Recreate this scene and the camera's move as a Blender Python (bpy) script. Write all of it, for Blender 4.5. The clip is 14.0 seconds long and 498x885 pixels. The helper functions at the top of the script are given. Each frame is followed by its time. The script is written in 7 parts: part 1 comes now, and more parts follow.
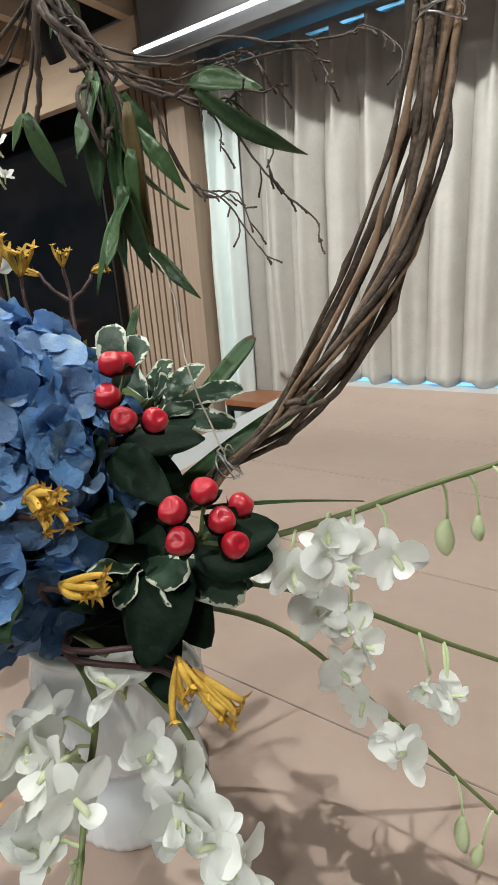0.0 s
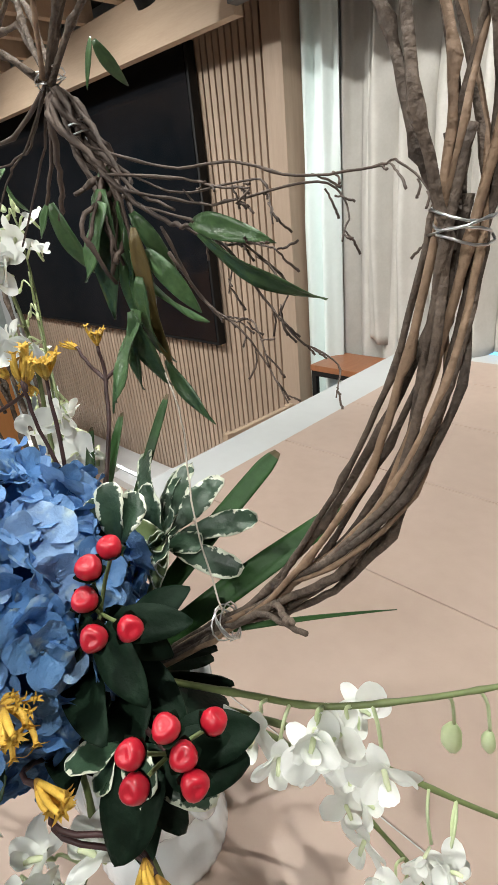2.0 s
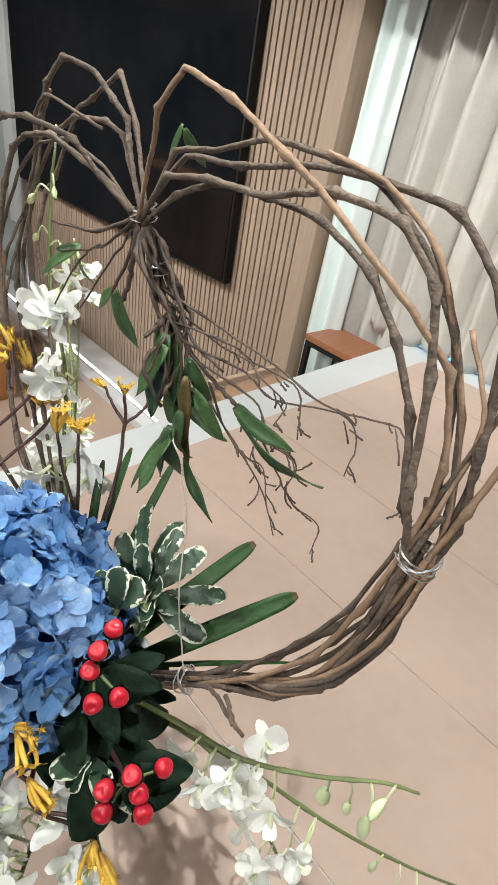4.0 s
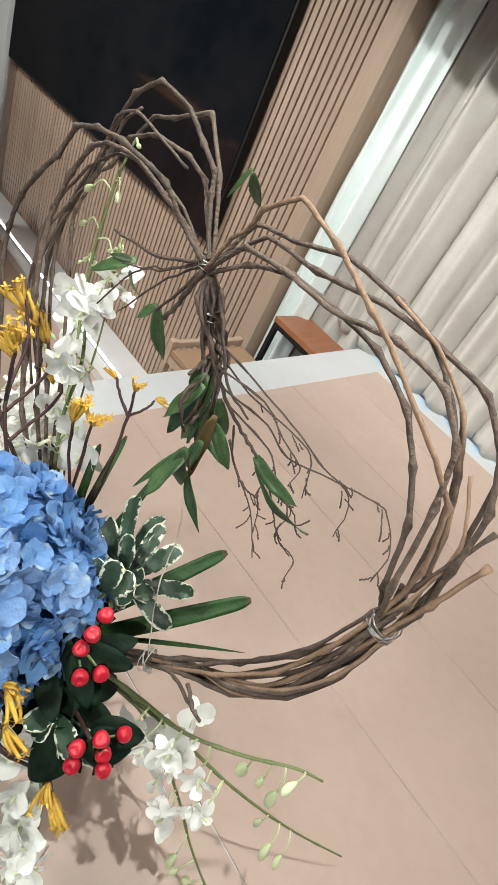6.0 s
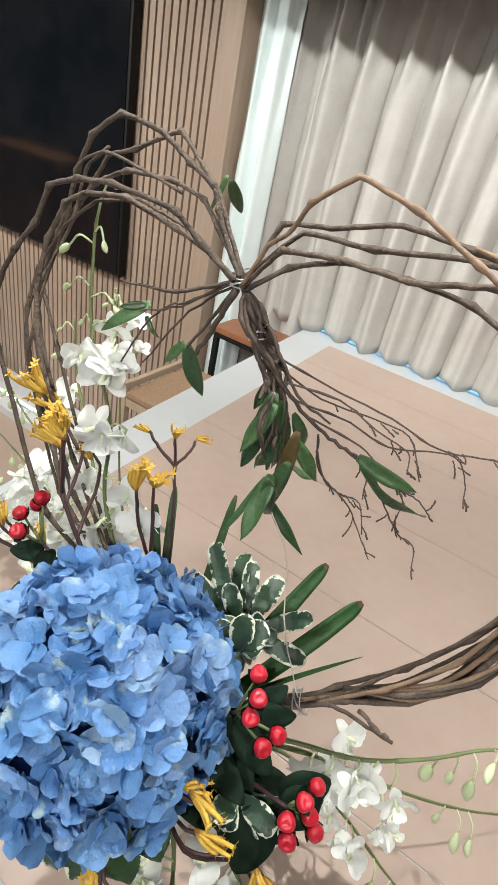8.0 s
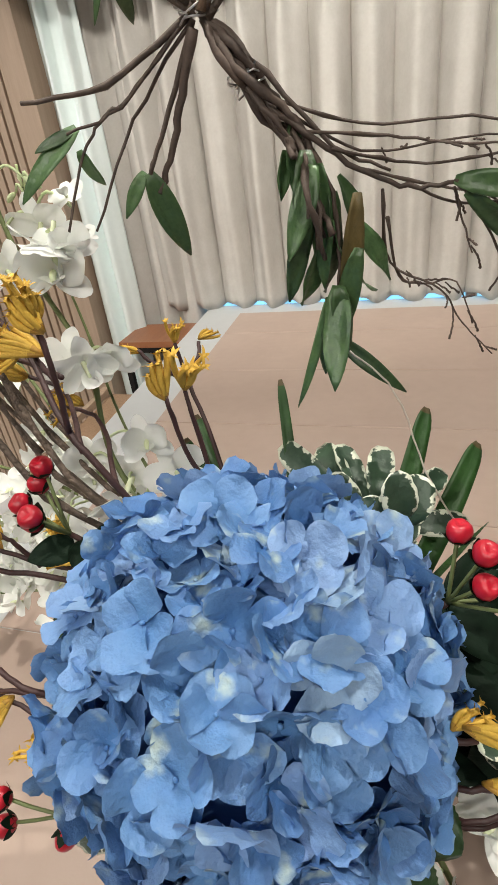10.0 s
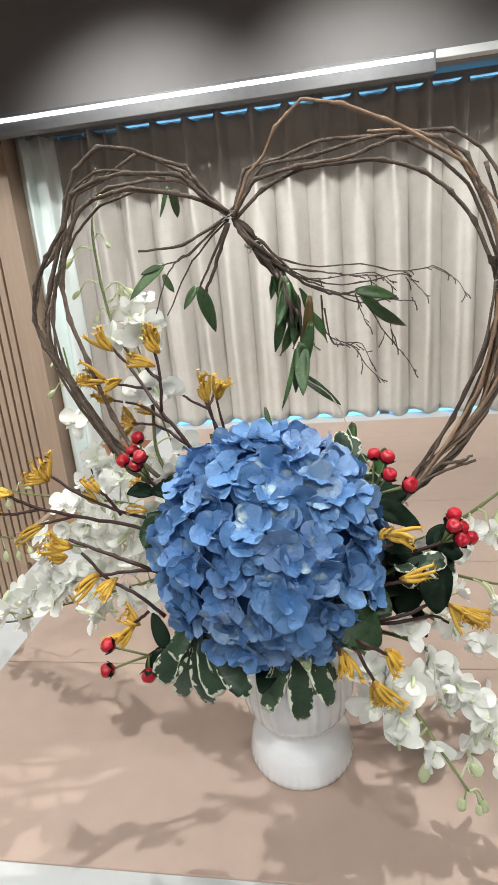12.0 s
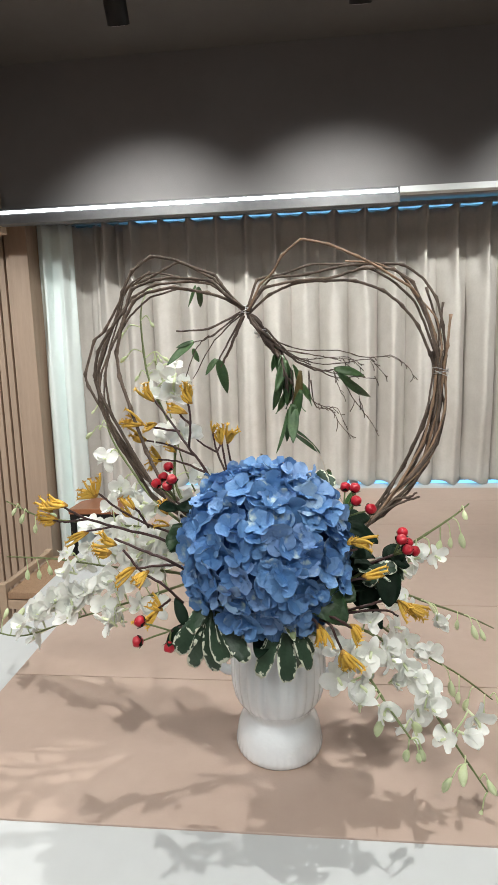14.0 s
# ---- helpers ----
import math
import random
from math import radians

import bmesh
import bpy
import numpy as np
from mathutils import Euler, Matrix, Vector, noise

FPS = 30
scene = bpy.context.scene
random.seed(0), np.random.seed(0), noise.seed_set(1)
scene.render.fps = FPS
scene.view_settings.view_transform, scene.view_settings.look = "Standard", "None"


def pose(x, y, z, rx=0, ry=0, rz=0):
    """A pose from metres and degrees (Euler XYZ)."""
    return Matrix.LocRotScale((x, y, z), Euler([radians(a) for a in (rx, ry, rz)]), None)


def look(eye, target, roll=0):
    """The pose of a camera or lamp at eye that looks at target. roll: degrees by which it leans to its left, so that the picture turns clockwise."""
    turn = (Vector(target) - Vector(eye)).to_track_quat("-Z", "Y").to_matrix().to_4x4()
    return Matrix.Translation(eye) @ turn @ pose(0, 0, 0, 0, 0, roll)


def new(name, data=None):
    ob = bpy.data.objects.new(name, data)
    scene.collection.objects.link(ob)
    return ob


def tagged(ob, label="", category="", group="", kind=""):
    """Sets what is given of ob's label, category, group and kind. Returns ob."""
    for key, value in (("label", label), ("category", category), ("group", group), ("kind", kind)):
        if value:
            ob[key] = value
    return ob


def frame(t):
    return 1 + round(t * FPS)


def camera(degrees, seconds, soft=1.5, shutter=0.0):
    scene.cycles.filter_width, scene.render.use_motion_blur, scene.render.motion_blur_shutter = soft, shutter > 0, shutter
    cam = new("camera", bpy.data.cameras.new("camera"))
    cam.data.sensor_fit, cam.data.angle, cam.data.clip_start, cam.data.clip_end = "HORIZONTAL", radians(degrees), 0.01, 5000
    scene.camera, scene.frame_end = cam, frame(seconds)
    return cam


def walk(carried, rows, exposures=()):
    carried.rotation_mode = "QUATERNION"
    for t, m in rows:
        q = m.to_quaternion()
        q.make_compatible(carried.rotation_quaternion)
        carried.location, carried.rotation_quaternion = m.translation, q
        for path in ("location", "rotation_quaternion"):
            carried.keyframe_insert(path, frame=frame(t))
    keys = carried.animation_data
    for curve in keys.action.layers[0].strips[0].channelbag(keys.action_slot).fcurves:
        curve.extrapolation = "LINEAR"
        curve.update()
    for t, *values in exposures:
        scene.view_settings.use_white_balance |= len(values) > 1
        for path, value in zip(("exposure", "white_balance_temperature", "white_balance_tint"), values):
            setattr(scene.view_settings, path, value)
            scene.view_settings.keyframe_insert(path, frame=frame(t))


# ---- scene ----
cam = camera(50.6, 14.0, soft=1.1)
PATH = [
    (0, (0.024, 0.012, 1.239), (-1.073, 1.569, 0.629), -4.5),
    (0.5, (0.011, 0.055, 1.242), (-1.068, 1.654, 0.714), -2.4),
    (1, (-0.011, 0.128, 1.316), (-1.279, 1.566, 0.746), -1.5),
    (1.5, (0.012, 0.133, 1.345), (-1.329, 1.442, 0.647), -4.1),
    (2, (0.031, 0.119, 1.37), (-1.3, 1.366, 0.549), -5.7),
    (2.5, (0.019, 0.107, 1.414), (-1.316, 1.263, 0.475), -1.4),
    (3, (0.005, 0.093, 1.459), (-1.31, 1.204, 0.44), 3.1),
    (3.5, (0.005, 0.094, 1.512), (-1.22, 1.253, 0.437), 7.0),
    (3.7, (0.009, 0.099, 1.53), (-1.167, 1.3, 0.447), 8.4),
    (5.8, (-0.04, 0.027, 1.629), (-0.962, 1.385, 0.486), 27.1),
    (6, (-0.048, 0.019, 1.629), (-0.907, 1.412, 0.48), 29.8),
    (6.5, (-0.064, 0.002, 1.63), (-0.807, 1.453, 0.472), 33.7),
    (7, (-0.08, -0.014, 1.611), (-0.82, 1.444, 0.46), 28.7),
    (7.2, (-0.087, -0.015, 1.605), (-0.852, 1.437, 0.462), 24.8),
    (7.5, (-0.113, -0.021, 1.598), (-0.876, 1.45, 0.479), 21.9),
    (8, (-0.146, -0.03, 1.587), (-0.901, 1.476, 0.509), 13.0),
    (8.2, (-0.167, -0.032, 1.573), (-0.892, 1.491, 0.498), 10.4),
    (10.5, (-0.259, -0.012, 1.385), (-0.758, 1.657, 0.404), -10.4),
    (11, (-0.262, -0.108, 1.393), (-0.631, 1.629, 0.472), -8.5),
    (11.5, (-0.258, -0.22, 1.384), (-0.594, 1.611, 0.652), -5.5),
    (12, (-0.267, -0.323, 1.377), (-0.573, 1.573, 0.819), -5.3),
    (12.5, (-0.261, -0.376, 1.37), (-0.549, 1.551, 0.918), -4.7),
    (13, (-0.262, -0.425, 1.378), (-0.499, 1.529, 1.022), -4.4),
    (13.5, (-0.271, -0.481, 1.378), (-0.477, 1.486, 1.076), -3.1),
    (14, (-0.288, -0.532, 1.374), (-0.476, 1.438, 1.083), -1.6),
]
walk(cam, [(t, look(eye, target, roll)) for t, eye, target, roll in PATH],
     [(0.0, -0.26, 6450, 5), (1.0, -0.08, 6500, 5), (2.5, 0.08, 6500, 6), (3.0, 0.10, 6500, 6), (6.5, 0.04, 6500, 7), (8.0, 0.02, 6450, 7), (10.4, -0.30, 6950, 9), (11.0, -0.18, 6900, 9), (12.0, -0.06, 6500, 8), (14.0, -0.12, 6500, 7)])

# ---- light ----
world = bpy.data.worlds.new("room_air")
scene.world = world
world.use_nodes = True
world.node_tree.nodes["Background"].inputs[0].default_value = (0.9, 0.95, 1.0, 1)
world.node_tree.nodes["Background"].inputs[1].default_value = 0.12
scene.view_settings.exposure = 0.0


def spot(name, eye, target, watts, angle, blend=0.6, radius=0.03, colour=(1.0, 0.93, 0.84)):
    data = bpy.data.lights.new(name, "SPOT")
    data.energy, data.spot_size, data.spot_blend, data.shadow_soft_size, data.color = watts, radians(angle), blend, radius, colour
    ob = new(name, data)
    ob.matrix_world = look(eye, target)
    return ob


def area(name, eye, target, watts, sx, sy, colour):
    data = bpy.data.lights.new(name, "AREA")
    data.shape, data.size, data.size_y, data.energy, data.color = "RECTANGLE", sx, sy, watts, colour
    ob = new(name, data)
    ob.matrix_world = look(eye, target)
    return ob


WARM = (1.0, 0.985, 0.955)
# track spotlights above the flowers
spot("spot_light", (-0.88, 0.42, 2.44), (-0.45, 0.55, 0.75), 52, 105, 0.8, 0.009, WARM)
spot("spot_light", (0.10, 0.42, 2.44), (-0.15, 0.55, 0.75), 58, 105, 0.8, 0.009, WARM)
# track spotlights behind the camera
spot("spot_light", (-1.05, -0.85, 2.5), (-0.4, 0.3, 0.9), 36, 90, 0.9, 0.015, WARM)
spot("spot_light", (0.45, -0.85, 2.5), (-0.25, 0.3, 0.9), 36, 90, 0.9, 0.015, WARM)
# track spotlights washing the curtain
for lx in (-0.843, -0.11, 0.75, 1.6):
    spot("spot_light", (lx, 1.06, 2.25), (lx * 1.05, 2.1, 1.44), 60, 92, 1.0, 0.02, WARM)
for lx in (-4.2, -3.1, -2.1):
    spot("spot_light", (lx, 0.55, 2.12), (lx, 2.0, 0.9), 66, 95, 0.7, 0.04, WARM)
# unseen area lamps added as soft fill over the rest of the room
area("fill_light", (-0.3, -1.5, 2.55), (-0.3, -1.3, 0), 34, 2.2, 1.2, (1.0, 0.99, 0.975))
area("fill_light", (-3.2, 0.0, 2.12), (-3.2, 0.3, 0), 30, 1.2, 0.8, (1.0, 0.98, 0.96))

# ---- materials ----


def material(name, colour, rough=0.6, second=None, scale=20.0, amount=0.5, bump=0.0, bump_scale=80.0, metal=0.0, stretch=(1, 1, 1),
             transmit=0.0, each=0.0, subsurface=0.0, island=0.0, coat=0.0, gloss=0.5):
    """A Principled surface whose colour wanders between two tones at two scales, with fine relief; each: brightness spread from object to object."""
    m = bpy.data.materials.new(name)
    m.use_nodes = True
    nodes, links = m.node_tree.nodes, m.node_tree.links
    b = nodes["Principled BSDF"]
    b.inputs["Roughness"].default_value, b.inputs["Metallic"].default_value = rough, metal
    b.inputs["Transmission Weight"].default_value = transmit
    b.inputs["Subsurface Weight"].default_value = subsurface
    b.inputs["Subsurface Radius"].default_value = (0.004, 0.004, 0.004)
    b.inputs["Coat Weight"].default_value = coat
    b.inputs["Specular IOR Level"].default_value = gloss
    second = second or tuple(c * 0.8 for c in colour)
    tc = nodes.new("ShaderNodeTexCoord")
    mp = nodes.new("ShaderNodeMapping")
    mp.inputs["Scale"].default_value = stretch
    links.new(tc.outputs["Object"], mp.inputs["Vector"])
    big, fine = nodes.new("ShaderNodeTexNoise"), nodes.new("ShaderNodeTexNoise")
    big.inputs["Scale"].default_value, fine.inputs["Scale"].default_value = scale, scale * 7
    big.inputs["Detail"].default_value = fine.inputs["Detail"].default_value = 3
    for n in (big, fine):
        links.new(mp.outputs[0], n.inputs["Vector"])
    add = nodes.new("ShaderNodeMix")
    add.inputs[0].default_value = 0.35
    links.new(big.outputs[0], add.inputs[2]), links.new(fine.outputs[0], add.inputs[3])
    ramp = nodes.new("ShaderNodeValToRGB")
    ramp.color_ramp.elements[0].position, ramp.color_ramp.elements[1].position = 0.5 - 0.25 * amount - 0.02, 0.5 + 0.25 * amount + 0.02
    ramp.color_ramp.elements[0].color, ramp.color_ramp.elements[1].color = (*second, 1), (*colour, 1)
    links.new(add.outputs[0], ramp.inputs[0])
    out = ramp.outputs[0]
    if each or island:
        info = nodes.new("ShaderNodeObjectInfo") if each else nodes.new("ShaderNodeNewGeometry")
        hsv = nodes.new("ShaderNodeHueSaturation")
        span = nodes.new("ShaderNodeMapRange")
        spread = each or island
        span.inputs["To Min"].default_value, span.inputs["To Max"].default_value = 1 - spread, 1 + spread
        links.new(info.outputs["Random"] if each else info.outputs["Random Per Island"], span.inputs[0])
        links.new(span.outputs[0], hsv.inputs["Value"]), links.new(out, hsv.inputs["Color"])
        out = hsv.outputs[0]
    links.new(out, b.inputs["Base Color"])
    if bump:
        bn, bt = nodes.new("ShaderNodeBump"), nodes.new("ShaderNodeTexNoise")
        bt.inputs["Scale"].default_value, bt.inputs["Detail"].default_value = bump_scale, 4
        bn.inputs["Strength"].default_value, bn.inputs["Distance"].default_value = bump, 0.004
        links.new(mp.outputs[0], bt.inputs["Vector"])
        links.new(bt.outputs[0], bn.inputs["Height"]), links.new(bn.outputs[0], b.inputs["Normal"])
    return m


def glow(name, colour, strength):
    m = bpy.data.materials.new(name)
    m.use_nodes = True
    b = m.node_tree.nodes["Principled BSDF"]
    b.inputs["Base Color"].default_value = (*colour, 1)
    b.inputs["Emission Color"].default_value, b.inputs["Emission Strength"].default_value = (*colour, 1), strength
    return m


M_BROWN = material("tan_laminate", (0.515, 0.395, 0.33), 0.45, (0.455, 0.342, 0.282), 5, 0.7, 0.05, 220)
M_WHITE = material("white_laminate", (0.60, 0.615, 0.62), 0.6, (0.56, 0.575, 0.58), 4, 0.6)
M_JOINT = material("dark_joint", (0.20, 0.13, 0.09), 0.8)
M_SLAT = material("oak_slat", (0.44, 0.33, 0.25), 0.6, (0.34, 0.25, 0.187), 6, 0.9, 0.15, 120, stretch=(8, 8, 0.6), each=0.08)
M_WALLWOOD = material("oak_backing", (0.36, 0.25, 0.185), 0.7, None, 8, 0.8, 0.1, 90, stretch=(6, 6, 0.6))
M_BEAM = material("pale_timber", (0.54, 0.41, 0.30), 0.6, (0.44, 0.32, 0.225), 5, 0.9, 0.15, 90, stretch=(0.7, 6, 6))
M_FLOOR = material("beige_floor", (0.55, 0.42, 0.34), 0.4, (0.48, 0.36, 0.29), 3, 0.8, 0.05, 120)
M_PLASTER = material("grey_plaster", (0.185, 0.177, 0.178), 0.85, (0.165, 0.158, 0.159), 3, 0.8, 0.1, 200)
M_CEIL = material("dark_grey_paint", (0.15, 0.147, 0.140), 0.85, (0.132, 0.129, 0.123), 3, 0.7, 0.1, 200)
M_OFFWHITE = material("offwhite_paint", (0.75, 0.74, 0.72), 0.7, None, 3, 0.4)
M_CURTAIN = material("linen_curtain", (0.58, 0.555, 0.52), 0.9, (0.50, 0.475, 0.44), 14, 0.7, 0.25, 600)
# window backlight is put into the lining's whiter, cooler base colour
M_VOILE = material("backlit_pale_lining", (0.82, 0.91, 0.90), 0.9, (0.77, 0.86, 0.85), 10, 0.6, 0.15, 600)
M_BLACK = material("black_metal", (0.008, 0.008, 0.009), 0.55, (0.012, 0.012, 0.012), 30, 0.6, gloss=0.25)
M_SCREEN = material("black_screen", (0.003, 0.005, 0.007), 0.11, (0.01, 0.01, 0.012), 2, 0.5)
M_ALU = material("aluminium", (0.7, 0.7, 0.71), 0.35, (0.6, 0.6, 0.61), 40, 0.6, metal=1.0)
M_BENCH = material("red_brown_wood", (0.36, 0.15, 0.07), 0.4, (0.26, 0.10, 0.045), 7, 0.9, 0.1, 60, stretch=(6, 0.7, 6))
M_ORANGE = material("honey_veneer", (0.56, 0.25, 0.08), 0.4, (0.45, 0.19, 0.055), 5, 0.9, 0.08, 60, stretch=(5, 5, 0.6))
M_RAIL = material("dark_grey_rail", (0.10, 0.10, 0.105), 0.55, None, 40, 0.5)
M_LEDGE = material("white_plinth_paint", (0.78, 0.79, 0.80), 0.5, (0.72, 0.73, 0.74), 5, 0.6)
M_COVE = glow("cove_strip", (0.93, 0.97, 1.0), 9.0)
M_LED = glow("led_strip", (0.92, 0.96, 1.0), 4.0)
M_SKY = glow("window_daylight", (0.25, 0.62, 0.95), 1.6)

# ---- mesh helpers ----


def mesh_of(bm, name, mats, smooth=True):
    me = bpy.data.meshes.new(name)
    bm.normal_update()
    bm.to_mesh(me)
    bm.free()
    for m in mats if isinstance(mats, (list, tuple)) else [mats]:
        me.materials.append(m)
    if smooth:
        for p in me.polygons:
            p.use_smooth = True
    return me


def part(name, bm, mat, parent=None, label="", smooth=False):
    """One mesh object from a bmesh (or a ready mesh), under its thing or part."""
    me = bm if isinstance(bm, bpy.types.Mesh) else mesh_of(bm, name, mat, smooth)
    ob = new(name, me)
    if parent is not None:
        ob.parent = parent
    if label:
        ob["label"] = label
    return ob


def thing(name, at, label, category, group="", kind=""):
    ob = new(name)
    ob.location = at
    ob.empty_display_size = 0.05
    return tagged(ob, label, category, group, kind)


def box(bm, lo, hi, bevel=0.0, mat=0):
    c = [(a + b) / 2 for a, b in zip(lo, hi)]
    s = [abs(b - a) for a, b in zip(lo, hi)]
    made = bmesh.ops.create_cube(bm, size=1, matrix=Matrix.LocRotScale(c, None, s))
    faces = {f for v in made["verts"] for f in v.link_faces}
    for f in faces:
        f.material_index = mat
    if bevel:
        edges = list({e for v in made["verts"] for e in v.link_edges})
        bmesh.ops.bevel(bm, geom=edges, offset=bevel, segments=2, affect="EDGES", profile=0.7, clamp_overlap=True)
    return bm


def boxed(lo, hi, bevel=0.0):
    return box(bmesh.new(), lo, hi, bevel)


def smooth_path(points, steps=6):
    """Points along a Catmull-Rom curve through the given ones."""
    p = [Vector(q) for q in points]
    p = [p[0] * 2 - p[1]] + p + [p[-1] * 2 - p[-2]]
    out = []
    for i in range(1, len(p) - 2):
        for k in range(steps):
            t = k / steps
            a, b, c, d = p[i - 1], p[i], p[i + 1], p[i + 2]
            out.append(0.5 * ((2 * b) + (c - a) * t + (2 * a - 5 * b + 4 * c - d) * t * t + (3 * b - a - 3 * c + d) * t ** 3))
    out.append(p[-2].copy())
    return out


def tube(bm, path, radius, sides=7, cap=True, mat=0):
    """A tube along a path; radius is a number or a function of 0..1 and the step."""
    rings, side = [], None
    n = len(path)
    for i, p in enumerate(path):
        d = (path[min(i + 1, n - 1)] - path[max(i - 1, 0)]).normalized()
        if side is None:
            side = d.orthogonal().normalized()
        side = (side - d * side.dot(d)).normalized()
        up = d.cross(side)
        r = radius(i / max(n - 1, 1), i) if callable(radius) else radius
        rings.append([bm.verts.new(p + (side * math.cos(a) + up * math.sin(a)) * r) for a in (2 * math.pi * k / sides for k in range(sides))])
    for a, b in zip(rings, rings[1:]):
        for k in range(sides):
            f = bm.faces.new((a[k], a[(k + 1) % sides], b[(k + 1) % sides], b[k]))
            f.material_index, f.smooth = mat, True
    if cap:
        bm.faces.new(rings[0][::-1]).material_index = mat
        bm.faces.new(rings[-1]).material_index = mat
    return bm


def lathe(bm, profile, sides=48, flute=None):
    """Turn a profile of (radius, height) round z; flute(a, r, z) may alter the radius."""
    rings = []
    for r, z in profile:
        rings.append([bm.verts.new(((r if not flute else flute(a, r, z)) * math.cos(a), (r if not flute else flute(a, r, z)) * math.sin(a), z))
                      for a in (2 * math.pi * k / sides for k in range(sides))])
    for a, b in zip(rings, rings[1:]):
        for k in range(sides):
            bm.faces.new((a[k], a[(k + 1) % sides], b[(k + 1) % sides], b[k]))
    bm.faces.new(rings[0][::-1])
    bm.faces.new(rings[-1])
    return bm


rng = random.Random(7)

# ---- the room ----
FLOOR_Z, CEIL_Z = -0.36, 2.62
tagged(part("floor", boxed((-6.5, -4.0, FLOOR_Z - 0.1), (4.0, 3.2, FLOOR_Z)), M_FLOOR), "pinkish beige smooth floor of the room", "floor", kind="structure")
tagged(part("ceiling", boxed((-6.5, -4.0, CEIL_Z), (4.0, 3.2, CEIL_Z + 0.1)), M_CEIL), "dark grey painted ceiling", "ceiling", kind="structure")
tagged(part("wall_south", boxed((-6.5, -4.1, FLOOR_Z), (4.0, -4.0, CEIL_Z)), M_OFFWHITE), "plain off-white wall", "wall", kind="structure")
tagged(part("wall_east", boxed((4.0, -4.0, FLOOR_Z), (4.1, 3.2, CEIL_Z)), M_OFFWHITE), "plain off-white wall", "wall", kind="structure")
tagged(part("wall_west", boxed((-6.6, -4.0, FLOOR_Z), (-6.5, 3.2, CEIL_Z)), M_PLASTER), "plain grey wall", "wall", kind="structure")

# bulkhead over the curtain, with its light strip
BULK_X0 = -1.54
bulkhead = tagged(part("wall_bulkhead", boxed((BULK_X0, 1.74, 2.05), (4.0, 1.86, CEIL_Z)), M_PLASTER), "grey plastered bulkhead above the curtain", "wall", kind="structure")
recess = tagged(part("ceiling_recess", boxed((BULK_X0, 1.86, 2.16), (4.0, 3.0, 2.22)), M_PLASTER), "grey curtain recess soffit", "ceiling", kind="structure")


def wall_with_window():
    bm = bmesh.new()
    box(bm, (-6.5, 2.55, FLOOR_Z), (-1.3, 2.65, CEIL_Z))
    box(bm, (-1.3, 2.55, FLOOR_Z), (4.0, 2.65, 0.55))
    box(bm, (-1.3, 2.55, 2.3), (4.0, 2.65, CEIL_Z))
    return bm


tagged(part("wall_north", wall_with_window(), M_OFFWHITE), "off-white wall with a wide window behind the curtain", "wall", kind="structure")
window = tagged(part("window_1", boxed((-1.3, 2.6, 0.55), (4.0, 2.62, 0.60)), M_ALU), "wide window behind the curtain", "window", kind="structure")
for k in range(5):
    part("window_frame", boxed((-1.3 + k * 1.31, 2.58, 0.6), (-1.25 + k * 1.31, 2.63, 2.3)), M_ALU, window)
backdrop = tagged(part("backdrop", boxed((-1.6, 2.9, 0.3), (4.2, 2.92, 2.5)), M_SKY), "cool blue daylight outside the window", "backdrop", kind="structure")


def light_track():
    t = thing("curtain_rail_light", (0, 1.72, 2.02), "white linear strip light in an aluminium curtain rail", "strip light")
    part("rail", boxed((BULK_X0, -0.03, -0.032), (0.12, 0.018, 0.03), 0.003), M_RAIL, t, "dark grey rail body")
    part("diffuser", boxed((BULK_X0 + 0.01, -0.034, 0.006), (0.11, -0.0305, 0.019)), M_LED, t, "glowing white diffuser")
    part("rail", boxed((0.10, -0.02, 0.006), (4.0, 0.018, 0.03), 0.002), M_WHITE, t, "white painted rail")
    part("curtain_track", boxed((BULK_X0, 0.10, 0.085), (4.0, 0.125, 0.11), 0.002), M_ALU, t)
    part("curtain_track", boxed((BULK_X0, 0.47, 0.085), (4.0, 0.50, 0.11), 0.002), M_ALU, t)
    return t


light_track()


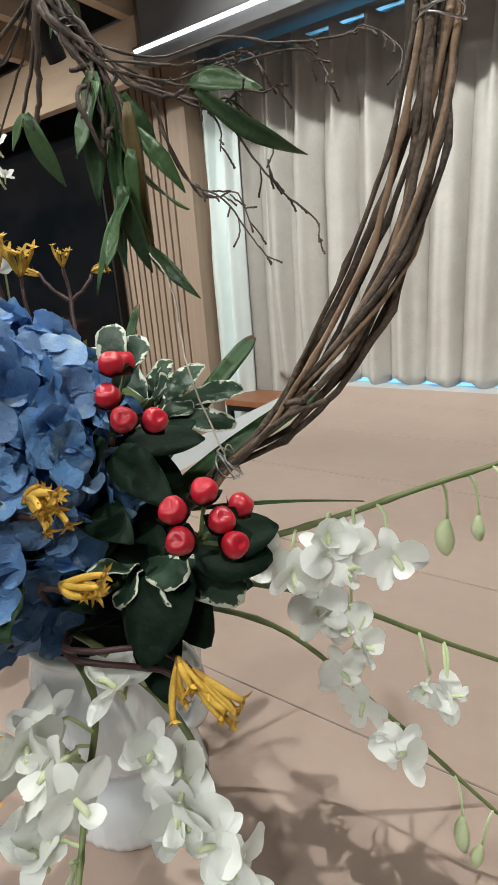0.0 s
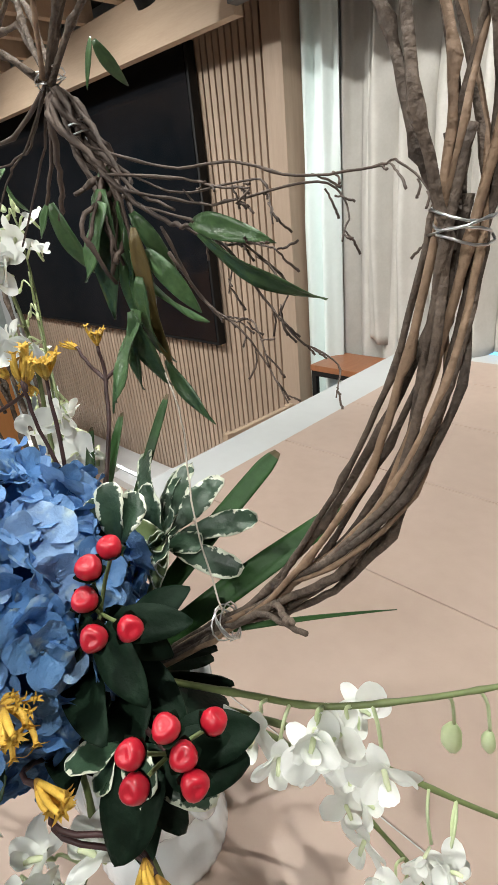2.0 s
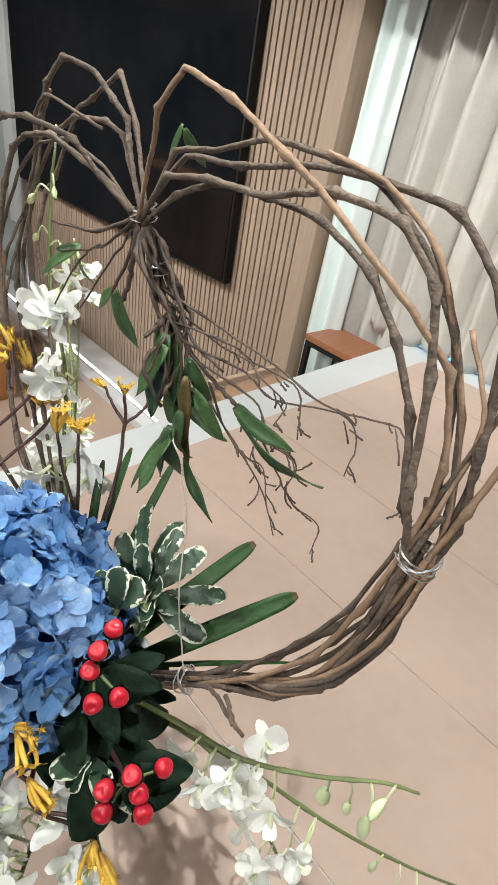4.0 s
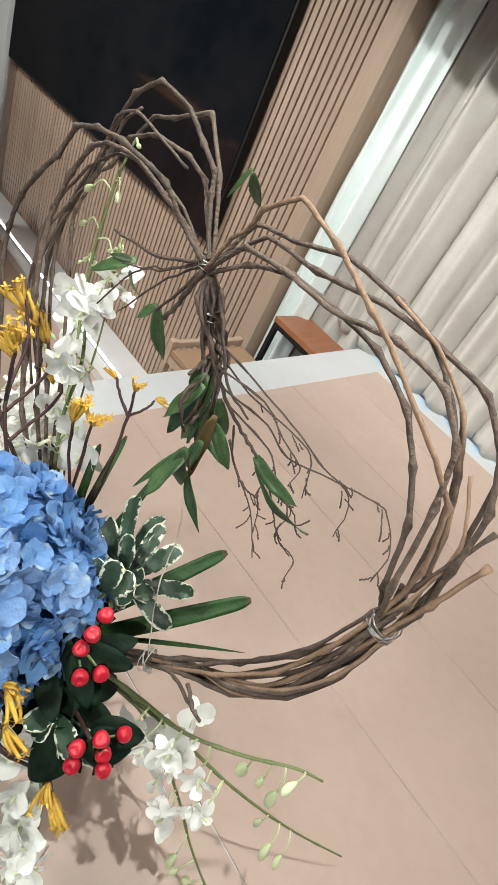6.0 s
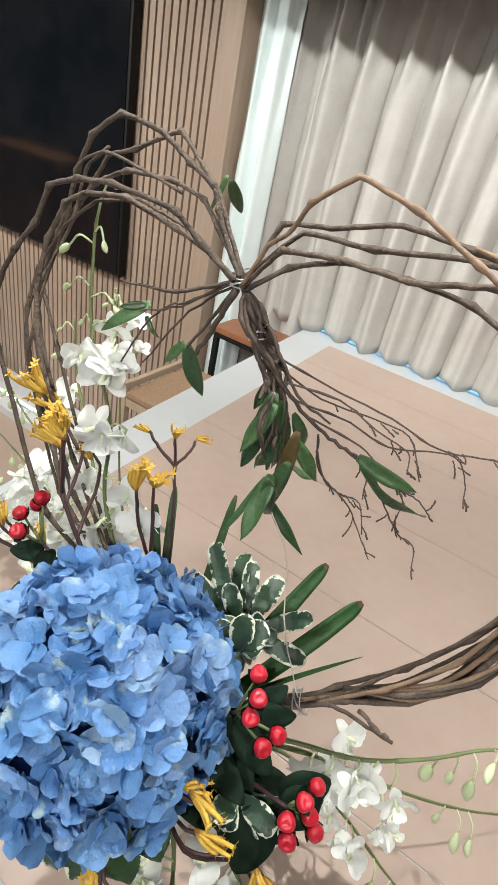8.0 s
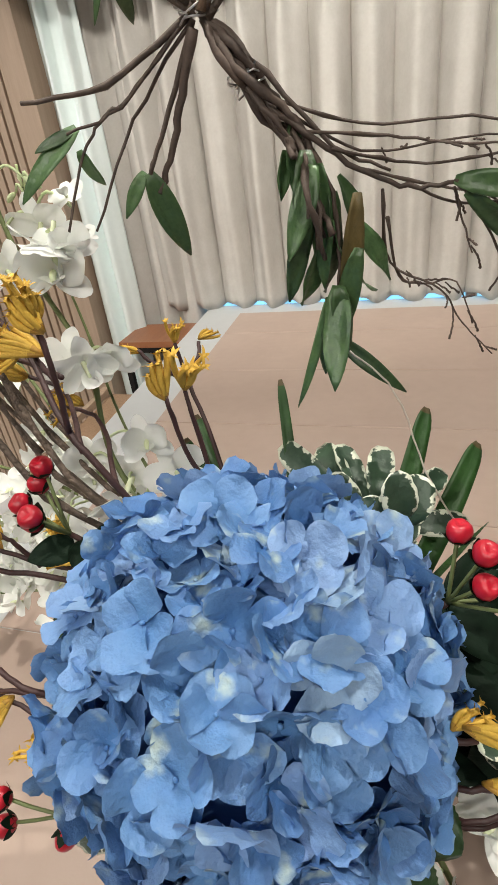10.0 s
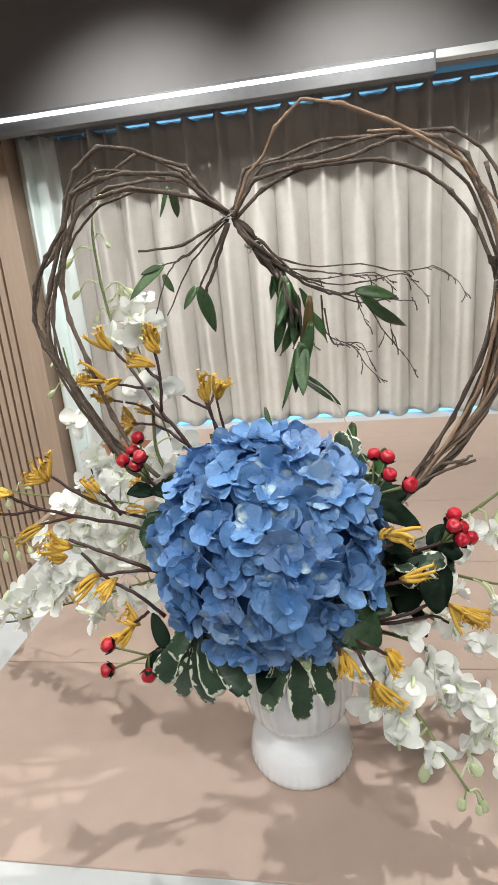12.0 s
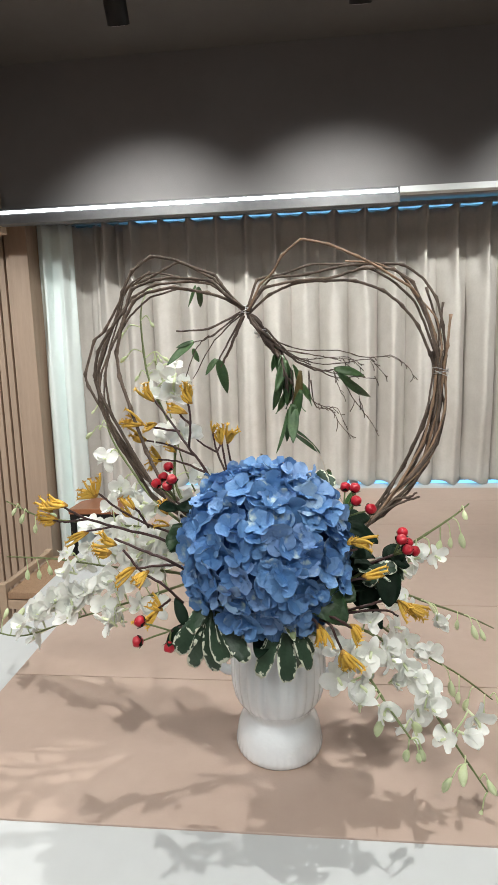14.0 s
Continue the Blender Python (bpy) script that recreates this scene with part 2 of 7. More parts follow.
def curtain(name, x0, x1, y, hem, top, pleats, depth, label, mat):
    """A pinch-pleated curtain: folds gathered at the heading, opening towards the hem."""
    t = thing(name, (x0, y, hem), label, "curtain")
    n, rows = int((x1 - x0) * 240), 40
    step = (x1 - x0) / pleats
    verts, faces = [], []
    r = random.Random(round(x0 * 100))
    shift = [r.uniform(-0.18, 0.18) for _ in range(pleats + 2)]
    size = [r.uniform(0.75, 1.2) for _ in range(pleats + 2)]
    for j in range(rows + 1):
        f = j / rows
        for i in range(n + 1):
            x = i / n * (x1 - x0)
            k = x / step
            c = int(k)
            u = k - c
            s = shift[c] * (1 - u) + shift[c + 1] * u
            a = size[c] * (1 - u) + size[c + 1] * u
            spread = min(1.0, max(0.0, (0.91 - f) / 0.26))
            spread = spread * spread * (3 - 2 * spread)
            narrow = 0.085 + 0.06 * max(0.0, f - 0.95) / 0.05 + 0.2 * max(0.0, 0.91 - f)
            pinch = math.exp(-((u - 0.5) / narrow) ** 2)
            ph = min(1.0, max(0.0, u + s * (1 - f) * math.sin(math.pi * u)))
            fold = math.sin(math.pi * ph) ** (0.85 + 0.25 * math.sin(c * 2.7)) + 0.14 * math.sin(4 * math.pi * u + c * 2.1) * (1 - f) * math.sin(math.pi * u)
            head = max(0.0, (f - 0.93) / 0.07)
            yy = -depth * a * (0.62 + 0.38 * min(1.0, f / 0.3)) * (fold * spread + 0.9 * pinch * (1 - spread))
            z = (top - hem) * f + (0.012 * math.sin(2 * math.pi * u) if j == 0 else 0) - 0.010 * head * abs(math.sin(math.pi * u)) + 0.004 * noise.noise((x * 9, f * 3, 1.0))
            verts.append((x, yy + 0.006 * noise.noise((x * 6, f * 5, 0)), z))
    w = n + 1
    for j in range(rows):
        for i in range(n):
            faces.append((j * w + i, j * w + i + 1, (j + 1) * w + i + 1, (j + 1) * w + i))
    me = bpy.data.meshes.new("cloth")
    me.from_pydata(verts, [], faces)
    me.materials.append(mat)
    for p in me.polygons:
        p.use_smooth = True
    cloth = part("cloth", me, mat, t)
    th = cloth.modifiers.new("thick", "SOLIDIFY")
    th.thickness, th.offset = 0.003, 1
    hook = mesh_of(boxed((-0.004, -0.004, 0), (0.004, 0.004, 0.03)), "hook", M_ALU, False)
    for c in range(pleats):
        h = part("hook", hook, M_ALU, t)
        h.location = ((c + 0.5) * step, -0.01, top - hem - 0.005)
    return t


curtain("curtain", -1.309, 3.934, 2.215, 0.757, 2.10, 37, 0.115, "grey-beige linen pinch-pleat curtain reaching down to the tabletop", M_CURTAIN)
curtain("curtain", -1.575, -1.395, 2.12, FLOOR_Z + 0.03, 2.09, 2, 0.06, "pale curtain lining drawn to the side, tinted mint-white as if backlit", M_VOILE)
curtain("curtain", -1.475, -1.13, 2.225, FLOOR_Z + 0.03, 2.10, 3, 0.06, "grey-beige linen curtain hanging to the floor beside the table", M_CURTAIN)

# slatted wall with its end post
slat_wall = tagged(part("wall_slatted", boxed((-6.5, 2.05, FLOOR_Z), (-1.67, 2.12, 2.3)), M_WALLWOOD), "vertical oak slat wall", "wall", kind="structure")
part("post", boxed((-1.67, 2.0, FLOOR_Z), (-1.575, 2.12, 2.3), 0.003), M_SLAT, slat_wall, "plain oak end post")
tagged(part("baseboard", boxed((-6.5, 1.70, FLOOR_Z), (-1.68, 2.028, FLOOR_Z + 0.06), 0.004), M_LEDGE), "white plinth ledge along the foot of the slat wall", "baseboard", kind="structure")
cove = thing("cove_light", (-4.2, 1.80, FLOOR_Z + 0.06), "white linear light lying along the plinth at the slat wall", "strip light")
part("channel", boxed((-2.3, -0.012, 0.0), (2.5, 0.012, 0.012), 0.002), M_ALU, cove, "slim aluminium channel")
part("diffuser", boxed((-2.29, -0.008, 0.0125), (2.49, 0.008, 0.016)), M_COVE, cove, "glowing white diffuser")


def screen():
    t = thing("wall_screen", (-3.43, 2.0, 1.37), "large black glossy wall-mounted television screen switched off", "television")
    part("bezel", boxed((-1.33, -0.03, -0.68), (1.33, 0.02, 0.68), 0.006), M_BLACK, t)
    part("panel", boxed((-1.315, -0.034, -0.662), (1.315, -0.031, 0.665)), M_SCREEN, t, "glossy black display panel")
    part("wall_bracket", boxed((-0.3, 0.02, -0.2), (0.3, 0.06, 0.2)), M_BLACK, t)
    return t


screen()


def timber_ceiling():
    t = tagged(part("ceiling_timber", boxed((-6.4, 1.72, 1.963), (BULK_X0, 1.765, 2.16), 0.003), M_BEAM), "pale timber coffer with open beams", "ceiling", kind="structure")
    bm = bmesh.new()
    for k in range(16):
        x = -1.56 - k * 0.30
        box(bm, (x - 0.045, -0.6, 2.16), (x, 1.765, 2.30), 0.002)
    for k in range(5):
        y = 1.30 - k * 0.45
        box(bm, (-6.4, y - 0.045, 2.30), (BULK_X0, y, 2.40), 0.002)
    tagged(part("ceiling_beams", bm, M_BEAM), "pale timber open beam grid", "ceiling", kind="structure")
    return t


timber_ceiling()


def track_lamp(x, y, drop, tx, ty, tz):
    t = thing("track_spotlight", (x, y, CEIL_Z), "black cylindrical track spotlight hanging from the ceiling", "spotlight", "ceiling track spotlights")
    part("stem", tube(bmesh.new(), [Vector((0, 0, 0)), Vector((0, 0, -drop))], 0.009, 10), M_BLACK, t)
    part("mount", boxed((-0.03, -0.03, -0.012), (0.03, 0.03, 0.0), 0.002), M_BLACK, t)
    way = (Vector((tx, ty, tz)) - Vector((x, y, CEIL_Z - drop))).normalized()
    a = Vector((0, 0, -drop)) - way * 0.06
    part("can", tube(bmesh.new(), [a, a + way * 0.15], 0.034, 24), M_BLACK, t)
    part("cooling_ring", tube(bmesh.new(), [a - way * 0.012, a - way * 0.002], 0.030, 24), M_BLACK, t)
    part("reflector", tube(bmesh.new(), [a + way * 0.1502, a + way * 0.1512], 0.028, 20), M_ALU, t)
    return t


for lx in (-0.815, -0.09, 0.75, 1.6):
    track_lamp(lx, 1.15, 0.135, lx * 1.05, 2.1, 1.2)
track_lamp(-1.68, 1.42, 0.55, -1.8, 2.0, 1.2)

# ---- the table ----
TOP = 0.75


def table():
    t = thing("table", (0, 0, 0), "large white table with a tan inlaid top", "table")
    top = boxed((-1.085, -0.10, TOP - 0.05), (2.6, 2.20, TOP - 0.003), 0.004)
    for v in top.verts:
        if v.co.x < 0:  # the side edge runs slightly askew
            v.co.x += 0.085 - 0.041 * (v.co.y + 0.10)
    part("tabletop", top, M_WHITE, t, "white laminate top with wide rim")
    for x, y in ((-0.95, 0.1), (2.4, 0.1), (-0.95, 2.05), (2.4, 2.05)):
        part("leg", boxed((x - 0.04, y - 0.04, FLOOR_Z), (x + 0.04, y + 0.04, TOP - 0.05), 0.004), M_WHITE, t)
    lines = (0.09, 0.435, 0.783, 1.131, 1.479, 1.827, 2.075)
    for a, b in zip(lines, lines[1:]):
        bm = bmesh.new()
        xa, xb = (-0.883 - 0.024 * (v - 0.4) for v in (a, b))
        lo, hi = TOP - 0.0032, TOP
        vs = [bm.verts.new(p) for p in ((xa, a + 0.0012, lo), (2.45, a + 0.0012, lo), (2.45, b - 0.0012, lo), (xb, b - 0.0012, lo),
                                        (xa, a + 0.0012, hi), (2.45, a + 0.0012, hi), (2.45, b - 0.0012, hi), (xb, b - 0.0012, hi))]
        for f in ((3, 2, 1, 0), (4, 5, 6, 7), (0, 1, 5, 4), (1, 2, 6, 5), (2, 3, 7, 6), (3, 0, 4, 7)):
            bm.faces.new([vs[i] for i in f])
        bmesh.ops.bevel(bm, geom=[e for e in bm.edges if all(v.co.z > TOP - 0.001 for v in e.verts)], offset=0.0008, segments=1, affect="EDGES")
        part("inlay_panel", bm, M_BROWN, t, "tan inlaid panel")
    return t


table()


def side_bench():
    t = thing("side_bench", (-1.432, 1.912, 0), "low red-brown wooden bench on a black metal frame", "bench")
    w, d, h = 0.335, 0.235, 0.69
    part("seat", boxed((0, 0, h - 0.026), (w, d, h), 0.004), M_BENCH, t, "red-brown wooden top")
    for x in (0.016, w - 0.016):
        for y in (0.016, d - 0.016):
            part("leg", boxed((x - 0.012, y - 0.012, FLOOR_Z), (x + 0.012, y + 0.012, h - 0.05), 0.002), M_BLACK, t)
    for y in (0.004, d - 0.028):
        part("apron", boxed((0.004, y, h - 0.05), (w - 0.004, y + 0.024, h - 0.027), 0.002), M_BLACK, t)
    return t


side_bench()


M_POT = material("matt_black_pot", (0.015, 0.015, 0.016), 0.6)


def pedestal():
    t = thing("pedestal", (-3.26, 1.09, 0), "honey-coloured wooden pedestal stand", "pedestal")
    part("column", boxed((-0.12, -0.12, FLOOR_Z + 0.03), (0.12, 0.12, 0.90), 0.004), M_ORANGE, t)
    part("top", boxed((-0.125, -0.125, 0.90), (0.125, 0.125, 0.93), 0.003), M_ORANGE, t)
    part("plinth", boxed((-0.11, -0.11, FLOOR_Z), (0.11, 0.11, FLOOR_Z + 0.03)), M_ORANGE, t)
    part("side_panel", boxed((-0.9, -0.10, FLOOR_Z), (-0.121, 0.2, 0.98), 0.004), M_ORANGE, t, "wider honey wood panel")
    return t


pedestal()


def chair(x, y, turn):
    t = thing("wooden_stool", (x, y, 0), "tall pale wooden stool with a woven seat beside the table", "stool")
    t.rotation_euler = (0, 0, radians(turn))
    for sx in (-0.2, 0.2):
        part("leg", boxed((sx - 0.016, -0.2, FLOOR_Z), (sx + 0.016, -0.168, 0.44), 0.004), M_BEAM, t)
        part("leg", boxed((sx - 0.016, 0.17, FLOOR_Z), (sx + 0.016, 0.202, 0.50), 0.004), M_BEAM, t)
    part("seat", boxed((-0.215, -0.205, 0.435), (0.215, 0.165, 0.465), 0.008), M_WOVEN, t, "woven cord seat")
    part("top_rail", boxed((-0.215, 0.172, 0.465), (0.215, 0.198, 0.495), 0.006), M_BEAM, t)
    for sx in (-0.2, 0.2):
        part("side_rail", boxed((sx - 0.01, -0.168, 0.39), (sx + 0.01, 0.17, 0.43), 0.002), M_BEAM, t)
    return t


M_WOVEN = material("woven_cord", (0.46, 0.30, 0.19), 0.8, (0.28, 0.17, 0.10), 160, 0.9, 0.8, 160)
chair(-1.34, 1.66, 90)


def potted_plant(x, y, z):
    t = thing("potted_arrangement", (x, y, z), "dark potted arrangement with spiky leaves and a purple bloom", "plant")
    part("pot", lathe(bmesh.new(), [(0.06, 0.0), (0.075, 0.01), (0.085, 0.11), (0.08, 0.115), (0.07, 0.10)], 24), M_POT, t, "", True)
    r = random.Random(4)
    for k in range(26):
        a, lean = r.uniform(0, 6.28), r.uniform(0.05, 0.5)
        h = r.uniform(0.16, 0.40)
        path = smooth_path([(0.03 * math.cos(a), 0.03 * math.sin(a), 0.1), (0.08 * lean * math.cos(a) + 0.02, 0.1 * lean * math.sin(a), 0.1 + h * 0.5),
                            (0.3 * lean * math.cos(a), 0.3 * lean * math.sin(a), 0.1 + h)], 4)
        part("leaf", tube(bmesh.new(), path, lambda q, i: 0.006 * (1.05 - q), 5), M_SPIKE, t, "", True)
    bm = bmesh.new()
    bmesh.ops.create_icosphere(bm, subdivisions=1, radius=0.014)
    bead = mesh_of(bm, "bloom", M_PURPLEBLOOM)
    for k in range(30):
        part("bloom", bead, None, t, "small purple bloom").location = (-0.09 + r.gauss(0, 0.02), -0.03 + r.gauss(0, 0.02), 0.17 + r.gauss(0, 0.03))
    return t


M_SPIKE = material("dull_green_spike", (0.07, 0.09, 0.05), 0.6, (0.03, 0.04, 0.025), 40, 0.9)
M_PURPLEBLOOM = material("purple_bloom", (0.14, 0.08, 0.35), 0.7, (0.06, 0.03, 0.16), 60, 0.9)
potted_plant(-3.26, 1.09, 0.93)


def glass_door():
    t = tagged(part("door_1", boxed((-4.80, 1.99, FLOOR_Z), (-4.775, 2.045, 2.1), 0.003), M_ALU), "reeded glass door panel with a white post", "door", kind="structure")
    part("pane", boxed((-6.4, 2.0, FLOOR_Z + 0.05), (-4.80, 2.012, 2.1)), M_REED, t, "grey-green reeded glass")
    part("white_post", boxed((-5.02, 1.965, 0.3), (-4.83, 1.998, 1.82), 0.004), M_WHITE, t)
    part("white_rail", boxed((-5.42, 1.975, 1.12), (-5.02, 1.998, 1.26), 0.004), M_WHITE, t)
    return t


M_REED = material("reeded_glass", (0.44, 0.49, 0.475), 0.3, (0.30, 0.34, 0.33), 2, 0.9, 0.3, 60, stretch=(3, 1, 0.02))
glass_door()
reed = mesh_of(tube(bmesh.new(), [Vector((0, 0, FLOOR_Z + 0.05)), Vector((0, 0, 2.1))], 0.011, 8), "reed", M_REED, True)
for k in range(68):
    part("reed", reed, None, bpy.data.objects["door_1"]).location = (-4.815 - k * 0.0235, 1.999, 0)

# ---- plant materials ----
M_VASE = material("white_glaze", (0.90, 0.93, 0.96), 0.22, (0.84, 0.87, 0.90), 25, 0.9, 0.25, 60, coat=0.4)
M_BARK = material("vine_bark", (0.172, 0.125, 0.094), 0.8, (0.045, 0.033, 0.027), 70, 0.9, 0.9, 190, each=0.24)
M_PALEBARK = material("pale_vine_bark", (0.38, 0.25, 0.16), 0.75, (0.17, 0.11, 0.075), 50, 0.9, 0.5, 220)
M_TWIG = material("thin_brown_twig", (0.12, 0.082, 0.062), 0.7, (0.045, 0.032, 0.027), 60, 0.9, 0.3, 200, each=0.2)
M_PURPLE = material("dark_plum_stem", (0.060, 0.022, 0.022), 0.55, (0.035, 0.018, 0.016), 60, 0.9, 0.2, 200)
M_GREENSTEM = material("green_stem", (0.19, 0.24, 0.085), 0.5, (0.12, 0.14, 0.06), 30, 0.9, 0.1, 200)
M_LEAF = material("eucalypt_leaf", (0.085, 0.155, 0.058), 0.36, (0.034, 0.075, 0.032), 45, 0.6, 0.3, 160, each=0.4, gloss=0.45)
M_OLIVE = material("dry_olive_leaf", (0.16, 0.11, 0.035), 0.5, (0.075, 0.06, 0.02), 35, 0.8, 0.3, 160)
# own dark green, taken nearly black for the shade the leaves sit in
M_DARKLEAF = material("shaded_dark_green_leaf", (0.011, 0.025, 0.014), 0.6, (0.005, 0.012, 0.007), 30, 0.8, 0.3, 140, each=0.3, gloss=0.1)
M_BLADE = material("strap_leaf", (0.028, 0.078, 0.019), 0.45, (0.016, 0.044, 0.012), 25, 0.8, 0.2, 200, gloss=0.25)
M_BROWNTIP = material("cut_brown_edge", (0.075, 0.05, 0.018), 0.7)
M_VARI = material("variegated_leaf_green", (0.05, 0.095, 0.055), 0.42, (0.016, 0.038, 0.022), 45, 0.9, 0.3, 140, each=0.25)
M_YOUNG = material("young_leaf", (0.26, 0.33, 0.15), 0.45, (0.17, 0.23, 0.10), 60, 0.8, 0.2, 140)
M_BROAD = material("broad_leaf", (0.04, 0.09, 0.03), 0.5, (0.014, 0.04, 0.015), 40, 0.7, 0.6, 90, each=0.15)
M_BERRY = material("red_berry", (0.52, 0.012, 0.03), 0.36, (0.34, 0.008, 0.02), 60, 0.8, each=0.15, coat=0.15)
M_YELLOW = material("yellow_paw_bloom", (0.74, 0.47, 0.075), 0.7, (0.50, 0.29, 0.035), 90, 0.9, 0.3, 400, each=0.15)
M_OCHRE = material("ochre_bloom_base", (0.50, 0.29, 0.04), 0.6, (0.30, 0.14, 0.02), 90, 0.9)
M_ORCHID = material("white_orchid_petal", (0.95, 0.955, 0.94), 0.5, (0.90, 0.92, 0.87), 40, 0.7, 0.08, 150, gloss=0.3)
M_THROAT = material("pale_green_throat", (0.76, 0.80, 0.58), 0.55, (0.66, 0.72, 0.44), 60, 0.8, subsurface=0.2)
M_BUD = material("pale_green_bud", (0.74, 0.80, 0.55), 0.5, (0.58, 0.68, 0.36), 50, 0.9, each=0.12)
M_WIRE = material("silver_wire", (0.75, 0.75, 0.76), 0.3, None, 90, 0.5, metal=1.0)
M_TWINE = material("pale_twine", (0.62, 0.55, 0.47), 0.8, None, 300, 0.8)
M_FOAM = material("dark_green_moss", (0.02, 0.03, 0.015), 0.9, (0.01, 0.015, 0.01), 60, 0.8, 0.8, 90)


def let_light_through(m, share, colour):
    """Thin petals: part of the light comes through from behind."""
    nodes, links = m.node_tree.nodes, m.node_tree.links
    b, out = nodes["Principled BSDF"], nodes["Material Output"]
    thin, mix = nodes.new("ShaderNodeBsdfTranslucent"), nodes.new("ShaderNodeMixShader")
    thin.inputs[0].default_value = (*colour, 1)
    mix.inputs[0].default_value = share
    links.new(b.outputs[0], mix.inputs[1]), links.new(thin.outputs[0], mix.inputs[2]), links.new(mix.outputs[0], out.inputs["Surface"])


let_light_through(M_ORCHID, 0.22, (0.93, 0.94, 0.90))
let_light_through(M_BUD, 0.2, (0.72, 0.80, 0.5))


def petal_blue(name):
    """Blue hydrangea petals: each floret leans to sky blue, periwinkle or pale green-white; pale towards the petal's edge veins."""
    m = material(name, (0.10, 0.25, 0.50), 0.55, (0.028, 0.105, 0.31), 75, 0.7, 0.45, 220, subsurface=0.15)
    nodes, links = m.node_tree.nodes, m.node_tree.links
    b = nodes["Principled BSDF"]
    old = b.inputs["Base Color"].links[0].from_socket
    info, ramp, mix = nodes.new("ShaderNodeObjectInfo"), nodes.new("ShaderNodeValToRGB"), nodes.new("ShaderNodeMix")
    mix.data_type, mix.blend_type = "RGBA", "MIX"
    mix.inputs[0].default_value = 0.62
    e = ramp.color_ramp.elements
    e[0].position, e[0].color = 0.0, (0.030, 0.115, 0.33, 1)
    e[1].position, e[1].color = 1.0, (0.40, 0.53, 0.58, 1)
    for pos, col in ((0.35, (0.068, 0.20, 0.455, 1)), (0.62, (0.115, 0.27, 0.52, 1)), (0.84, (0.215, 0.34, 0.60, 1)), (0.95, (0.28, 0.42, 0.62, 1))):
        n = e.new(pos)
        n.color = col
    dice = nodes.new("ShaderNodeTexWhiteNoise")  # the petals of one floret share its place, and so its tone
    links.new(info.outputs["Location"], dice.inputs["Vector"])
    links.new(dice.outputs["Value"], ramp.inputs[0])
    links.new(old, mix.inputs[6]), links.new(ramp.outputs[0], mix.inputs[7])
    tc, ln, span = nodes.new("ShaderNodeTexCoord"), nodes.new("ShaderNodeVectorMath"), nodes.new("ShaderNodeMapRange")
    ln.operation = "LENGTH"
    span.inputs["From Min"].default_value, span.inputs["From Max"].default_value = 0.006, 0.026
    span.inputs["To Min"].default_value, span.inputs["To Max"].default_value = 0.0, 0.24
    edge = nodes.new("ShaderNodeMix")
    edge.data_type = "RGBA"
    edge.inputs[7].default_value = (0.30, 0.46, 0.72, 1)
    patch, cut, green = nodes.new("ShaderNodeTexNoise"), nodes.new("ShaderNodeMapRange"), nodes.new("ShaderNodeMix")
    patch.inputs["Scale"].default_value, patch.inputs["Detail"].default_value = 48, 3
    cut.inputs["From Min"].default_value, cut.inputs["From Max"].default_value, cut.inputs["To Max"].default_value = 0.60, 0.76, 0.8
    green.data_type = "RGBA"
    green.inputs[7].default_value = (0.55, 0.65, 0.50, 1)
    shift = nodes.new("ShaderNodeVectorMath")
    links.new(tc.outputs["Object"], shift.inputs[0]), links.new(info.outputs["Location"], shift.inputs[1]), links.new(shift.outputs[0], patch.inputs["Vector"])
    links.new(patch.outputs[0], cut.inputs[0]), links.new(cut.outputs[0], green.inputs[0])
    links.new(mix.outputs[2], green.inputs[6])
    links.new(tc.outputs["Object"], ln.inputs[0]), links.new(ln.outputs["Value"], span.inputs[0]), links.new(span.outputs[0], edge.inputs[0])
    links.new(green.outputs[2], edge.inputs[6]), links.new(edge.outputs[2], b.inputs["Base Color"])
    return m


M_BLUE = petal_blue("blue_petal")
let_light_through(M_BLUE, 0.10, (0.16, 0.34, 0.66))


def cream_margin(m, width):
    """A ragged cream border where the leaf's own "rim" value nears 1."""
    nodes, links = m.node_tree.nodes, m.node_tree.links
    b = nodes["Principled BSDF"]
    old = b.inputs["Base Color"].links[0].from_socket
    rim, rag, tc, add, step, mix = (nodes.new("ShaderNode" + k) for k in ("Attribute", "TexNoise", "TexCoord", "Math", "MapRange", "Mix"))
    rim.attribute_name = "rim"
    rag.inputs["Scale"].default_value, rag.inputs["Detail"].default_value = 150, 4
    add.operation = "MULTIPLY_ADD"
    add.inputs[1].default_value = 1.5
    step.inputs["From Min"].default_value, step.inputs["From Max"].default_value = 1.75 - width - 0.04, 1.75 - width + 0.04
    mix.data_type = "RGBA"
    mix.inputs[7].default_value = (0.68, 0.71, 0.58, 1)
    links.new(tc.outputs["Object"], rag.inputs["Vector"]), links.new(rag.outputs[0], add.inputs[0]), links.new(rim.outputs["Fac"], add.inputs[2])
    links.new(add.outputs[0], step.inputs[0]), links.new(step.outputs[0], mix.inputs[0])
    links.new(old, mix.inputs[6]), links.new(mix.outputs[2], b.inputs["Base Color"])


cream_margin(M_VARI, 0.17)
cream_margin(M_YOUNG, 0.20)

# ---- plant builders ----


def aim(base, way, normal=(0, 0, 1), scale=1.0):
    """A pose with y along way and z as near normal as it goes."""
    y = Vector(way).normalized()
    n = Vector(normal)
    x = y.cross(n)
    if x.length < 1e-4:
        x = y.orthogonal()
    x.normalize()
    z = x.cross(y)
    m = Matrix((x, y, z)).transposed().to_4x4()
    return Matrix.Translation(base) @ m @ Matrix.Scale(scale, 4)


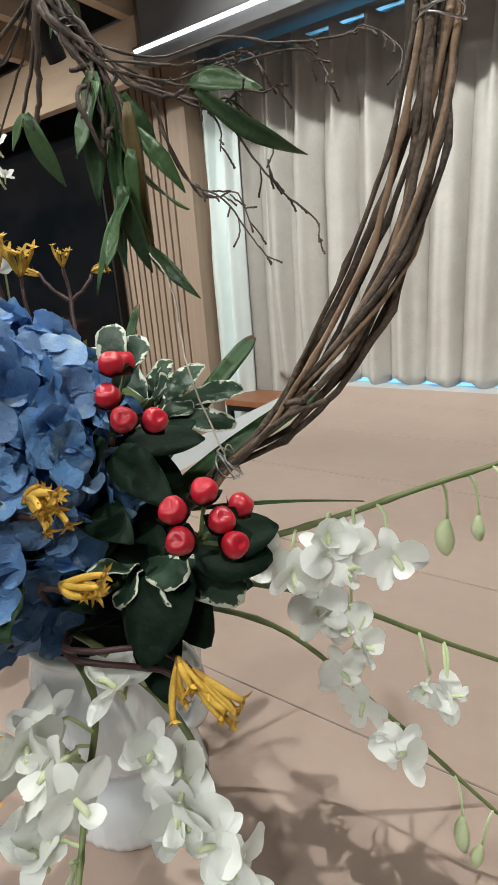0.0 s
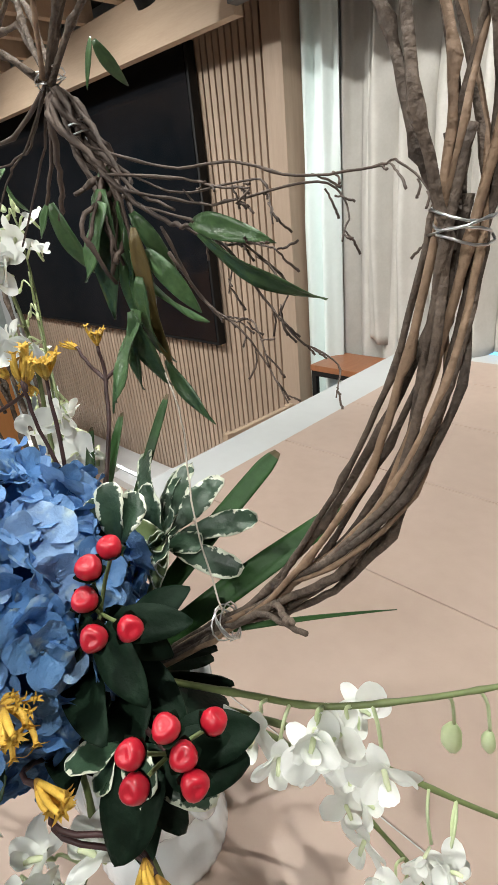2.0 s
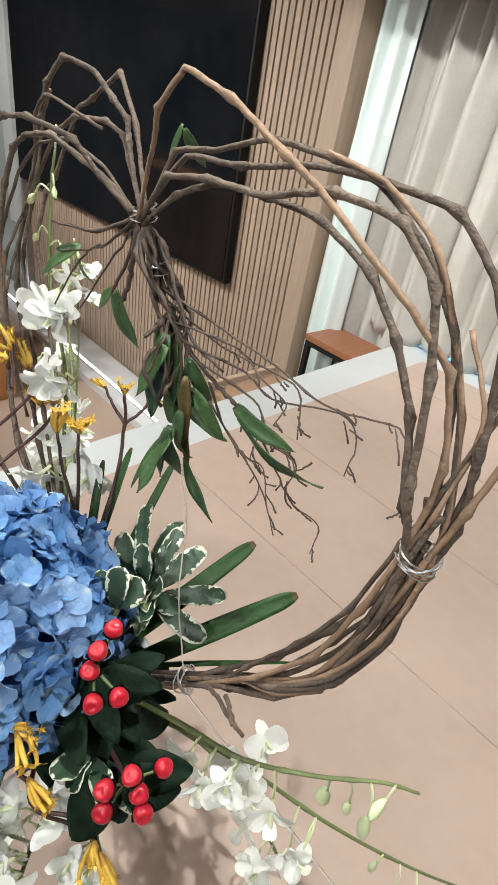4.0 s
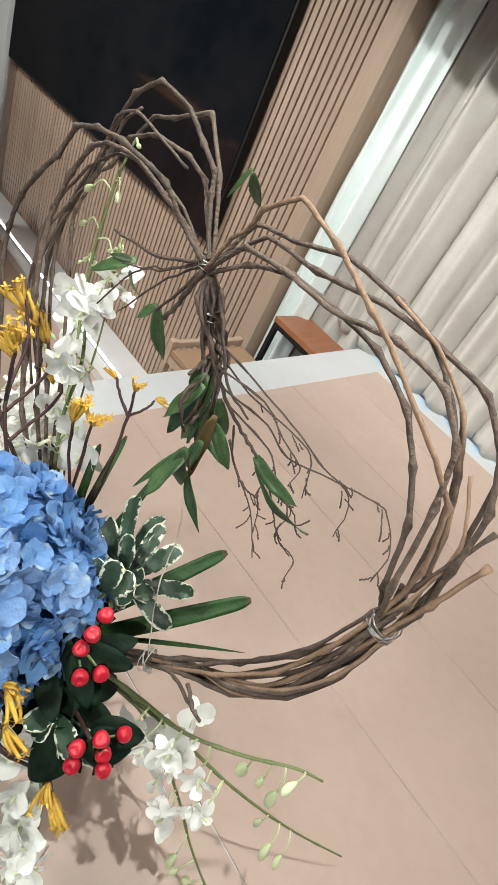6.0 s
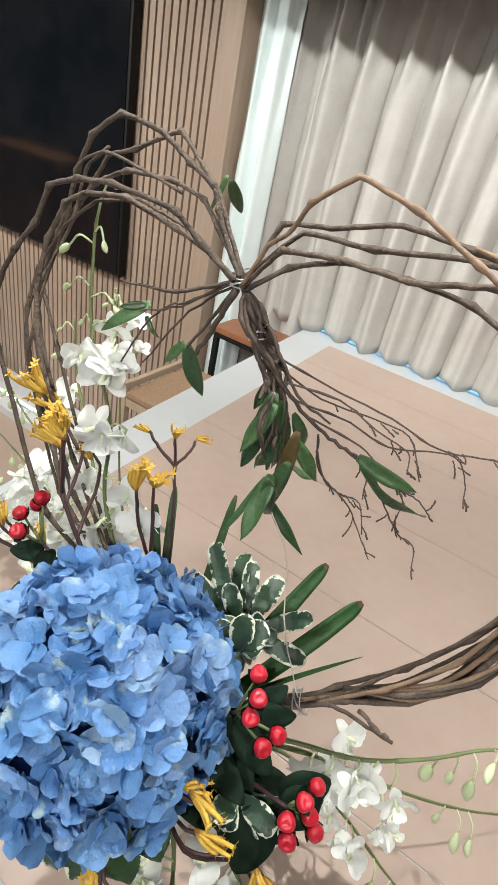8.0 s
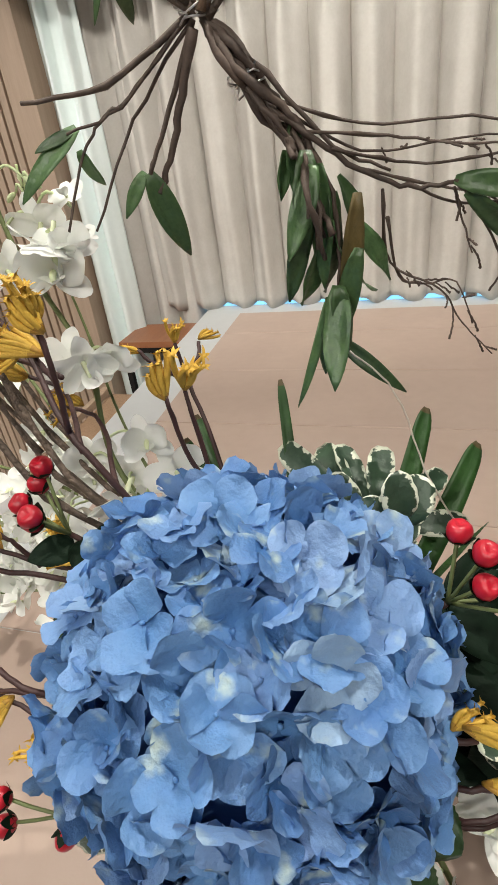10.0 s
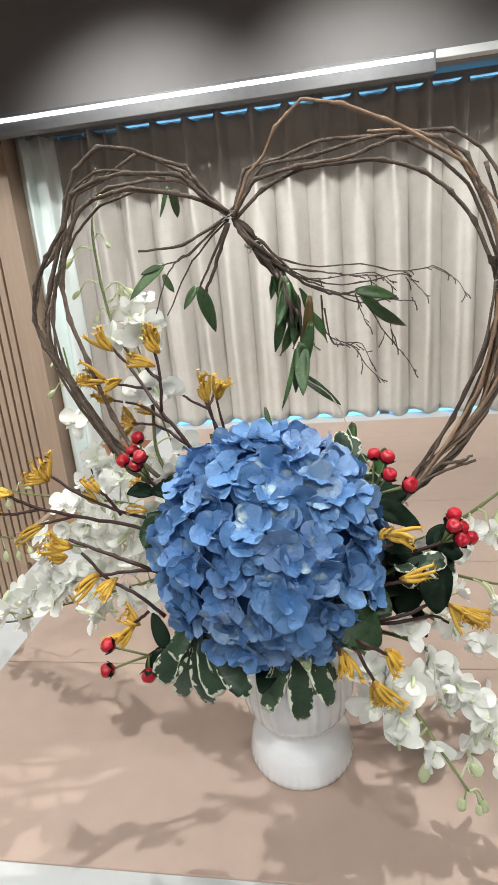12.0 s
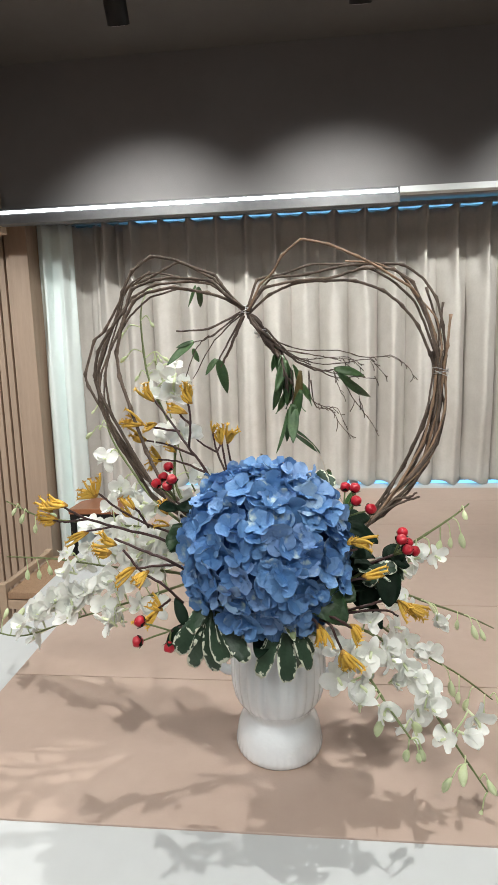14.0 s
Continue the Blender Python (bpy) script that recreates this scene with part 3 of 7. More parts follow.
def blade(bm, m, length, width, shape, bend=0.2, fold=0.25, wave=0.0, n=10, across=4, margin=0.0, seed=0, tip_mat=None, tooth=0.0):
    """A leaf or petal: width follows shape(0..1); bend curls it back, fold creases the midrib, wave ruffles the edge; margin turns ragged edges to material 1."""
    r = random.Random(seed)
    rim = bm.verts.layers.float.get("rim") or bm.verts.layers.float.new("rim") if margin else None
    rows = []
    for i in range(n + 1):
        t = i / n
        half = width * 0.5 * max(shape(t), 0.012)
        yy = length * (math.sin(bend * t * 1.6) / (bend * 1.6) if abs(bend) > 1e-3 else t)
        zz = -length * (1 - math.cos(bend * t * 1.6)) / (bend * 1.6) if abs(bend) > 1e-3 else 0
        row = []
        for k in range(across + 1):
            s = 2 * k / across - 1
            w = wave * width * abs(s) ** 2 * math.sin(t * 9 + s * 2 + seed)
            jag = 1 + (margin * 0.05 * r.uniform(-1, 1) + tooth * (i % 2) if abs(s) == 1 else 0)
            w += tooth * 0.35 * width * abs(math.sin(math.pi * (t * 6 - abs(s) * 1.1)))
            v = bm.verts.new(m @ Vector((half * s * jag, yy, zz + half * abs(s) * fold + w)))
            if margin:
                v[rim] = max(abs(s) - 0.35 * (1 - t) ** 2, 1 - (1 - t) * 5)
            row.append(v)
        rows.append(row)
    for i in range(n):
        for k in range(across):
            f = bm.faces.new((rows[i][k], rows[i][k + 1], rows[i + 1][k + 1], rows[i + 1][k]))
            f.smooth = True
            if tip_mat is not None and i == n - 1:
                f.material_index = tip_mat


def lance(t):
    return math.sin(math.pi * min(1, t * 0.94 + 0.05) ** 0.8) ** 0.8


def ovate(t):
    return math.sin(math.pi * (0.04 + 0.95 * t) ** 0.75) ** 0.6


def obovate(t):
    return (0.12 + 0.88 * math.sin(math.pi * min(1.0, 0.02 + 0.86 * t) ** 1.35) ** 0.75) * (1 if t < 0.93 else 0.6)


def strap(t):
    return (0.75 + 0.25 * math.sin(math.pi * t)) * math.sqrt(1 - 0.85 * (max(0.0, t - 0.88) / 0.12) ** 2)


def rounded(t):
    return 0.10 + 0.90 * math.sqrt(max(0.0, 1 - ((t - 0.56) / 0.56 if t < 0.56 else (t - 0.56) / 0.445) ** 2))


def diamond(t):
    return 0.18 + 0.82 * math.sin(math.pi * min(1, 0.02 + 0.93 * t) ** 1.25) ** 0.8 if t < 0.98 else 0.25


def leaf(parent, base, tip, width, mat, shape=lance, normal=(0, -0.5, 1), bend=0.25, fold=0.25, margin=0.0, name="leaf", seed=0, label="", tip_mat=None, wave=0.05, tooth=0.0):
    base, tip = Vector(base), Vector(tip)
    bm = bmesh.new()
    blade(bm, aim((0, 0, 0), tip - base, normal), (tip - base).length * (1 + 0.12 * abs(bend)), width, shape, bend, fold, wave, 14 if margin else (34 if tip_mat or tooth else 10), 6 if margin or tooth else 4, margin, seed,
          None if tip_mat is None else 1, tooth)
    mats = [mat, tip_mat] if tip_mat else mat
    ob = part(name, bm, mats, parent, label, True)
    th = ob.modifiers.new("thick", "SOLIDIFY")
    th.thickness, th.offset = 0.0006, 0
    ob.location = base - parent.location
    return ob


def stem(parent, points, r0, r1, mat, name="stem", sides=6, steps=5, nodes=0.0, jitter=0.0, seed=0, label="", kink=0.0):
    """A tapering stem through points of the room; nodes: knobs along it; kink: how far it runs straight from node to node."""
    r = random.Random(seed)
    path = [p - parent.location for p in smooth_path(points, steps)]
    if kink:
        for i, p in enumerate(path[:-1]):
            a = i // steps
            straight = Vector(points[a]).lerp(Vector(points[a + 1]), i % steps / steps) - parent.location
            path[i] = p.lerp(straight, kink)
    if jitter:
        for p in path[1:-1]:
            p += Vector((r.uniform(-1, 1), r.uniform(-1, 1), r.uniform(-1, 1))) * jitter
    knob = {i for i in range(len(path)) if (i % steps == 0 and r.random() < 0.7 if kink else r.random() < 0.13)} if nodes else set()

    def radius(t, i):
        return (r0 + (r1 - r0) * t) * (1 + (nodes if i in knob else 0) + (r.uniform(-0.015, 0.015) if nodes else 0))
    return part(name, tube(bmesh.new(), path, radius, sides), mat, parent, label, True)


# blossom meshes, shared
def paw_mesh(seed):
    """A tight bunch of long furry fingers, curved together, that open into short claws."""
    r = random.Random(seed)
    bm = bmesh.new()
    sway = r.uniform(-0.12, 0.12)
    for k in range(r.randint(7, 9)):
        side, lift = r.uniform(-0.42, 0.42), r.uniform(-0.36, 0.36)
        ln = r.uniform(0.020, 0.034)
        curl = r.uniform(-0.007, 0.007)
        path = []
        for i in range(8):
            t = i / 7
            path.append(Vector((side * ln * math.sin(1.7 * t) * 0.9 + sway * ln * t * t + curl * t * t, ln * t, lift * ln * math.sin(1.7 * t) + 0.005 * t * t)))
        fat = r.uniform(0.85, 1.15)
        tube(bm, path, lambda t, i: fat * (0.0009 + 0.0013 * math.sin(min(1, t * 0.95 + 0.12) * 2.5)), 6, True, 0)
        end, way = path[-1], (path[-1] - path[-2]).normalized()
        for q in range(5):
            a = q * math.pi * 0.4 + r.random()
            out = (way + 0.8 * Vector((math.cos(a), 0.1, math.sin(a)))).normalized()
            blade(bm, aim(end - way * 0.003, out, way), r.uniform(0.006, 0.010), 0.0028, lance, 0.5, 0.3, 0, 3, 2)
    for f in bm.faces:
        if f.calc_center_median().y < 0.005:
            f.material_index = 1
    return mesh_of(bm, "blossom", [M_YELLOW, M_OCHRE])


def orchid_mesh(seed):
    """The column of a bloom, and its sepals, petals and lip as pieces of their own."""
    r = random.Random(seed)
    tilt = (0.15, 0.45, 0.8, 0.25, 1.3)[seed % 5]
    pieces = []

    def petal(name, a, ln, w, lift):
        bm = bmesh.new()
        way = Vector((math.cos(a), math.sin(a), lift))
        blade(bm, aim((0, 0, 0), way, (0, 0, 1)), ln, w, rounded, r.uniform(-0.3, 0.6), 0.18, 0.05, 9, 6, 0, r.randint(0, 99))
        pieces.append((name, mesh_of(bm, name, M_ORCHID)))
    for a, ln, w in ((90, 0.024, 0.0135), (215, 0.025, 0.014), (325, 0.025, 0.014)):
        petal("sepal", radians(a + r.uniform(-8, 8)), ln, w, tilt - 0.12)
    for a in (20, 160):
        petal("petal", radians(a + r.uniform(-8, 8)), 0.026, 0.0225, tilt)
    bm = bmesh.new()
    blade(bm, aim((0, -0.003, 0.004), (0, -0.75, 0.75), (0, 1, 1)), 0.017, 0.014, rounded, -0.7, 0.8, 0.05, 6, 4)
    pieces.append(("lip", mesh_of(bm, "lip", M_ORCHID)))
    bm = bmesh.new()
    tube(bm, [Vector((0, 0, -0.012)), Vector((0, 0, 0.0)), Vector((0, -0.002, 0.008)), Vector((0, -0.005, 0.011))], lambda t, i: 0.0013 + 0.0008 * math.sin(3 * t), 7)
    return mesh_of(bm, "bloom", M_THROAT), pieces


def bud_mesh():
    bm = bmesh.new()
    path = [Vector((0.0025 * math.sin(2.6 * i / 8), 0.029 * i / 8, 0)) for i in range(9)]
    tube(bm, path, lambda t, i: 0.0008 + 0.0062 * math.sin(math.pi * min(1, t * 0.97 + 0.02)) ** 0.75 * (0.75 + 0.35 * t), 8)
    return mesh_of(bm, "bud", M_BUD)


def floret_mesh(seed, petals=4):
    """The eye of a floret, and its petals as pieces of their own."""
    r = random.Random(seed)
    pieces = []
    for k in range(petals):
        bm = bmesh.new()
        a = 2 * math.pi * k / petals + r.uniform(-0.2, 0.2)
        way = Vector((math.cos(a), math.sin(a), r.uniform(0.0, 0.4)))
        s = r.uniform(0.95, 1.2)
        blade(bm, aim((way.x * 0.001, way.y * 0.001, 0.0012 * (k % 2)), way, (0, 0, 1)), 0.0215 * s, 0.0225 * s, diamond, r.uniform(-0.45, 0.6), r.uniform(0.0, 0.3), 0.08, 8, 6, 0, r.randint(0, 99))
        pieces.append(mesh_of(bm, "petal", M_BLUE))
    bm = bmesh.new()
    bmesh.ops.create_icosphere(bm, subdivisions=1, radius=0.0016, matrix=Matrix.Translation((0, 0, 0.002)))
    return mesh_of(bm, "floret", M_BLUE), pieces


def berry_mesh(seed):
    """A glossy three-lobed berry with a short beak."""
    bm = bmesh.new()
    bmesh.ops.create_uvsphere(bm, u_segments=16, v_segments=10, radius=1)
    for v in bm.verts:
        a = math.atan2(v.co.y, v.co.x)
        top = max(0, v.co.z)
        k = 1 + 0.12 * math.cos(3 * a + seed) * (0.4 + top) * (1 - abs(v.co.z)) - 0.10 * max(0, -v.co.z)
        v.co = Vector((v.co.x * k, v.co.y * k, v.co.z * 1.08 - 0.42 * top ** 10 - 0.05 * top ** 4 * math.cos(3 * a + seed))) * 0.0075
    return mesh_of(bm, "berry", M_BERRY)


def calyx_mesh():
    bm = bmesh.new()
    for k in range(5):
        a = 2 * math.pi * k / 5
        blade(bm, aim((0, 0, -0.008), (math.cos(a), math.sin(a), 0.35), (0, 0, 1)), 0.0125, 0.0085, ovate, -0.4, 0.1, 0, 4, 2)
    return mesh_of(bm, "calyx", M_DARKLEAF)


PAWS = [paw_mesh(s) for s in range(4)]
ORCHIDS = [orchid_mesh(s) for s in range(5)]
BUD = bud_mesh()
FLORETS = [floret_mesh(s, 4 if s != 3 else 5) for s in range(6)]
BERRIES = [berry_mesh(s) for s in range(3)]
CALYX = calyx_mesh()


def put(name, me, parent, m, label=""):
    ob = part(name, me, None, parent, label)
    ob.matrix_local = Matrix.Translation(-parent.location) @ m
    return ob


# ---- vase ----
VASE = Vector((-0.327, 0.269, TOP))


def vase():
    t = thing("urn_vase", VASE, "white glazed ceramic urn with fluted bowl standing on the table", "vase")
    profile = [(0.076, 0.0), (0.080, 0.004), (0.081, 0.012), (0.079, 0.022), (0.077, 0.034), (0.073, 0.045), (0.067, 0.054), (0.062, 0.061), (0.060, 0.066), (0.064, 0.070),
               (0.063, 0.075), (0.073, 0.083), (0.081, 0.096), (0.086, 0.120), (0.087, 0.148), (0.086, 0.168), (0.082, 0.182), (0.078, 0.190), (0.079, 0.197), (0.086, 0.206),
               (0.089, 0.213), (0.086, 0.217), (0.078, 0.214), (0.072, 0.205), (0.070, 0.17)]

    def flute(a, r, z):
        f = max(0.0, min(1.0, (z - 0.074) / 0.02, (0.186 - z) / 0.02))
        bead = 1 if 0.068 < z < 0.073 or 0.0 < z < 0.02 else 0
        return 0.88 * r * (1 + f * 0.028 * (abs(math.sin(14 * a)) - 0.5) + bead * 0.006 * math.sin(40 * a))
    part("bowl", lathe(bmesh.new(), profile, 224, flute), M_VASE, t, "", True)
    for s in (-1, 1):
        path = smooth_path([(s * 0.070, 0, 0.125), (s * 0.090, 0, 0.130), (s * 0.102, 0, 0.160), (s * 0.094, 0, 0.193), (s * 0.082, 0, 0.198), (s * 0.080, 0, 0.186), (s * 0.088, 0, 0.182)], 5)
        part("handle", tube(bmesh.new(), path, lambda q, i: 0.0085 - 0.0035 * q, 10), M_VASE, t, "curled scroll handle", True)
    bm = bmesh.new()
    bmesh.ops.create_uvsphere(bm, u_segments=20, v_segments=10, radius=0.060, matrix=Matrix.Translation((0, 0, 0.20)) @ Matrix.Diagonal((1, 1, 0.75, 1)))
    part("flower_foam", bm, M_FOAM, t, "dark moss-green flower foam", True)
    return t


vase()


def hydrangea(centre, r):
    t = thing("hydrangea", centre, "large blue mophead hydrangea bloom in the white urn", "flower")
    # added ball behind the florets; its dark blue paints the shade between them
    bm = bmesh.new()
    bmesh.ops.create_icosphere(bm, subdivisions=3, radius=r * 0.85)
    part("shade_core", bm, material("shaded_blue_core", (0.05, 0.13, 0.33), 0.8), t, "", True)
    stem(t, [centre, VASE + Vector((0, 0, 0.22))], 0.006, 0.006, M_GREENSTEM)
    q = random.Random(11)
    n = 340
    for k in range(n):
        z = 1 - 1.76 * (k + 0.5) / n
        a = k * 2.399963 + q.uniform(-0.12, 0.12)
        s = math.sqrt(max(0, 1 - z * z))
        out = Vector((s * math.cos(a), s * math.sin(a), z))
        lump = 1 + 0.05 * noise.noise(out * 3.1) + q.uniform(-0.06, 0.05)
        p = out * (r - 0.007) * lump
        p.z *= 1.01 if p.z > 0 else 1.07
        way = (out + Vector((q.uniform(-1, 1), q.uniform(-1, 1), q.uniform(-1, 1))) * 0.62).normalized()
        m = Matrix.Translation(p) @ way.to_track_quat("Z", "Y").to_matrix().to_4x4() @ Matrix.Rotation(q.uniform(0, 6.28), 4, "Z") @ Matrix.Scale(q.uniform(0.70, 1.06), 4)
        eye, pieces = FLORETS[k % 6]
        ob = part("floret", eye, None, t)
        ob.matrix_local = m
        for piece in pieces:
            part("petal", piece, None, ob)
    return t


hydrangea(Vector((-0.336, 0.178, 1.120)), 0.1155)

SOURCE = Vector((-0.327, 0.235, 1.0))


def paw_spray(label, stems, blooms):
    """stems: runs of points; blooms: (place, direction, size)."""
    t = thing("kangaroo_paw", stems[0][0], label, "flower", "yellow kangaroo paw stems")
    for k, s in enumerate(stems):
        stem(t, s, 0.0026 if k == 0 else 0.002, 0.0016, M_PURPLE, "stem" if k == 0 else "branch", 6, 5, 0.15, 0.0006, k)
    for k, (p, d, s) in enumerate(blooms):
        m = aim(p, d, (0.3, -1, 0.4), s) @ Matrix.Rotation(k * 2.1, 4, "Y")
        put("blossom", PAWS[k % 4], t, m)
    return t


def orchid_spray(label, points, flowers, buds, seed=0, r0=0.0028, bud_size=1.0, size=1.0):
    """flowers and buds: (share along the stem, offset from it, facing)."""
    t = thing("orchid_spray", points[0], label, "flower", "white orchid sprays")
    path = smooth_path(points, 8)
    q = random.Random(seed)
    part("stem", tube(bmesh.new(), [p - t.location for p in path], lambda u, i: r0 * (1 - 0.55 * u) * (1.25 if i % 7 == 0 else 1), 7), M_GREENSTEM, t, "", True)

    def spot_on(u):
        f = u * (len(path) - 1)
        i = min(int(f), len(path) - 2)
        return path[i].lerp(path[i + 1], f - i)
    for k, (u, off, face) in enumerate(flowers):
        a = spot_on(u)
        p = a + Vector(off)
        d = (Vector(face) + Vector((q.uniform(-1, 1), q.uniform(-1, 1), q.uniform(-1, 1))) * 0.65).normalized()
        roll = Matrix.Rotation(q.uniform(-0.5, 0.5), 4, "Z")
        m = Matrix.Translation(p) @ d.to_track_quat("Z", "Y").to_matrix().to_4x4() @ roll @ Matrix.Scale(size * q.uniform(0.82, 1.2), 4)
        column, pieces = ORCHIDS[(k + seed) % 5]
        bloom = put("bloom", column, t, m)
        for name, piece in pieces:
            part(name, piece, None, bloom)
        stem(t, [a, a.lerp(p, 0.5) + Vector((0, 0, 0.009)), p - d * 0.011], 0.0013, 0.0013, M_BUD, "pedicel", 5, 4)
    for k, (u, off) in enumerate(buds):
        a = spot_on(u)
        p = a + Vector(off)
        put("bud", BUD, t, aim(p, (off[0] * 0.6, off[1] * 0.6, off[2] * 0.8 - 0.012), (0, -1, 0.2), bud_size * (0.9 - 0.4 * k / max(1, len(buds))) * q.uniform(0.85, 1.15)))
        stem(t, [a, a.lerp(p, 0.6) + Vector((0, 0, 0.009)), p], 0.0011, 0.0011, M_BUD, "pedicel", 5, 4)
    return t


def berry_sprig(label, root, fork, berries, leaves):
    t = thing("berry_sprig", root, label, "berries", "red berry sprigs")
    stem(t, [root, Vector(root).lerp(Vector(fork), 0.5) + Vector((0, 0.004, 0.008)), fork], 0.0024, 0.002, M_PURPLE)
    for k, b in enumerate(berries):
        b = Vector(b)
        d = (b - Vector(fork)).normalized() + Vector((0, -0.25, 0.25))
        d.normalize()
        turn = d.to_track_quat("Z", "Y").to_matrix().to_4x4()
        ob = put("berry", BERRIES[k % 3], t, Matrix.Translation(b) @ turn)
        cal = part("calyx", CALYX, None, ob, "dark green calyx")
        stem(t, [fork, Vector(fork).lerp(b, 0.5), b - d * 0.007], 0.0013, 0.0013, M_GREENSTEM, "stalk", 5, 3)
    for k, (a, b, w) in enumerate(leaves):
        leaf(t, a, b, w, M_DARKLEAF, ovate, (0.2, -0.7, 0.8), 0.3, 0.2, seed=k)
    return t


def leaf_sprig(name, label, category, root, centre, tips, width, young=0, seed=0, normal=(0, -0.4, 1)):
    """Variegated leaves that fan out from one centre."""
    t = thing(name, root, label, category, "variegated leaf sprigs")
    stem(t, [root, Vector(root).lerp(Vector(centre), 0.5), centre], 0.0025, 0.0022, M_GREENSTEM)
    q = random.Random(seed)
    for k, p in enumerate(tips):
        c = Vector(centre)
        d = Vector(p) - c
        leaf(t, c + d * 0.08, p, width * q.uniform(0.85, 1.15), M_VARI, obovate, (q.uniform(-0.5, 0.5), -0.6, 0.8), q.uniform(0.1, 0.5), 0.18, 1.0, "leaf", k + seed * 9, "", None, 0.08)
    for k in range(young):
        a = 2 * math.pi * k / young
        c = Vector(centre)
        d = Vector((math.cos(a), -0.8, 0.5 + math.sin(a))).normalized()
        leaf(t, c, c + d * q.uniform(0.02, 0.04), 0.015, M_YOUNG, ovate, (0, -0.5, 1), 0.3, 0.25, 0.6, name="young_leaf", seed=k, label="pale young leaf")
    return t


# ---- the heart of vines ----
wreath = thing("vine_heart_wreath", (-0.3, 0.30, 1.0), "heart-shaped wreath of bundled brown vine stems standing in the urn", "wreath")

stem(wreath, [(-0.373, 0.339, 1.465), (-0.392, 0.344, 1.483), (-0.411, 0.350, 1.507), (-0.422, 0.354, 1.522), (-0.451, 0.358, 1.533), (-0.487, 0.360, 1.549), (-0.526, 0.352, 1.555), (-0.559, 0.351, 1.533), (-0.577, 0.350, 1.500), (-0.588, 0.348, 1.461), (-0.605, 0.343, 1.420), (-0.622, 0.338, 1.371), (-0.621, 0.331, 1.322), (-0.594, 0.323, 1.263), (-0.563, 0.316, 1.212), (-0.532, 0.308, 1.161), (-0.400, 0.275, 1.080), (-0.360, 0.262, 1.020)], 0.0022, 0.0027, M_BARK, 'vine', 8, 6, 0.55, 0.0004, 1, kink=0.75)
stem(wreath, [(-0.371, 0.329, 1.464), (-0.399, 0.318, 1.484), (-0.420, 0.307, 1.505), (-0.477, 0.296, 1.511), (-0.510, 0.291, 1.507), (-0.541, 0.289, 1.495), (-0.554, 0.284, 1.462), (-0.579, 0.280, 1.432), (-0.598, 0.277, 1.401), (-0.604, 0.272, 1.364), (-0.595, 0.267, 1.334), (-0.573, 0.262, 1.295), (-0.541, 0.254, 1.240), (-0.506, 0.247, 1.185), (-0.400, 0.275, 1.080), (-0.360, 0.262, 1.020)], 0.0021, 0.0026, M_BARK, 'vine', 8, 6, 0.55, 0.0004, 2, kink=0.75)
stem(wreath, [(-0.372, 0.332, 1.461), (-0.394, 0.327, 1.477), (-0.429, 0.321, 1.489), (-0.482, 0.317, 1.499), (-0.524, 0.314, 1.493), (-0.547, 0.311, 1.479), (-0.566, 0.307, 1.444), (-0.577, 0.302, 1.400), (-0.572, 0.296, 1.361), (-0.555, 0.289, 1.310), (-0.530, 0.280, 1.241), (-0.502, 0.272, 1.186), (-0.400, 0.275, 1.080), (-0.360, 0.262, 1.020)], 0.0023, 0.0028, M_BARK, 'vine', 8, 6, 0.55, 0.0004, 3, kink=0.75)
stem(wreath, [(-0.373, 0.340, 1.465), (-0.411, 0.350, 1.495), (-0.432, 0.357, 1.509), (-0.471, 0.363, 1.515), (-0.525, 0.361, 1.511), (-0.562, 0.359, 1.492), (-0.598, 0.356, 1.449), (-0.619, 0.352, 1.405), (-0.632, 0.345, 1.355), (-0.618, 0.338, 1.304), (-0.582, 0.330, 1.244), (-0.547, 0.323, 1.191), (-0.400, 0.275, 1.080), (-0.360, 0.262, 1.020)], 0.0020, 0.0024, M_BARK, 'vine', 8, 6, 0.55, 0.0004, 4, kink=0.75)
stem(wreath, [(-0.374, 0.344, 1.464), (-0.425, 0.365, 1.517), (-0.487, 0.385, 1.551), (-0.541, 0.387, 1.526), (-0.580, 0.391, 1.513), (-0.625, 0.385, 1.440), (-0.644, 0.383, 1.424), (-0.662, 0.376, 1.365), (-0.657, 0.374, 1.345), (-0.627, 0.367, 1.293), (-0.570, 0.353, 1.195), (-0.400, 0.275, 1.080), (-0.360, 0.262, 1.020)], 0.0020, 0.0024, M_BARK, 'vine', 8, 6, 0.55, 0.0004, 5, kink=0.75)
stem(wreath, [(-0.372, 0.334, 1.462), (-0.417, 0.332, 1.487), (-0.478, 0.330, 1.498), (-0.523, 0.324, 1.486), (-0.556, 0.318, 1.457), (-0.589, 0.313, 1.409), (-0.600, 0.306, 1.363), (-0.592, 0.299, 1.307), (-0.559, 0.290, 1.242), (-0.521, 0.281, 1.180), (-0.400, 0.275, 1.080), (-0.360, 0.262, 1.020)], 0.0015, 0.0019, M_BARK, 'vine', 8, 6, 0.55, 0.0004, 6, kink=0.75)
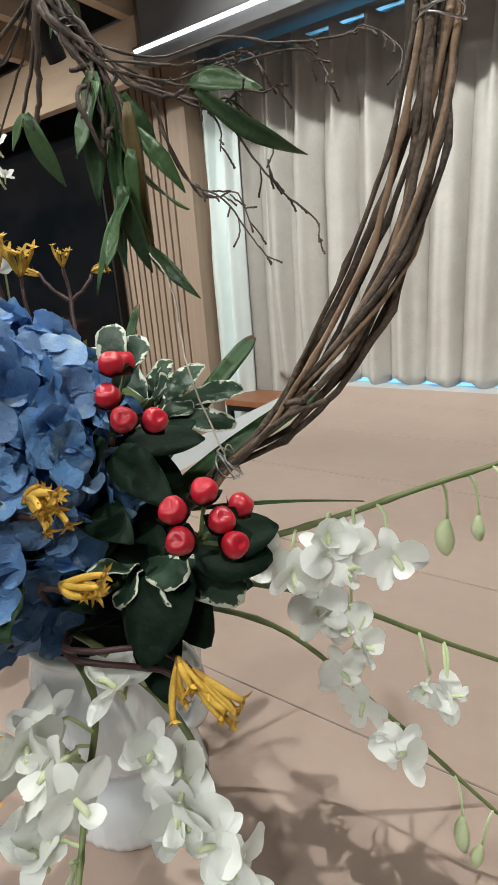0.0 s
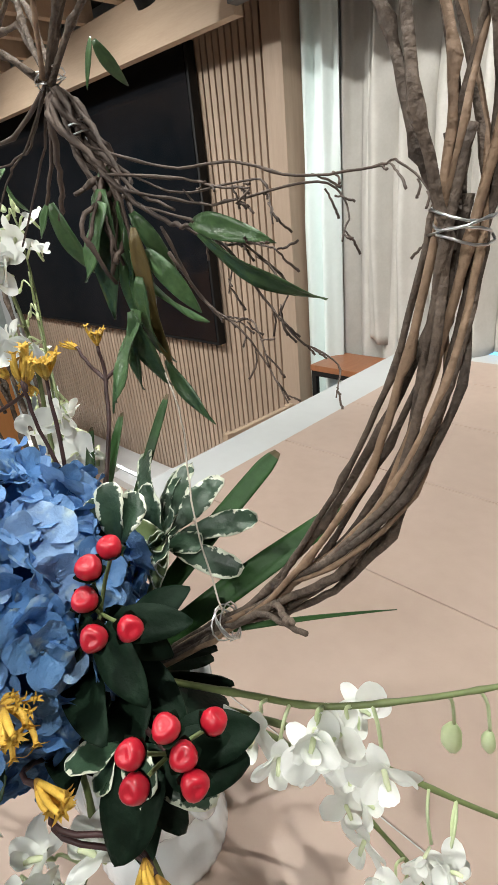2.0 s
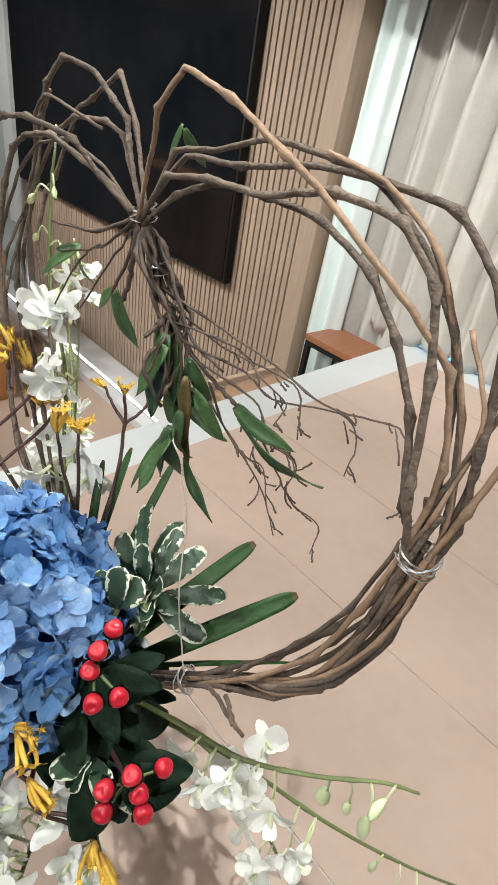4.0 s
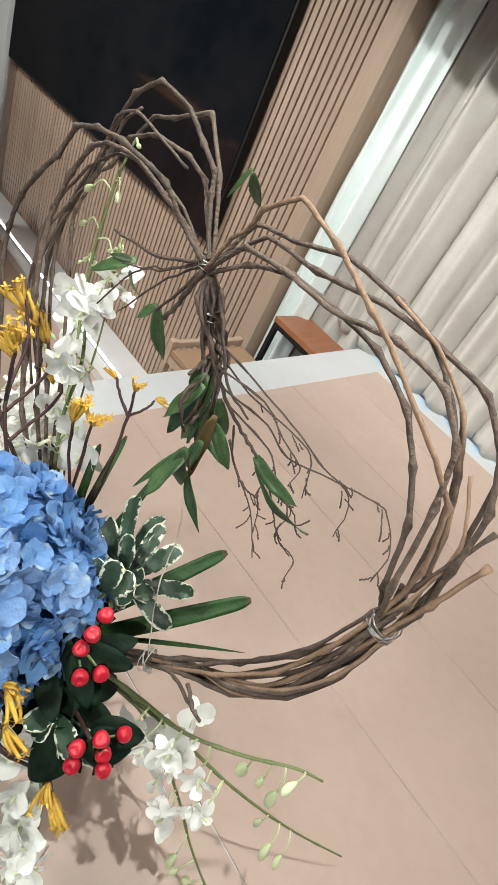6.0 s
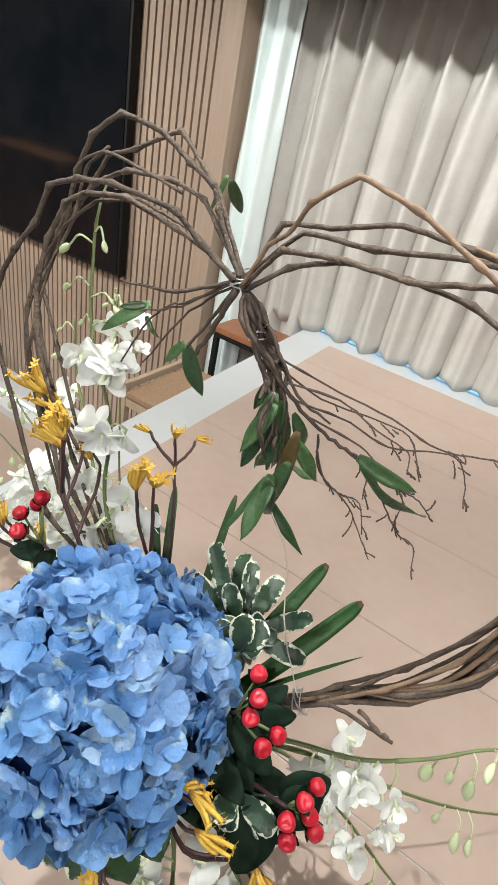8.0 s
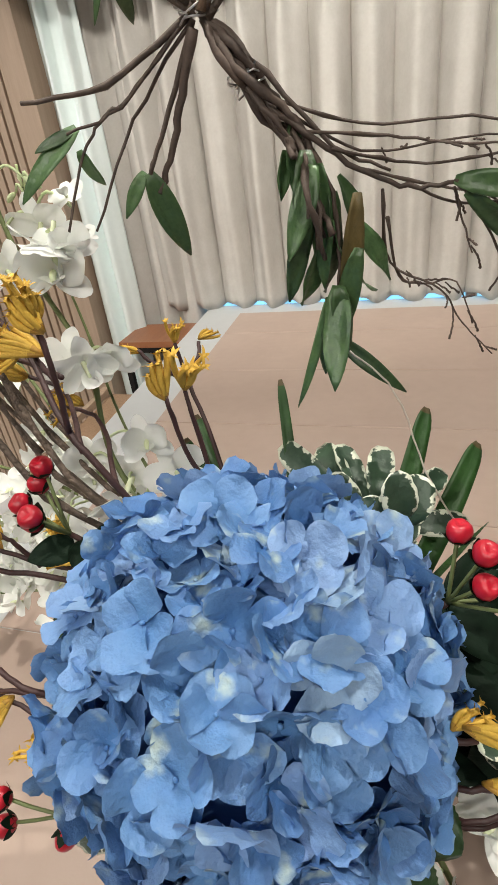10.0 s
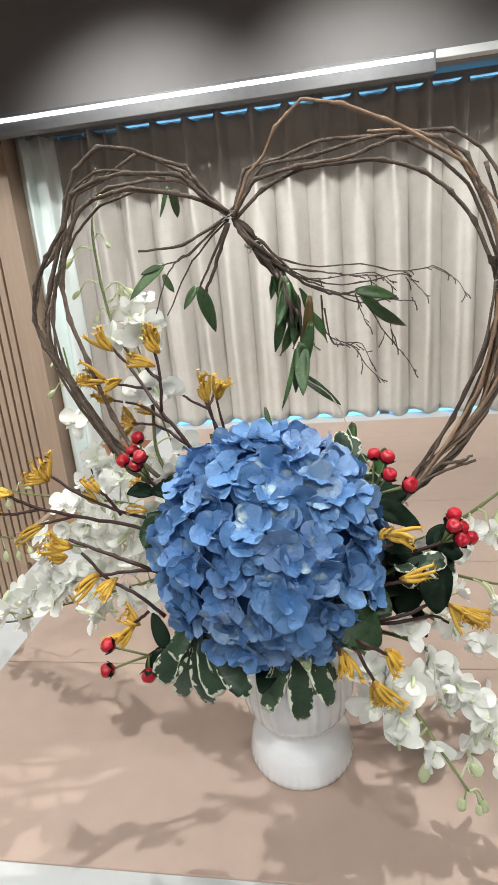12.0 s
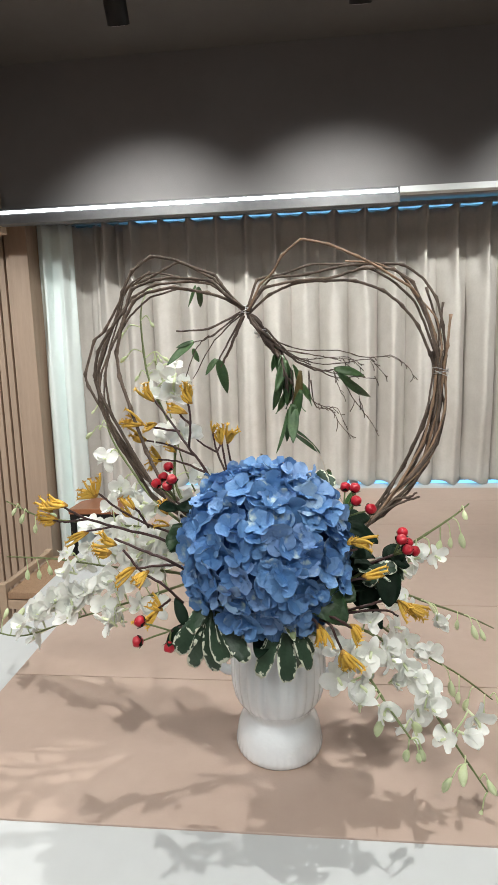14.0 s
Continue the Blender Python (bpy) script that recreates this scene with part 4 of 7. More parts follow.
stem(wreath, [(-0.366, 0.333, 1.460), (-0.346, 0.326, 1.498), (-0.325, 0.316, 1.515), (-0.310, 0.308, 1.538), (-0.281, 0.305, 1.560), (-0.240, 0.305, 1.551), (-0.196, 0.308, 1.532), (-0.164, 0.313, 1.516), (-0.111, 0.320, 1.483), (-0.089, 0.335, 1.458), (-0.072, 0.333, 1.411), (-0.070, 0.326, 1.366), (-0.078, 0.318, 1.306), (-0.093, 0.311, 1.246), (-0.127, 0.302, 1.186), (-0.159, 0.299, 1.141), (-0.199, 0.282, 1.097), (-0.275, 0.258, 1.025)], 0.0018, 0.0020, M_PALEBARK, 'vine', 8, 6, 0.55, 0.0004, 7, kink=0.75)
stem(wreath, [(-0.369, 0.341, 1.461), (-0.352, 0.353, 1.511), (-0.314, 0.358, 1.518), (-0.264, 0.363, 1.533), (-0.209, 0.364, 1.531), (-0.171, 0.363, 1.524), (-0.134, 0.359, 1.501), (-0.101, 0.354, 1.468), (-0.084, 0.349, 1.429), (-0.070, 0.339, 1.381), (-0.067, 0.333, 1.335), (-0.080, 0.324, 1.259), (-0.115, 0.314, 1.191), (-0.166, 0.309, 1.134), (-0.199, 0.291, 1.109), (-0.275, 0.267, 1.037)], 0.0020, 0.0022, M_BARK, 'vine', 8, 6, 0.55, 0.0004, 8, kink=0.75)
stem(wreath, [(-0.365, 0.337, 1.457), (-0.332, 0.342, 1.485), (-0.290, 0.344, 1.502), (-0.242, 0.344, 1.504), (-0.196, 0.344, 1.502), (-0.152, 0.342, 1.485), (-0.123, 0.337, 1.460), (-0.099, 0.333, 1.428), (-0.081, 0.325, 1.382), (-0.072, 0.334, 1.359), (-0.073, 0.329, 1.320), (-0.092, 0.322, 1.268), (-0.122, 0.314, 1.207), (-0.166, 0.308, 1.142), (-0.199, 0.287, 1.103), (-0.275, 0.263, 1.031)], 0.0021, 0.0023, M_BARK, 'vine', 8, 6, 0.55, 0.0004, 9, kink=0.75)
stem(wreath, [(-0.369, 0.339, 1.465), (-0.330, 0.347, 1.511), (-0.273, 0.348, 1.515), (-0.210, 0.351, 1.527), (-0.165, 0.352, 1.528), (-0.120, 0.350, 1.524), (-0.091, 0.347, 1.503), (-0.070, 0.343, 1.471), (-0.060, 0.336, 1.426), (-0.054, 0.339, 1.380), (-0.060, 0.333, 1.335), (-0.068, 0.324, 1.274), (-0.083, 0.318, 1.213), (-0.116, 0.312, 1.164), (-0.154, 0.308, 1.128), (-0.199, 0.288, 1.105), (-0.275, 0.264, 1.033)], 0.0020, 0.0022, M_BARK, 'vine', 8, 6, 0.55, 0.0004, 10, kink=0.75)
stem(wreath, [(-0.365, 0.335, 1.461), (-0.339, 0.338, 1.496), (-0.290, 0.335, 1.504), (-0.235, 0.333, 1.506), (-0.182, 0.334, 1.519), (-0.138, 0.334, 1.515), (-0.109, 0.330, 1.494), (-0.093, 0.325, 1.456), (-0.076, 0.315, 1.395), (-0.067, 0.324, 1.351), (-0.067, 0.318, 1.305), (-0.079, 0.310, 1.238), (-0.107, 0.302, 1.185), (-0.152, 0.298, 1.144), (-0.199, 0.284, 1.099), (-0.275, 0.260, 1.027)], 0.0021, 0.0023, M_BARK, 'vine', 8, 6, 0.55, 0.0004, 11, kink=0.75)
stem(wreath, [(-0.047, 0.343, 1.444), (-0.053, 0.335, 1.395), (-0.060, 0.329, 1.350), (-0.070, 0.321, 1.290), (-0.090, 0.313, 1.222), (-0.128, 0.307, 1.177), (-0.155, 0.303, 1.143), (-0.199, 0.289, 1.106), (-0.275, 0.265, 1.034)], 0.0020, 0.0022, M_PALEBARK, 'vine', 8, 6, 0.55, 0.0004, 12, kink=0.75)
stem(wreath, [(-0.059, 0.344, 1.463), (-0.068, 0.333, 1.396), (-0.075, 0.328, 1.359), (-0.085, 0.320, 1.298), (-0.109, 0.313, 1.239), (-0.141, 0.306, 1.178), (-0.159, 0.302, 1.140), (-0.199, 0.288, 1.106), (-0.275, 0.265, 1.034)], 0.0015, 0.0017, M_BARK, 'vine', 8, 6, 0.55, 0.0004, 13, kink=0.75)
stem(wreath, [(-0.082, 0.357, 1.489), (-0.061, 0.346, 1.411), (-0.058, 0.339, 1.365), (-0.062, 0.331, 1.304), (-0.075, 0.324, 1.243), (-0.099, 0.316, 1.190), (-0.150, 0.310, 1.137), (-0.199, 0.291, 1.109), (-0.275, 0.267, 1.037)], 0.0019, 0.0021, M_BARK, 'vine', 8, 6, 0.55, 0.0004, 14, kink=0.75)
stem(wreath, [(-0.064, 0.334, 1.366), (-0.066, 0.328, 1.319), (-0.088, 0.321, 1.260), (-0.119, 0.311, 1.192), (-0.158, 0.306, 1.142), (-0.199, 0.290, 1.107), (-0.275, 0.266, 1.035)], 0.0016, 0.0019, M_BARK, 'vine', 8, 6, 0.55, 0.0004, 15, kink=0.75)
stem(wreath, [(-0.210, 0.355, 1.534), (-0.164, 0.348, 1.528), (-0.122, 0.344, 1.507), (-0.099, 0.347, 1.473), (-0.079, 0.348, 1.433), (-0.063, 0.342, 1.387), (-0.056, 0.330, 1.346), (-0.060, 0.316, 1.296), (-0.078, 0.308, 1.246), (-0.111, 0.305, 1.196), (-0.157, 0.308, 1.148)], 0.0015, 0.0017, M_PALEBARK, 'vine', 7, 5, 0.3, 0.0004, 301, kink=0.3)
stem(wreath, [(-0.124, 0.345, 1.508), (-0.099, 0.347, 1.473), (-0.080, 0.348, 1.433), (-0.064, 0.342, 1.387), (-0.056, 0.332, 1.346), (-0.059, 0.317, 1.296), (-0.076, 0.308, 1.245), (-0.110, 0.302, 1.196), (-0.158, 0.305, 1.149)], 0.0017, 0.0021, M_BARK, 'vine', 7, 5, 0.3, 0.0004, 302, kink=0.3)
stem(wreath, [(-0.095, 0.355, 1.475), (-0.067, 0.345, 1.437), (-0.064, 0.326, 1.390), (-0.073, 0.327, 1.347), (-0.066, 0.330, 1.296), (-0.070, 0.315, 1.242), (-0.106, 0.300, 1.194), (-0.157, 0.307, 1.149)], 0.0013, 0.0015, M_PALEBARK, 'vine', 7, 5, 0.3, 0.0004, 303, kink=0.3)
stem(wreath, [(-0.062, 0.328, 1.389), (-0.067, 0.322, 1.348), (-0.073, 0.321, 1.299), (-0.082, 0.322, 1.246), (-0.103, 0.314, 1.190), (-0.146, 0.305, 1.140)], 0.0019, 0.0022, M_BARK, 'vine', 7, 5, 0.3, 0.0004, 304, kink=0.3)
stem(wreath, [(-0.075, 0.337, 1.388), (-0.065, 0.338, 1.345), (-0.057, 0.325, 1.294), (-0.072, 0.309, 1.243), (-0.109, 0.300, 1.196), (-0.159, 0.306, 1.150)], 0.0016, 0.0020, M_BARK, 'vine', 7, 5, 0.3, 0.0004, 305, kink=0.3)
stem(wreath, [(-0.446, 0.345, 1.511), (-0.485, 0.337, 1.520), (-0.524, 0.334, 1.525), (-0.565, 0.341, 1.507), (-0.583, 0.345, 1.460), (-0.601, 0.340, 1.408), (-0.608, 0.327, 1.363), (-0.605, 0.312, 1.316), (-0.582, 0.304, 1.250), (-0.547, 0.303, 1.187)], 0.0014, 0.0016, M_BARK, 'vine', 7, 5, 0.3, 0.0004, 306, kink=0.3)
stem(wreath, [(-0.526, 0.339, 1.529), (-0.562, 0.347, 1.504), (-0.576, 0.345, 1.457), (-0.597, 0.334, 1.407), (-0.612, 0.319, 1.364), (-0.613, 0.312, 1.314), (-0.586, 0.311, 1.247), (-0.542, 0.310, 1.189)], 0.0015, 0.0019, M_BARK, 'vine', 7, 5, 0.3, 0.0004, 307, kink=0.3)
stem(wreath, [(-0.105, 0.273, 1.168), (-0.128, 0.278, 1.158), (-0.161, 0.291, 1.135), (-0.199, 0.286, 1.102)], 0.0016, 0.0022, M_BARK, 'vine', 7, 5, 0.4, 0.001, 3)
stem(wreath, [(-0.139, 0.286, 1.160), (-0.122, 0.276, 1.166), (-0.110, 0.269, 1.175)], 0.0022, 0.0016, M_BARK, 'side_twig', 6, 4, 0.3, 0.001, 5)

for k, (place, way, r) in enumerate((((-0.372, 0.341, 1.463), (0.2, 0.1, -1), 0.0105), ((-0.064, 0.330, 1.356), (-0.1, 0, -1), 0.0115), ((-0.190, 0.289, 1.113), (-0.044, -0.023, -0.036), 0.0115), ((-0.347, 0.340, 1.426), (0.016, -0.004, -0.027), 0.0085))):
    place, way = Vector(place), Vector(way).normalized()
    u = way.orthogonal().normalized()
    v = way.cross(u)
    turns = [place - wreath.location + (u * math.cos(a) + v * math.sin(a)) * (r + 0.0012 * math.sin(a * 2.3)) + way * (a * 0.00045 - 0.006 + 0.002 * math.sin(a * 1.7)) for a in (i * 0.45 for i in range(56))]
    part("wire_tie", tube(bmesh.new(), turns, 0.0006, 5), M_WIRE, wreath, "twisted silver wire tie", True)

stem(wreath, [(-0.367, 0.340, 1.457), (-0.350, 0.338, 1.445), (-0.337, 0.336, 1.417), (-0.314, 0.334, 1.397), (-0.284, 0.339, 1.375), (-0.254, 0.343, 1.362), (-0.228, 0.335, 1.363)], 0.0026, 0.0013, M_TWIG, 'twig', 6, 5, 0.20, 0.0012, 1)
stem(wreath, [(-0.367, 0.340, 1.457), (-0.353, 0.343, 1.441), (-0.334, 0.340, 1.408), (-0.307, 0.338, 1.380), (-0.297, 0.335, 1.349), (-0.297, 0.338, 1.300)], 0.0025, 0.0012, M_TWIG, 'twig', 6, 5, 0.20, 0.0012, 2)
stem(wreath, [(-0.369, 0.340, 1.460), (-0.347, 0.332, 1.431), (-0.328, 0.330, 1.398), (-0.311, 0.327, 1.373), (-0.305, 0.324, 1.342)], 0.0023, 0.0012, M_TWIG, 'twig', 6, 5, 0.20, 0.0012, 3)
stem(wreath, [(-0.369, 0.340, 1.460), (-0.344, 0.345, 1.436), (-0.299, 0.343, 1.388), (-0.266, 0.352, 1.371)], 0.0023, 0.0010, M_TWIG, 'twig', 6, 5, 0.20, 0.0012, 4)
stem(wreath, [(-0.367, 0.340, 1.457), (-0.349, 0.348, 1.442), (-0.338, 0.349, 1.413), (-0.319, 0.357, 1.392), (-0.310, 0.327, 1.369), (-0.304, 0.331, 1.339)], 0.0026, 0.0012, M_TWIG, 'twig', 6, 5, 0.40, 0.0012, 200)
stem(wreath, [(-0.367, 0.340, 1.457), (-0.350, 0.336, 1.445), (-0.334, 0.349, 1.409), (-0.318, 0.345, 1.389), (-0.310, 0.308, 1.368), (-0.303, 0.322, 1.328)], 0.0026, 0.0015, M_TWIG, 'twig', 6, 5, 0.40, 0.0012, 201)
stem(wreath, [(-0.367, 0.340, 1.457), (-0.354, 0.326, 1.433), (-0.331, 0.348, 1.405), (-0.317, 0.312, 1.386)], 0.0026, 0.0017, M_TWIG, 'twig', 6, 5, 0.40, 0.0012, 202)
stem(wreath, [(-0.367, 0.340, 1.457), (-0.360, 0.342, 1.439), (-0.330, 0.328, 1.406), (-0.315, 0.337, 1.382)], 0.0026, 0.0012, M_TWIG, 'twig', 6, 5, 0.40, 0.0012, 203)
stem(wreath, [(-0.367, 0.340, 1.457), (-0.351, 0.338, 1.441), (-0.340, 0.356, 1.408), (-0.318, 0.320, 1.389)], 0.0026, 0.0018, M_TWIG, 'twig', 6, 5, 0.40, 0.0012, 204)
stem(wreath, [(-0.367, 0.340, 1.457), (-0.352, 0.343, 1.439), (-0.342, 0.334, 1.411), (-0.320, 0.351, 1.386), (-0.302, 0.343, 1.361), (-0.301, 0.337, 1.334)], 0.0026, 0.0018, M_TWIG, 'twig', 6, 5, 0.40, 0.0012, 205)
stem(wreath, [(-0.367, 0.340, 1.457), (-0.346, 0.332, 1.437), (-0.331, 0.355, 1.411), (-0.322, 0.335, 1.391), (-0.310, 0.335, 1.370), (-0.307, 0.322, 1.334)], 0.0026, 0.0015, M_TWIG, 'twig', 6, 5, 0.40, 0.0012, 206)
stem(wreath, [(-0.367, 0.340, 1.457), (-0.354, 0.341, 1.435), (-0.340, 0.358, 1.414), (-0.316, 0.332, 1.391), (-0.310, 0.309, 1.354)], 0.0026, 0.0010, M_TWIG, 'twig', 6, 5, 0.40, 0.0012, 207)
stem(wreath, [(-0.367, 0.340, 1.457), (-0.350, 0.327, 1.433), (-0.326, 0.332, 1.411), (-0.313, 0.337, 1.392), (-0.307, 0.338, 1.361), (-0.298, 0.321, 1.342)], 0.0026, 0.0017, M_TWIG, 'twig', 6, 5, 0.40, 0.0012, 208)
stem(wreath, [(-0.337, 0.336, 1.417), (-0.283, 0.363, 1.397), (-0.221, 0.363, 1.394), (-0.179, 0.372, 1.382), (-0.143, 0.392, 1.382), (-0.127, 0.392, 1.383), (-0.103, 0.385, 1.364), (-0.096, 0.365, 1.344)], 0.0010, 0.0005, M_TWIG, 'twig', 6, 5, 0.50, 0.0005, 20)
stem(wreath, [(-0.162, 0.382, 1.382), (-0.158, 0.382, 1.379), (-0.156, 0.380, 1.376)], 0.0005, 0.0008, M_TWIG, 'bud_twig', 6, 5, 0.30, 0.0004, 104)
stem(wreath, [(-0.172, 0.376, 1.382), (-0.164, 0.381, 1.378), (-0.158, 0.384, 1.374)], 0.0005, 0.0008, M_TWIG, 'bud_twig', 6, 5, 0.30, 0.0004, 104)
stem(wreath, [(-0.133, 0.392, 1.383), (-0.122, 0.383, 1.377), (-0.114, 0.376, 1.370)], 0.0005, 0.0008, M_TWIG, 'bud_twig', 6, 5, 0.30, 0.0004, 105)
stem(wreath, [(-0.138, 0.392, 1.382), (-0.134, 0.391, 1.380), (-0.133, 0.390, 1.380)], 0.0005, 0.0008, M_TWIG, 'bud_twig', 6, 5, 0.30, 0.0004, 105)
stem(wreath, [(-0.108, 0.386, 1.368), (-0.106, 0.384, 1.364), (-0.106, 0.382, 1.360)], 0.0005, 0.0008, M_TWIG, 'bud_twig', 6, 5, 0.30, 0.0004, 106)
stem(wreath, [(-0.115, 0.389, 1.374), (-0.113, 0.388, 1.370), (-0.114, 0.387, 1.365)], 0.0005, 0.0008, M_TWIG, 'bud_twig', 6, 5, 0.30, 0.0004, 106)
stem(wreath, [(-0.097, 0.369, 1.348), (-0.099, 0.366, 1.344), (-0.103, 0.363, 1.339)], 0.0005, 0.0008, M_TWIG, 'bud_twig', 6, 5, 0.30, 0.0004, 107)
stem(wreath, [(-0.098, 0.372, 1.351), (-0.093, 0.372, 1.346), (-0.090, 0.372, 1.342)], 0.0005, 0.0008, M_TWIG, 'bud_twig', 6, 5, 0.30, 0.0004, 107)
stem(wreath, [(-0.314, 0.334, 1.397), (-0.268, 0.364, 1.389), (-0.229, 0.358, 1.381), (-0.198, 0.352, 1.378), (-0.189, 0.333, 1.371)], 0.0010, 0.0005, M_TWIG, 'twig', 6, 5, 0.50, 0.0005, 21)
stem(wreath, [(-0.240, 0.360, 1.383), (-0.231, 0.356, 1.381), (-0.226, 0.352, 1.379)], 0.0005, 0.0008, M_TWIG, 'bud_twig', 6, 5, 0.30, 0.0004, 112)
stem(wreath, [(-0.252, 0.362, 1.386), (-0.247, 0.362, 1.385), (-0.244, 0.362, 1.385)], 0.0005, 0.0008, M_TWIG, 'bud_twig', 6, 5, 0.30, 0.0004, 112)
stem(wreath, [(-0.205, 0.353, 1.379), (-0.203, 0.354, 1.376), (-0.204, 0.355, 1.372)], 0.0005, 0.0008, M_TWIG, 'bud_twig', 6, 5, 0.30, 0.0004, 113)
stem(wreath, [(-0.214, 0.355, 1.380), (-0.210, 0.355, 1.374), (-0.209, 0.355, 1.368)], 0.0005, 0.0008, M_TWIG, 'bud_twig', 6, 5, 0.30, 0.0004, 113)
stem(wreath, [(-0.190, 0.334, 1.371), (-0.187, 0.336, 1.370), (-0.186, 0.337, 1.368)], 0.0005, 0.0008, M_TWIG, 'bud_twig', 6, 5, 0.30, 0.0004, 114)
stem(wreath, [(-0.191, 0.337, 1.372), (-0.186, 0.336, 1.370), (-0.182, 0.335, 1.369)], 0.0005, 0.0008, M_TWIG, 'bud_twig', 6, 5, 0.30, 0.0004, 114)
stem(wreath, [(-0.299, 0.334, 1.387), (-0.254, 0.365, 1.373), (-0.214, 0.355, 1.373), (-0.170, 0.379, 1.378), (-0.153, 0.383, 1.364), (-0.142, 0.362, 1.348)], 0.0010, 0.0005, M_TWIG, 'twig', 6, 5, 0.50, 0.0005, 22)
stem(wreath, [(-0.198, 0.364, 1.375), (-0.195, 0.365, 1.374), (-0.194, 0.363, 1.372)], 0.0005, 0.0008, M_TWIG, 'bud_twig', 6, 5, 0.30, 0.0004, 123)
stem(wreath, [(-0.211, 0.357, 1.373), (-0.205, 0.358, 1.369), (-0.201, 0.358, 1.365)], 0.0005, 0.0008, M_TWIG, 'bud_twig', 6, 5, 0.30, 0.0004, 123)
stem(wreath, [(-0.160, 0.381, 1.370), (-0.153, 0.383, 1.368), (-0.149, 0.384, 1.366)], 0.0005, 0.0008, M_TWIG, 'bud_twig', 6, 5, 0.30, 0.0004, 124)
stem(wreath, [(-0.166, 0.380, 1.374), (-0.161, 0.381, 1.366), (-0.159, 0.383, 1.358)], 0.0005, 0.0008, M_TWIG, 'bud_twig', 6, 5, 0.30, 0.0004, 124)
stem(wreath, [(-0.144, 0.366, 1.351), (-0.140, 0.366, 1.349), (-0.139, 0.367, 1.349)], 0.0005, 0.0008, M_TWIG, 'bud_twig', 6, 5, 0.30, 0.0004, 125)
stem(wreath, [(-0.145, 0.368, 1.353), (-0.141, 0.371, 1.347), (-0.139, 0.374, 1.340)], 0.0005, 0.0008, M_TWIG, 'bud_twig', 6, 5, 0.30, 0.0004, 125)
stem(wreath, [(-0.254, 0.343, 1.362), (-0.223, 0.352, 1.349), (-0.193, 0.340, 1.351), (-0.176, 0.344, 1.348), (-0.161, 0.333, 1.346)], 0.0010, 0.0005, M_TWIG, 'twig', 6, 5, 0.50, 0.0005, 23)
stem(wreath, [(-0.196, 0.341, 1.351), (-0.192, 0.339, 1.349), (-0.190, 0.338, 1.347)], 0.0005, 0.0008, M_TWIG, 'bud_twig', 6, 5, 0.30, 0.0004, 132)
stem(wreath, [(-0.205, 0.345, 1.350), (-0.203, 0.347, 1.349), (-0.204, 0.349, 1.348)], 0.0005, 0.0008, M_TWIG, 'bud_twig', 6, 5, 0.30, 0.0004, 132)
stem(wreath, [(-0.186, 0.342, 1.350), (-0.181, 0.344, 1.350), (-0.179, 0.346, 1.350)], 0.0005, 0.0008, M_TWIG, 'bud_twig', 6, 5, 0.30, 0.0004, 133)
stem(wreath, [(-0.191, 0.340, 1.351), (-0.186, 0.335, 1.353), (-0.183, 0.331, 1.354)], 0.0005, 0.0008, M_TWIG, 'bud_twig', 6, 5, 0.30, 0.0004, 133)
stem(wreath, [(-0.163, 0.335, 1.346), (-0.160, 0.338, 1.341), (-0.158, 0.345, 1.335)], 0.0005, 0.0008, M_TWIG, 'bud_twig', 6, 5, 0.30, 0.0004, 134)
stem(wreath, [(-0.165, 0.336, 1.347), (-0.163, 0.342, 1.348), (-0.163, 0.351, 1.350)], 0.0005, 0.0008, M_TWIG, 'bud_twig', 6, 5, 0.30, 0.0004, 134)
stem(wreath, [(-0.230, 0.336, 1.364), (-0.215, 0.348, 1.346), (-0.198, 0.359, 1.316), (-0.180, 0.366, 1.292), (-0.164, 0.386, 1.272), (-0.155, 0.371, 1.256)], 0.0010, 0.0005, M_TWIG, 'twig', 6, 5, 0.50, 0.0005, 24)
stem(wreath, [(-0.188, 0.363, 1.303), (-0.183, 0.364, 1.298), (-0.180, 0.369, 1.292)], 0.0005, 0.0008, M_TWIG, 'bud_twig', 6, 5, 0.30, 0.0004, 143)
stem(wreath, [(-0.194, 0.361, 1.310), (-0.196, 0.365, 1.301), (-0.201, 0.368, 1.291)], 0.0005, 0.0008, M_TWIG, 'bud_twig', 6, 5, 0.30, 0.0004, 143)
stem(wreath, [(-0.175, 0.372, 1.286), (-0.171, 0.375, 1.282), (-0.168, 0.380, 1.277)], 0.0005, 0.0008, M_TWIG, 'bud_twig', 6, 5, 0.30, 0.0004, 144)
stem(wreath, [(-0.180, 0.366, 1.292), (-0.177, 0.372, 1.286), (-0.176, 0.378, 1.279)], 0.0005, 0.0008, M_TWIG, 'bud_twig', 6, 5, 0.30, 0.0004, 144)
stem(wreath, [(-0.157, 0.374, 1.259), (-0.155, 0.374, 1.258), (-0.154, 0.374, 1.257)], 0.0005, 0.0008, M_TWIG, 'bud_twig', 6, 5, 0.30, 0.0004, 145)
stem(wreath, [(-0.158, 0.376, 1.261), (-0.155, 0.375, 1.254), (-0.152, 0.373, 1.248)], 0.0005, 0.0008, M_TWIG, 'bud_twig', 6, 5, 0.30, 0.0004, 145)
stem(wreath, [(-0.270, 0.342, 1.362), (-0.265, 0.363, 1.314), (-0.232, 0.367, 1.294), (-0.216, 0.375, 1.268), (-0.194, 0.370, 1.245)], 0.0010, 0.0005, M_TWIG, 'twig', 6, 5, 0.50, 0.0005, 25)
stem(wreath, [(-0.244, 0.366, 1.301), (-0.235, 0.368, 1.300), (-0.228, 0.372, 1.299)], 0.0005, 0.0008, M_TWIG, 'bud_twig', 6, 5, 0.30, 0.0004, 152)
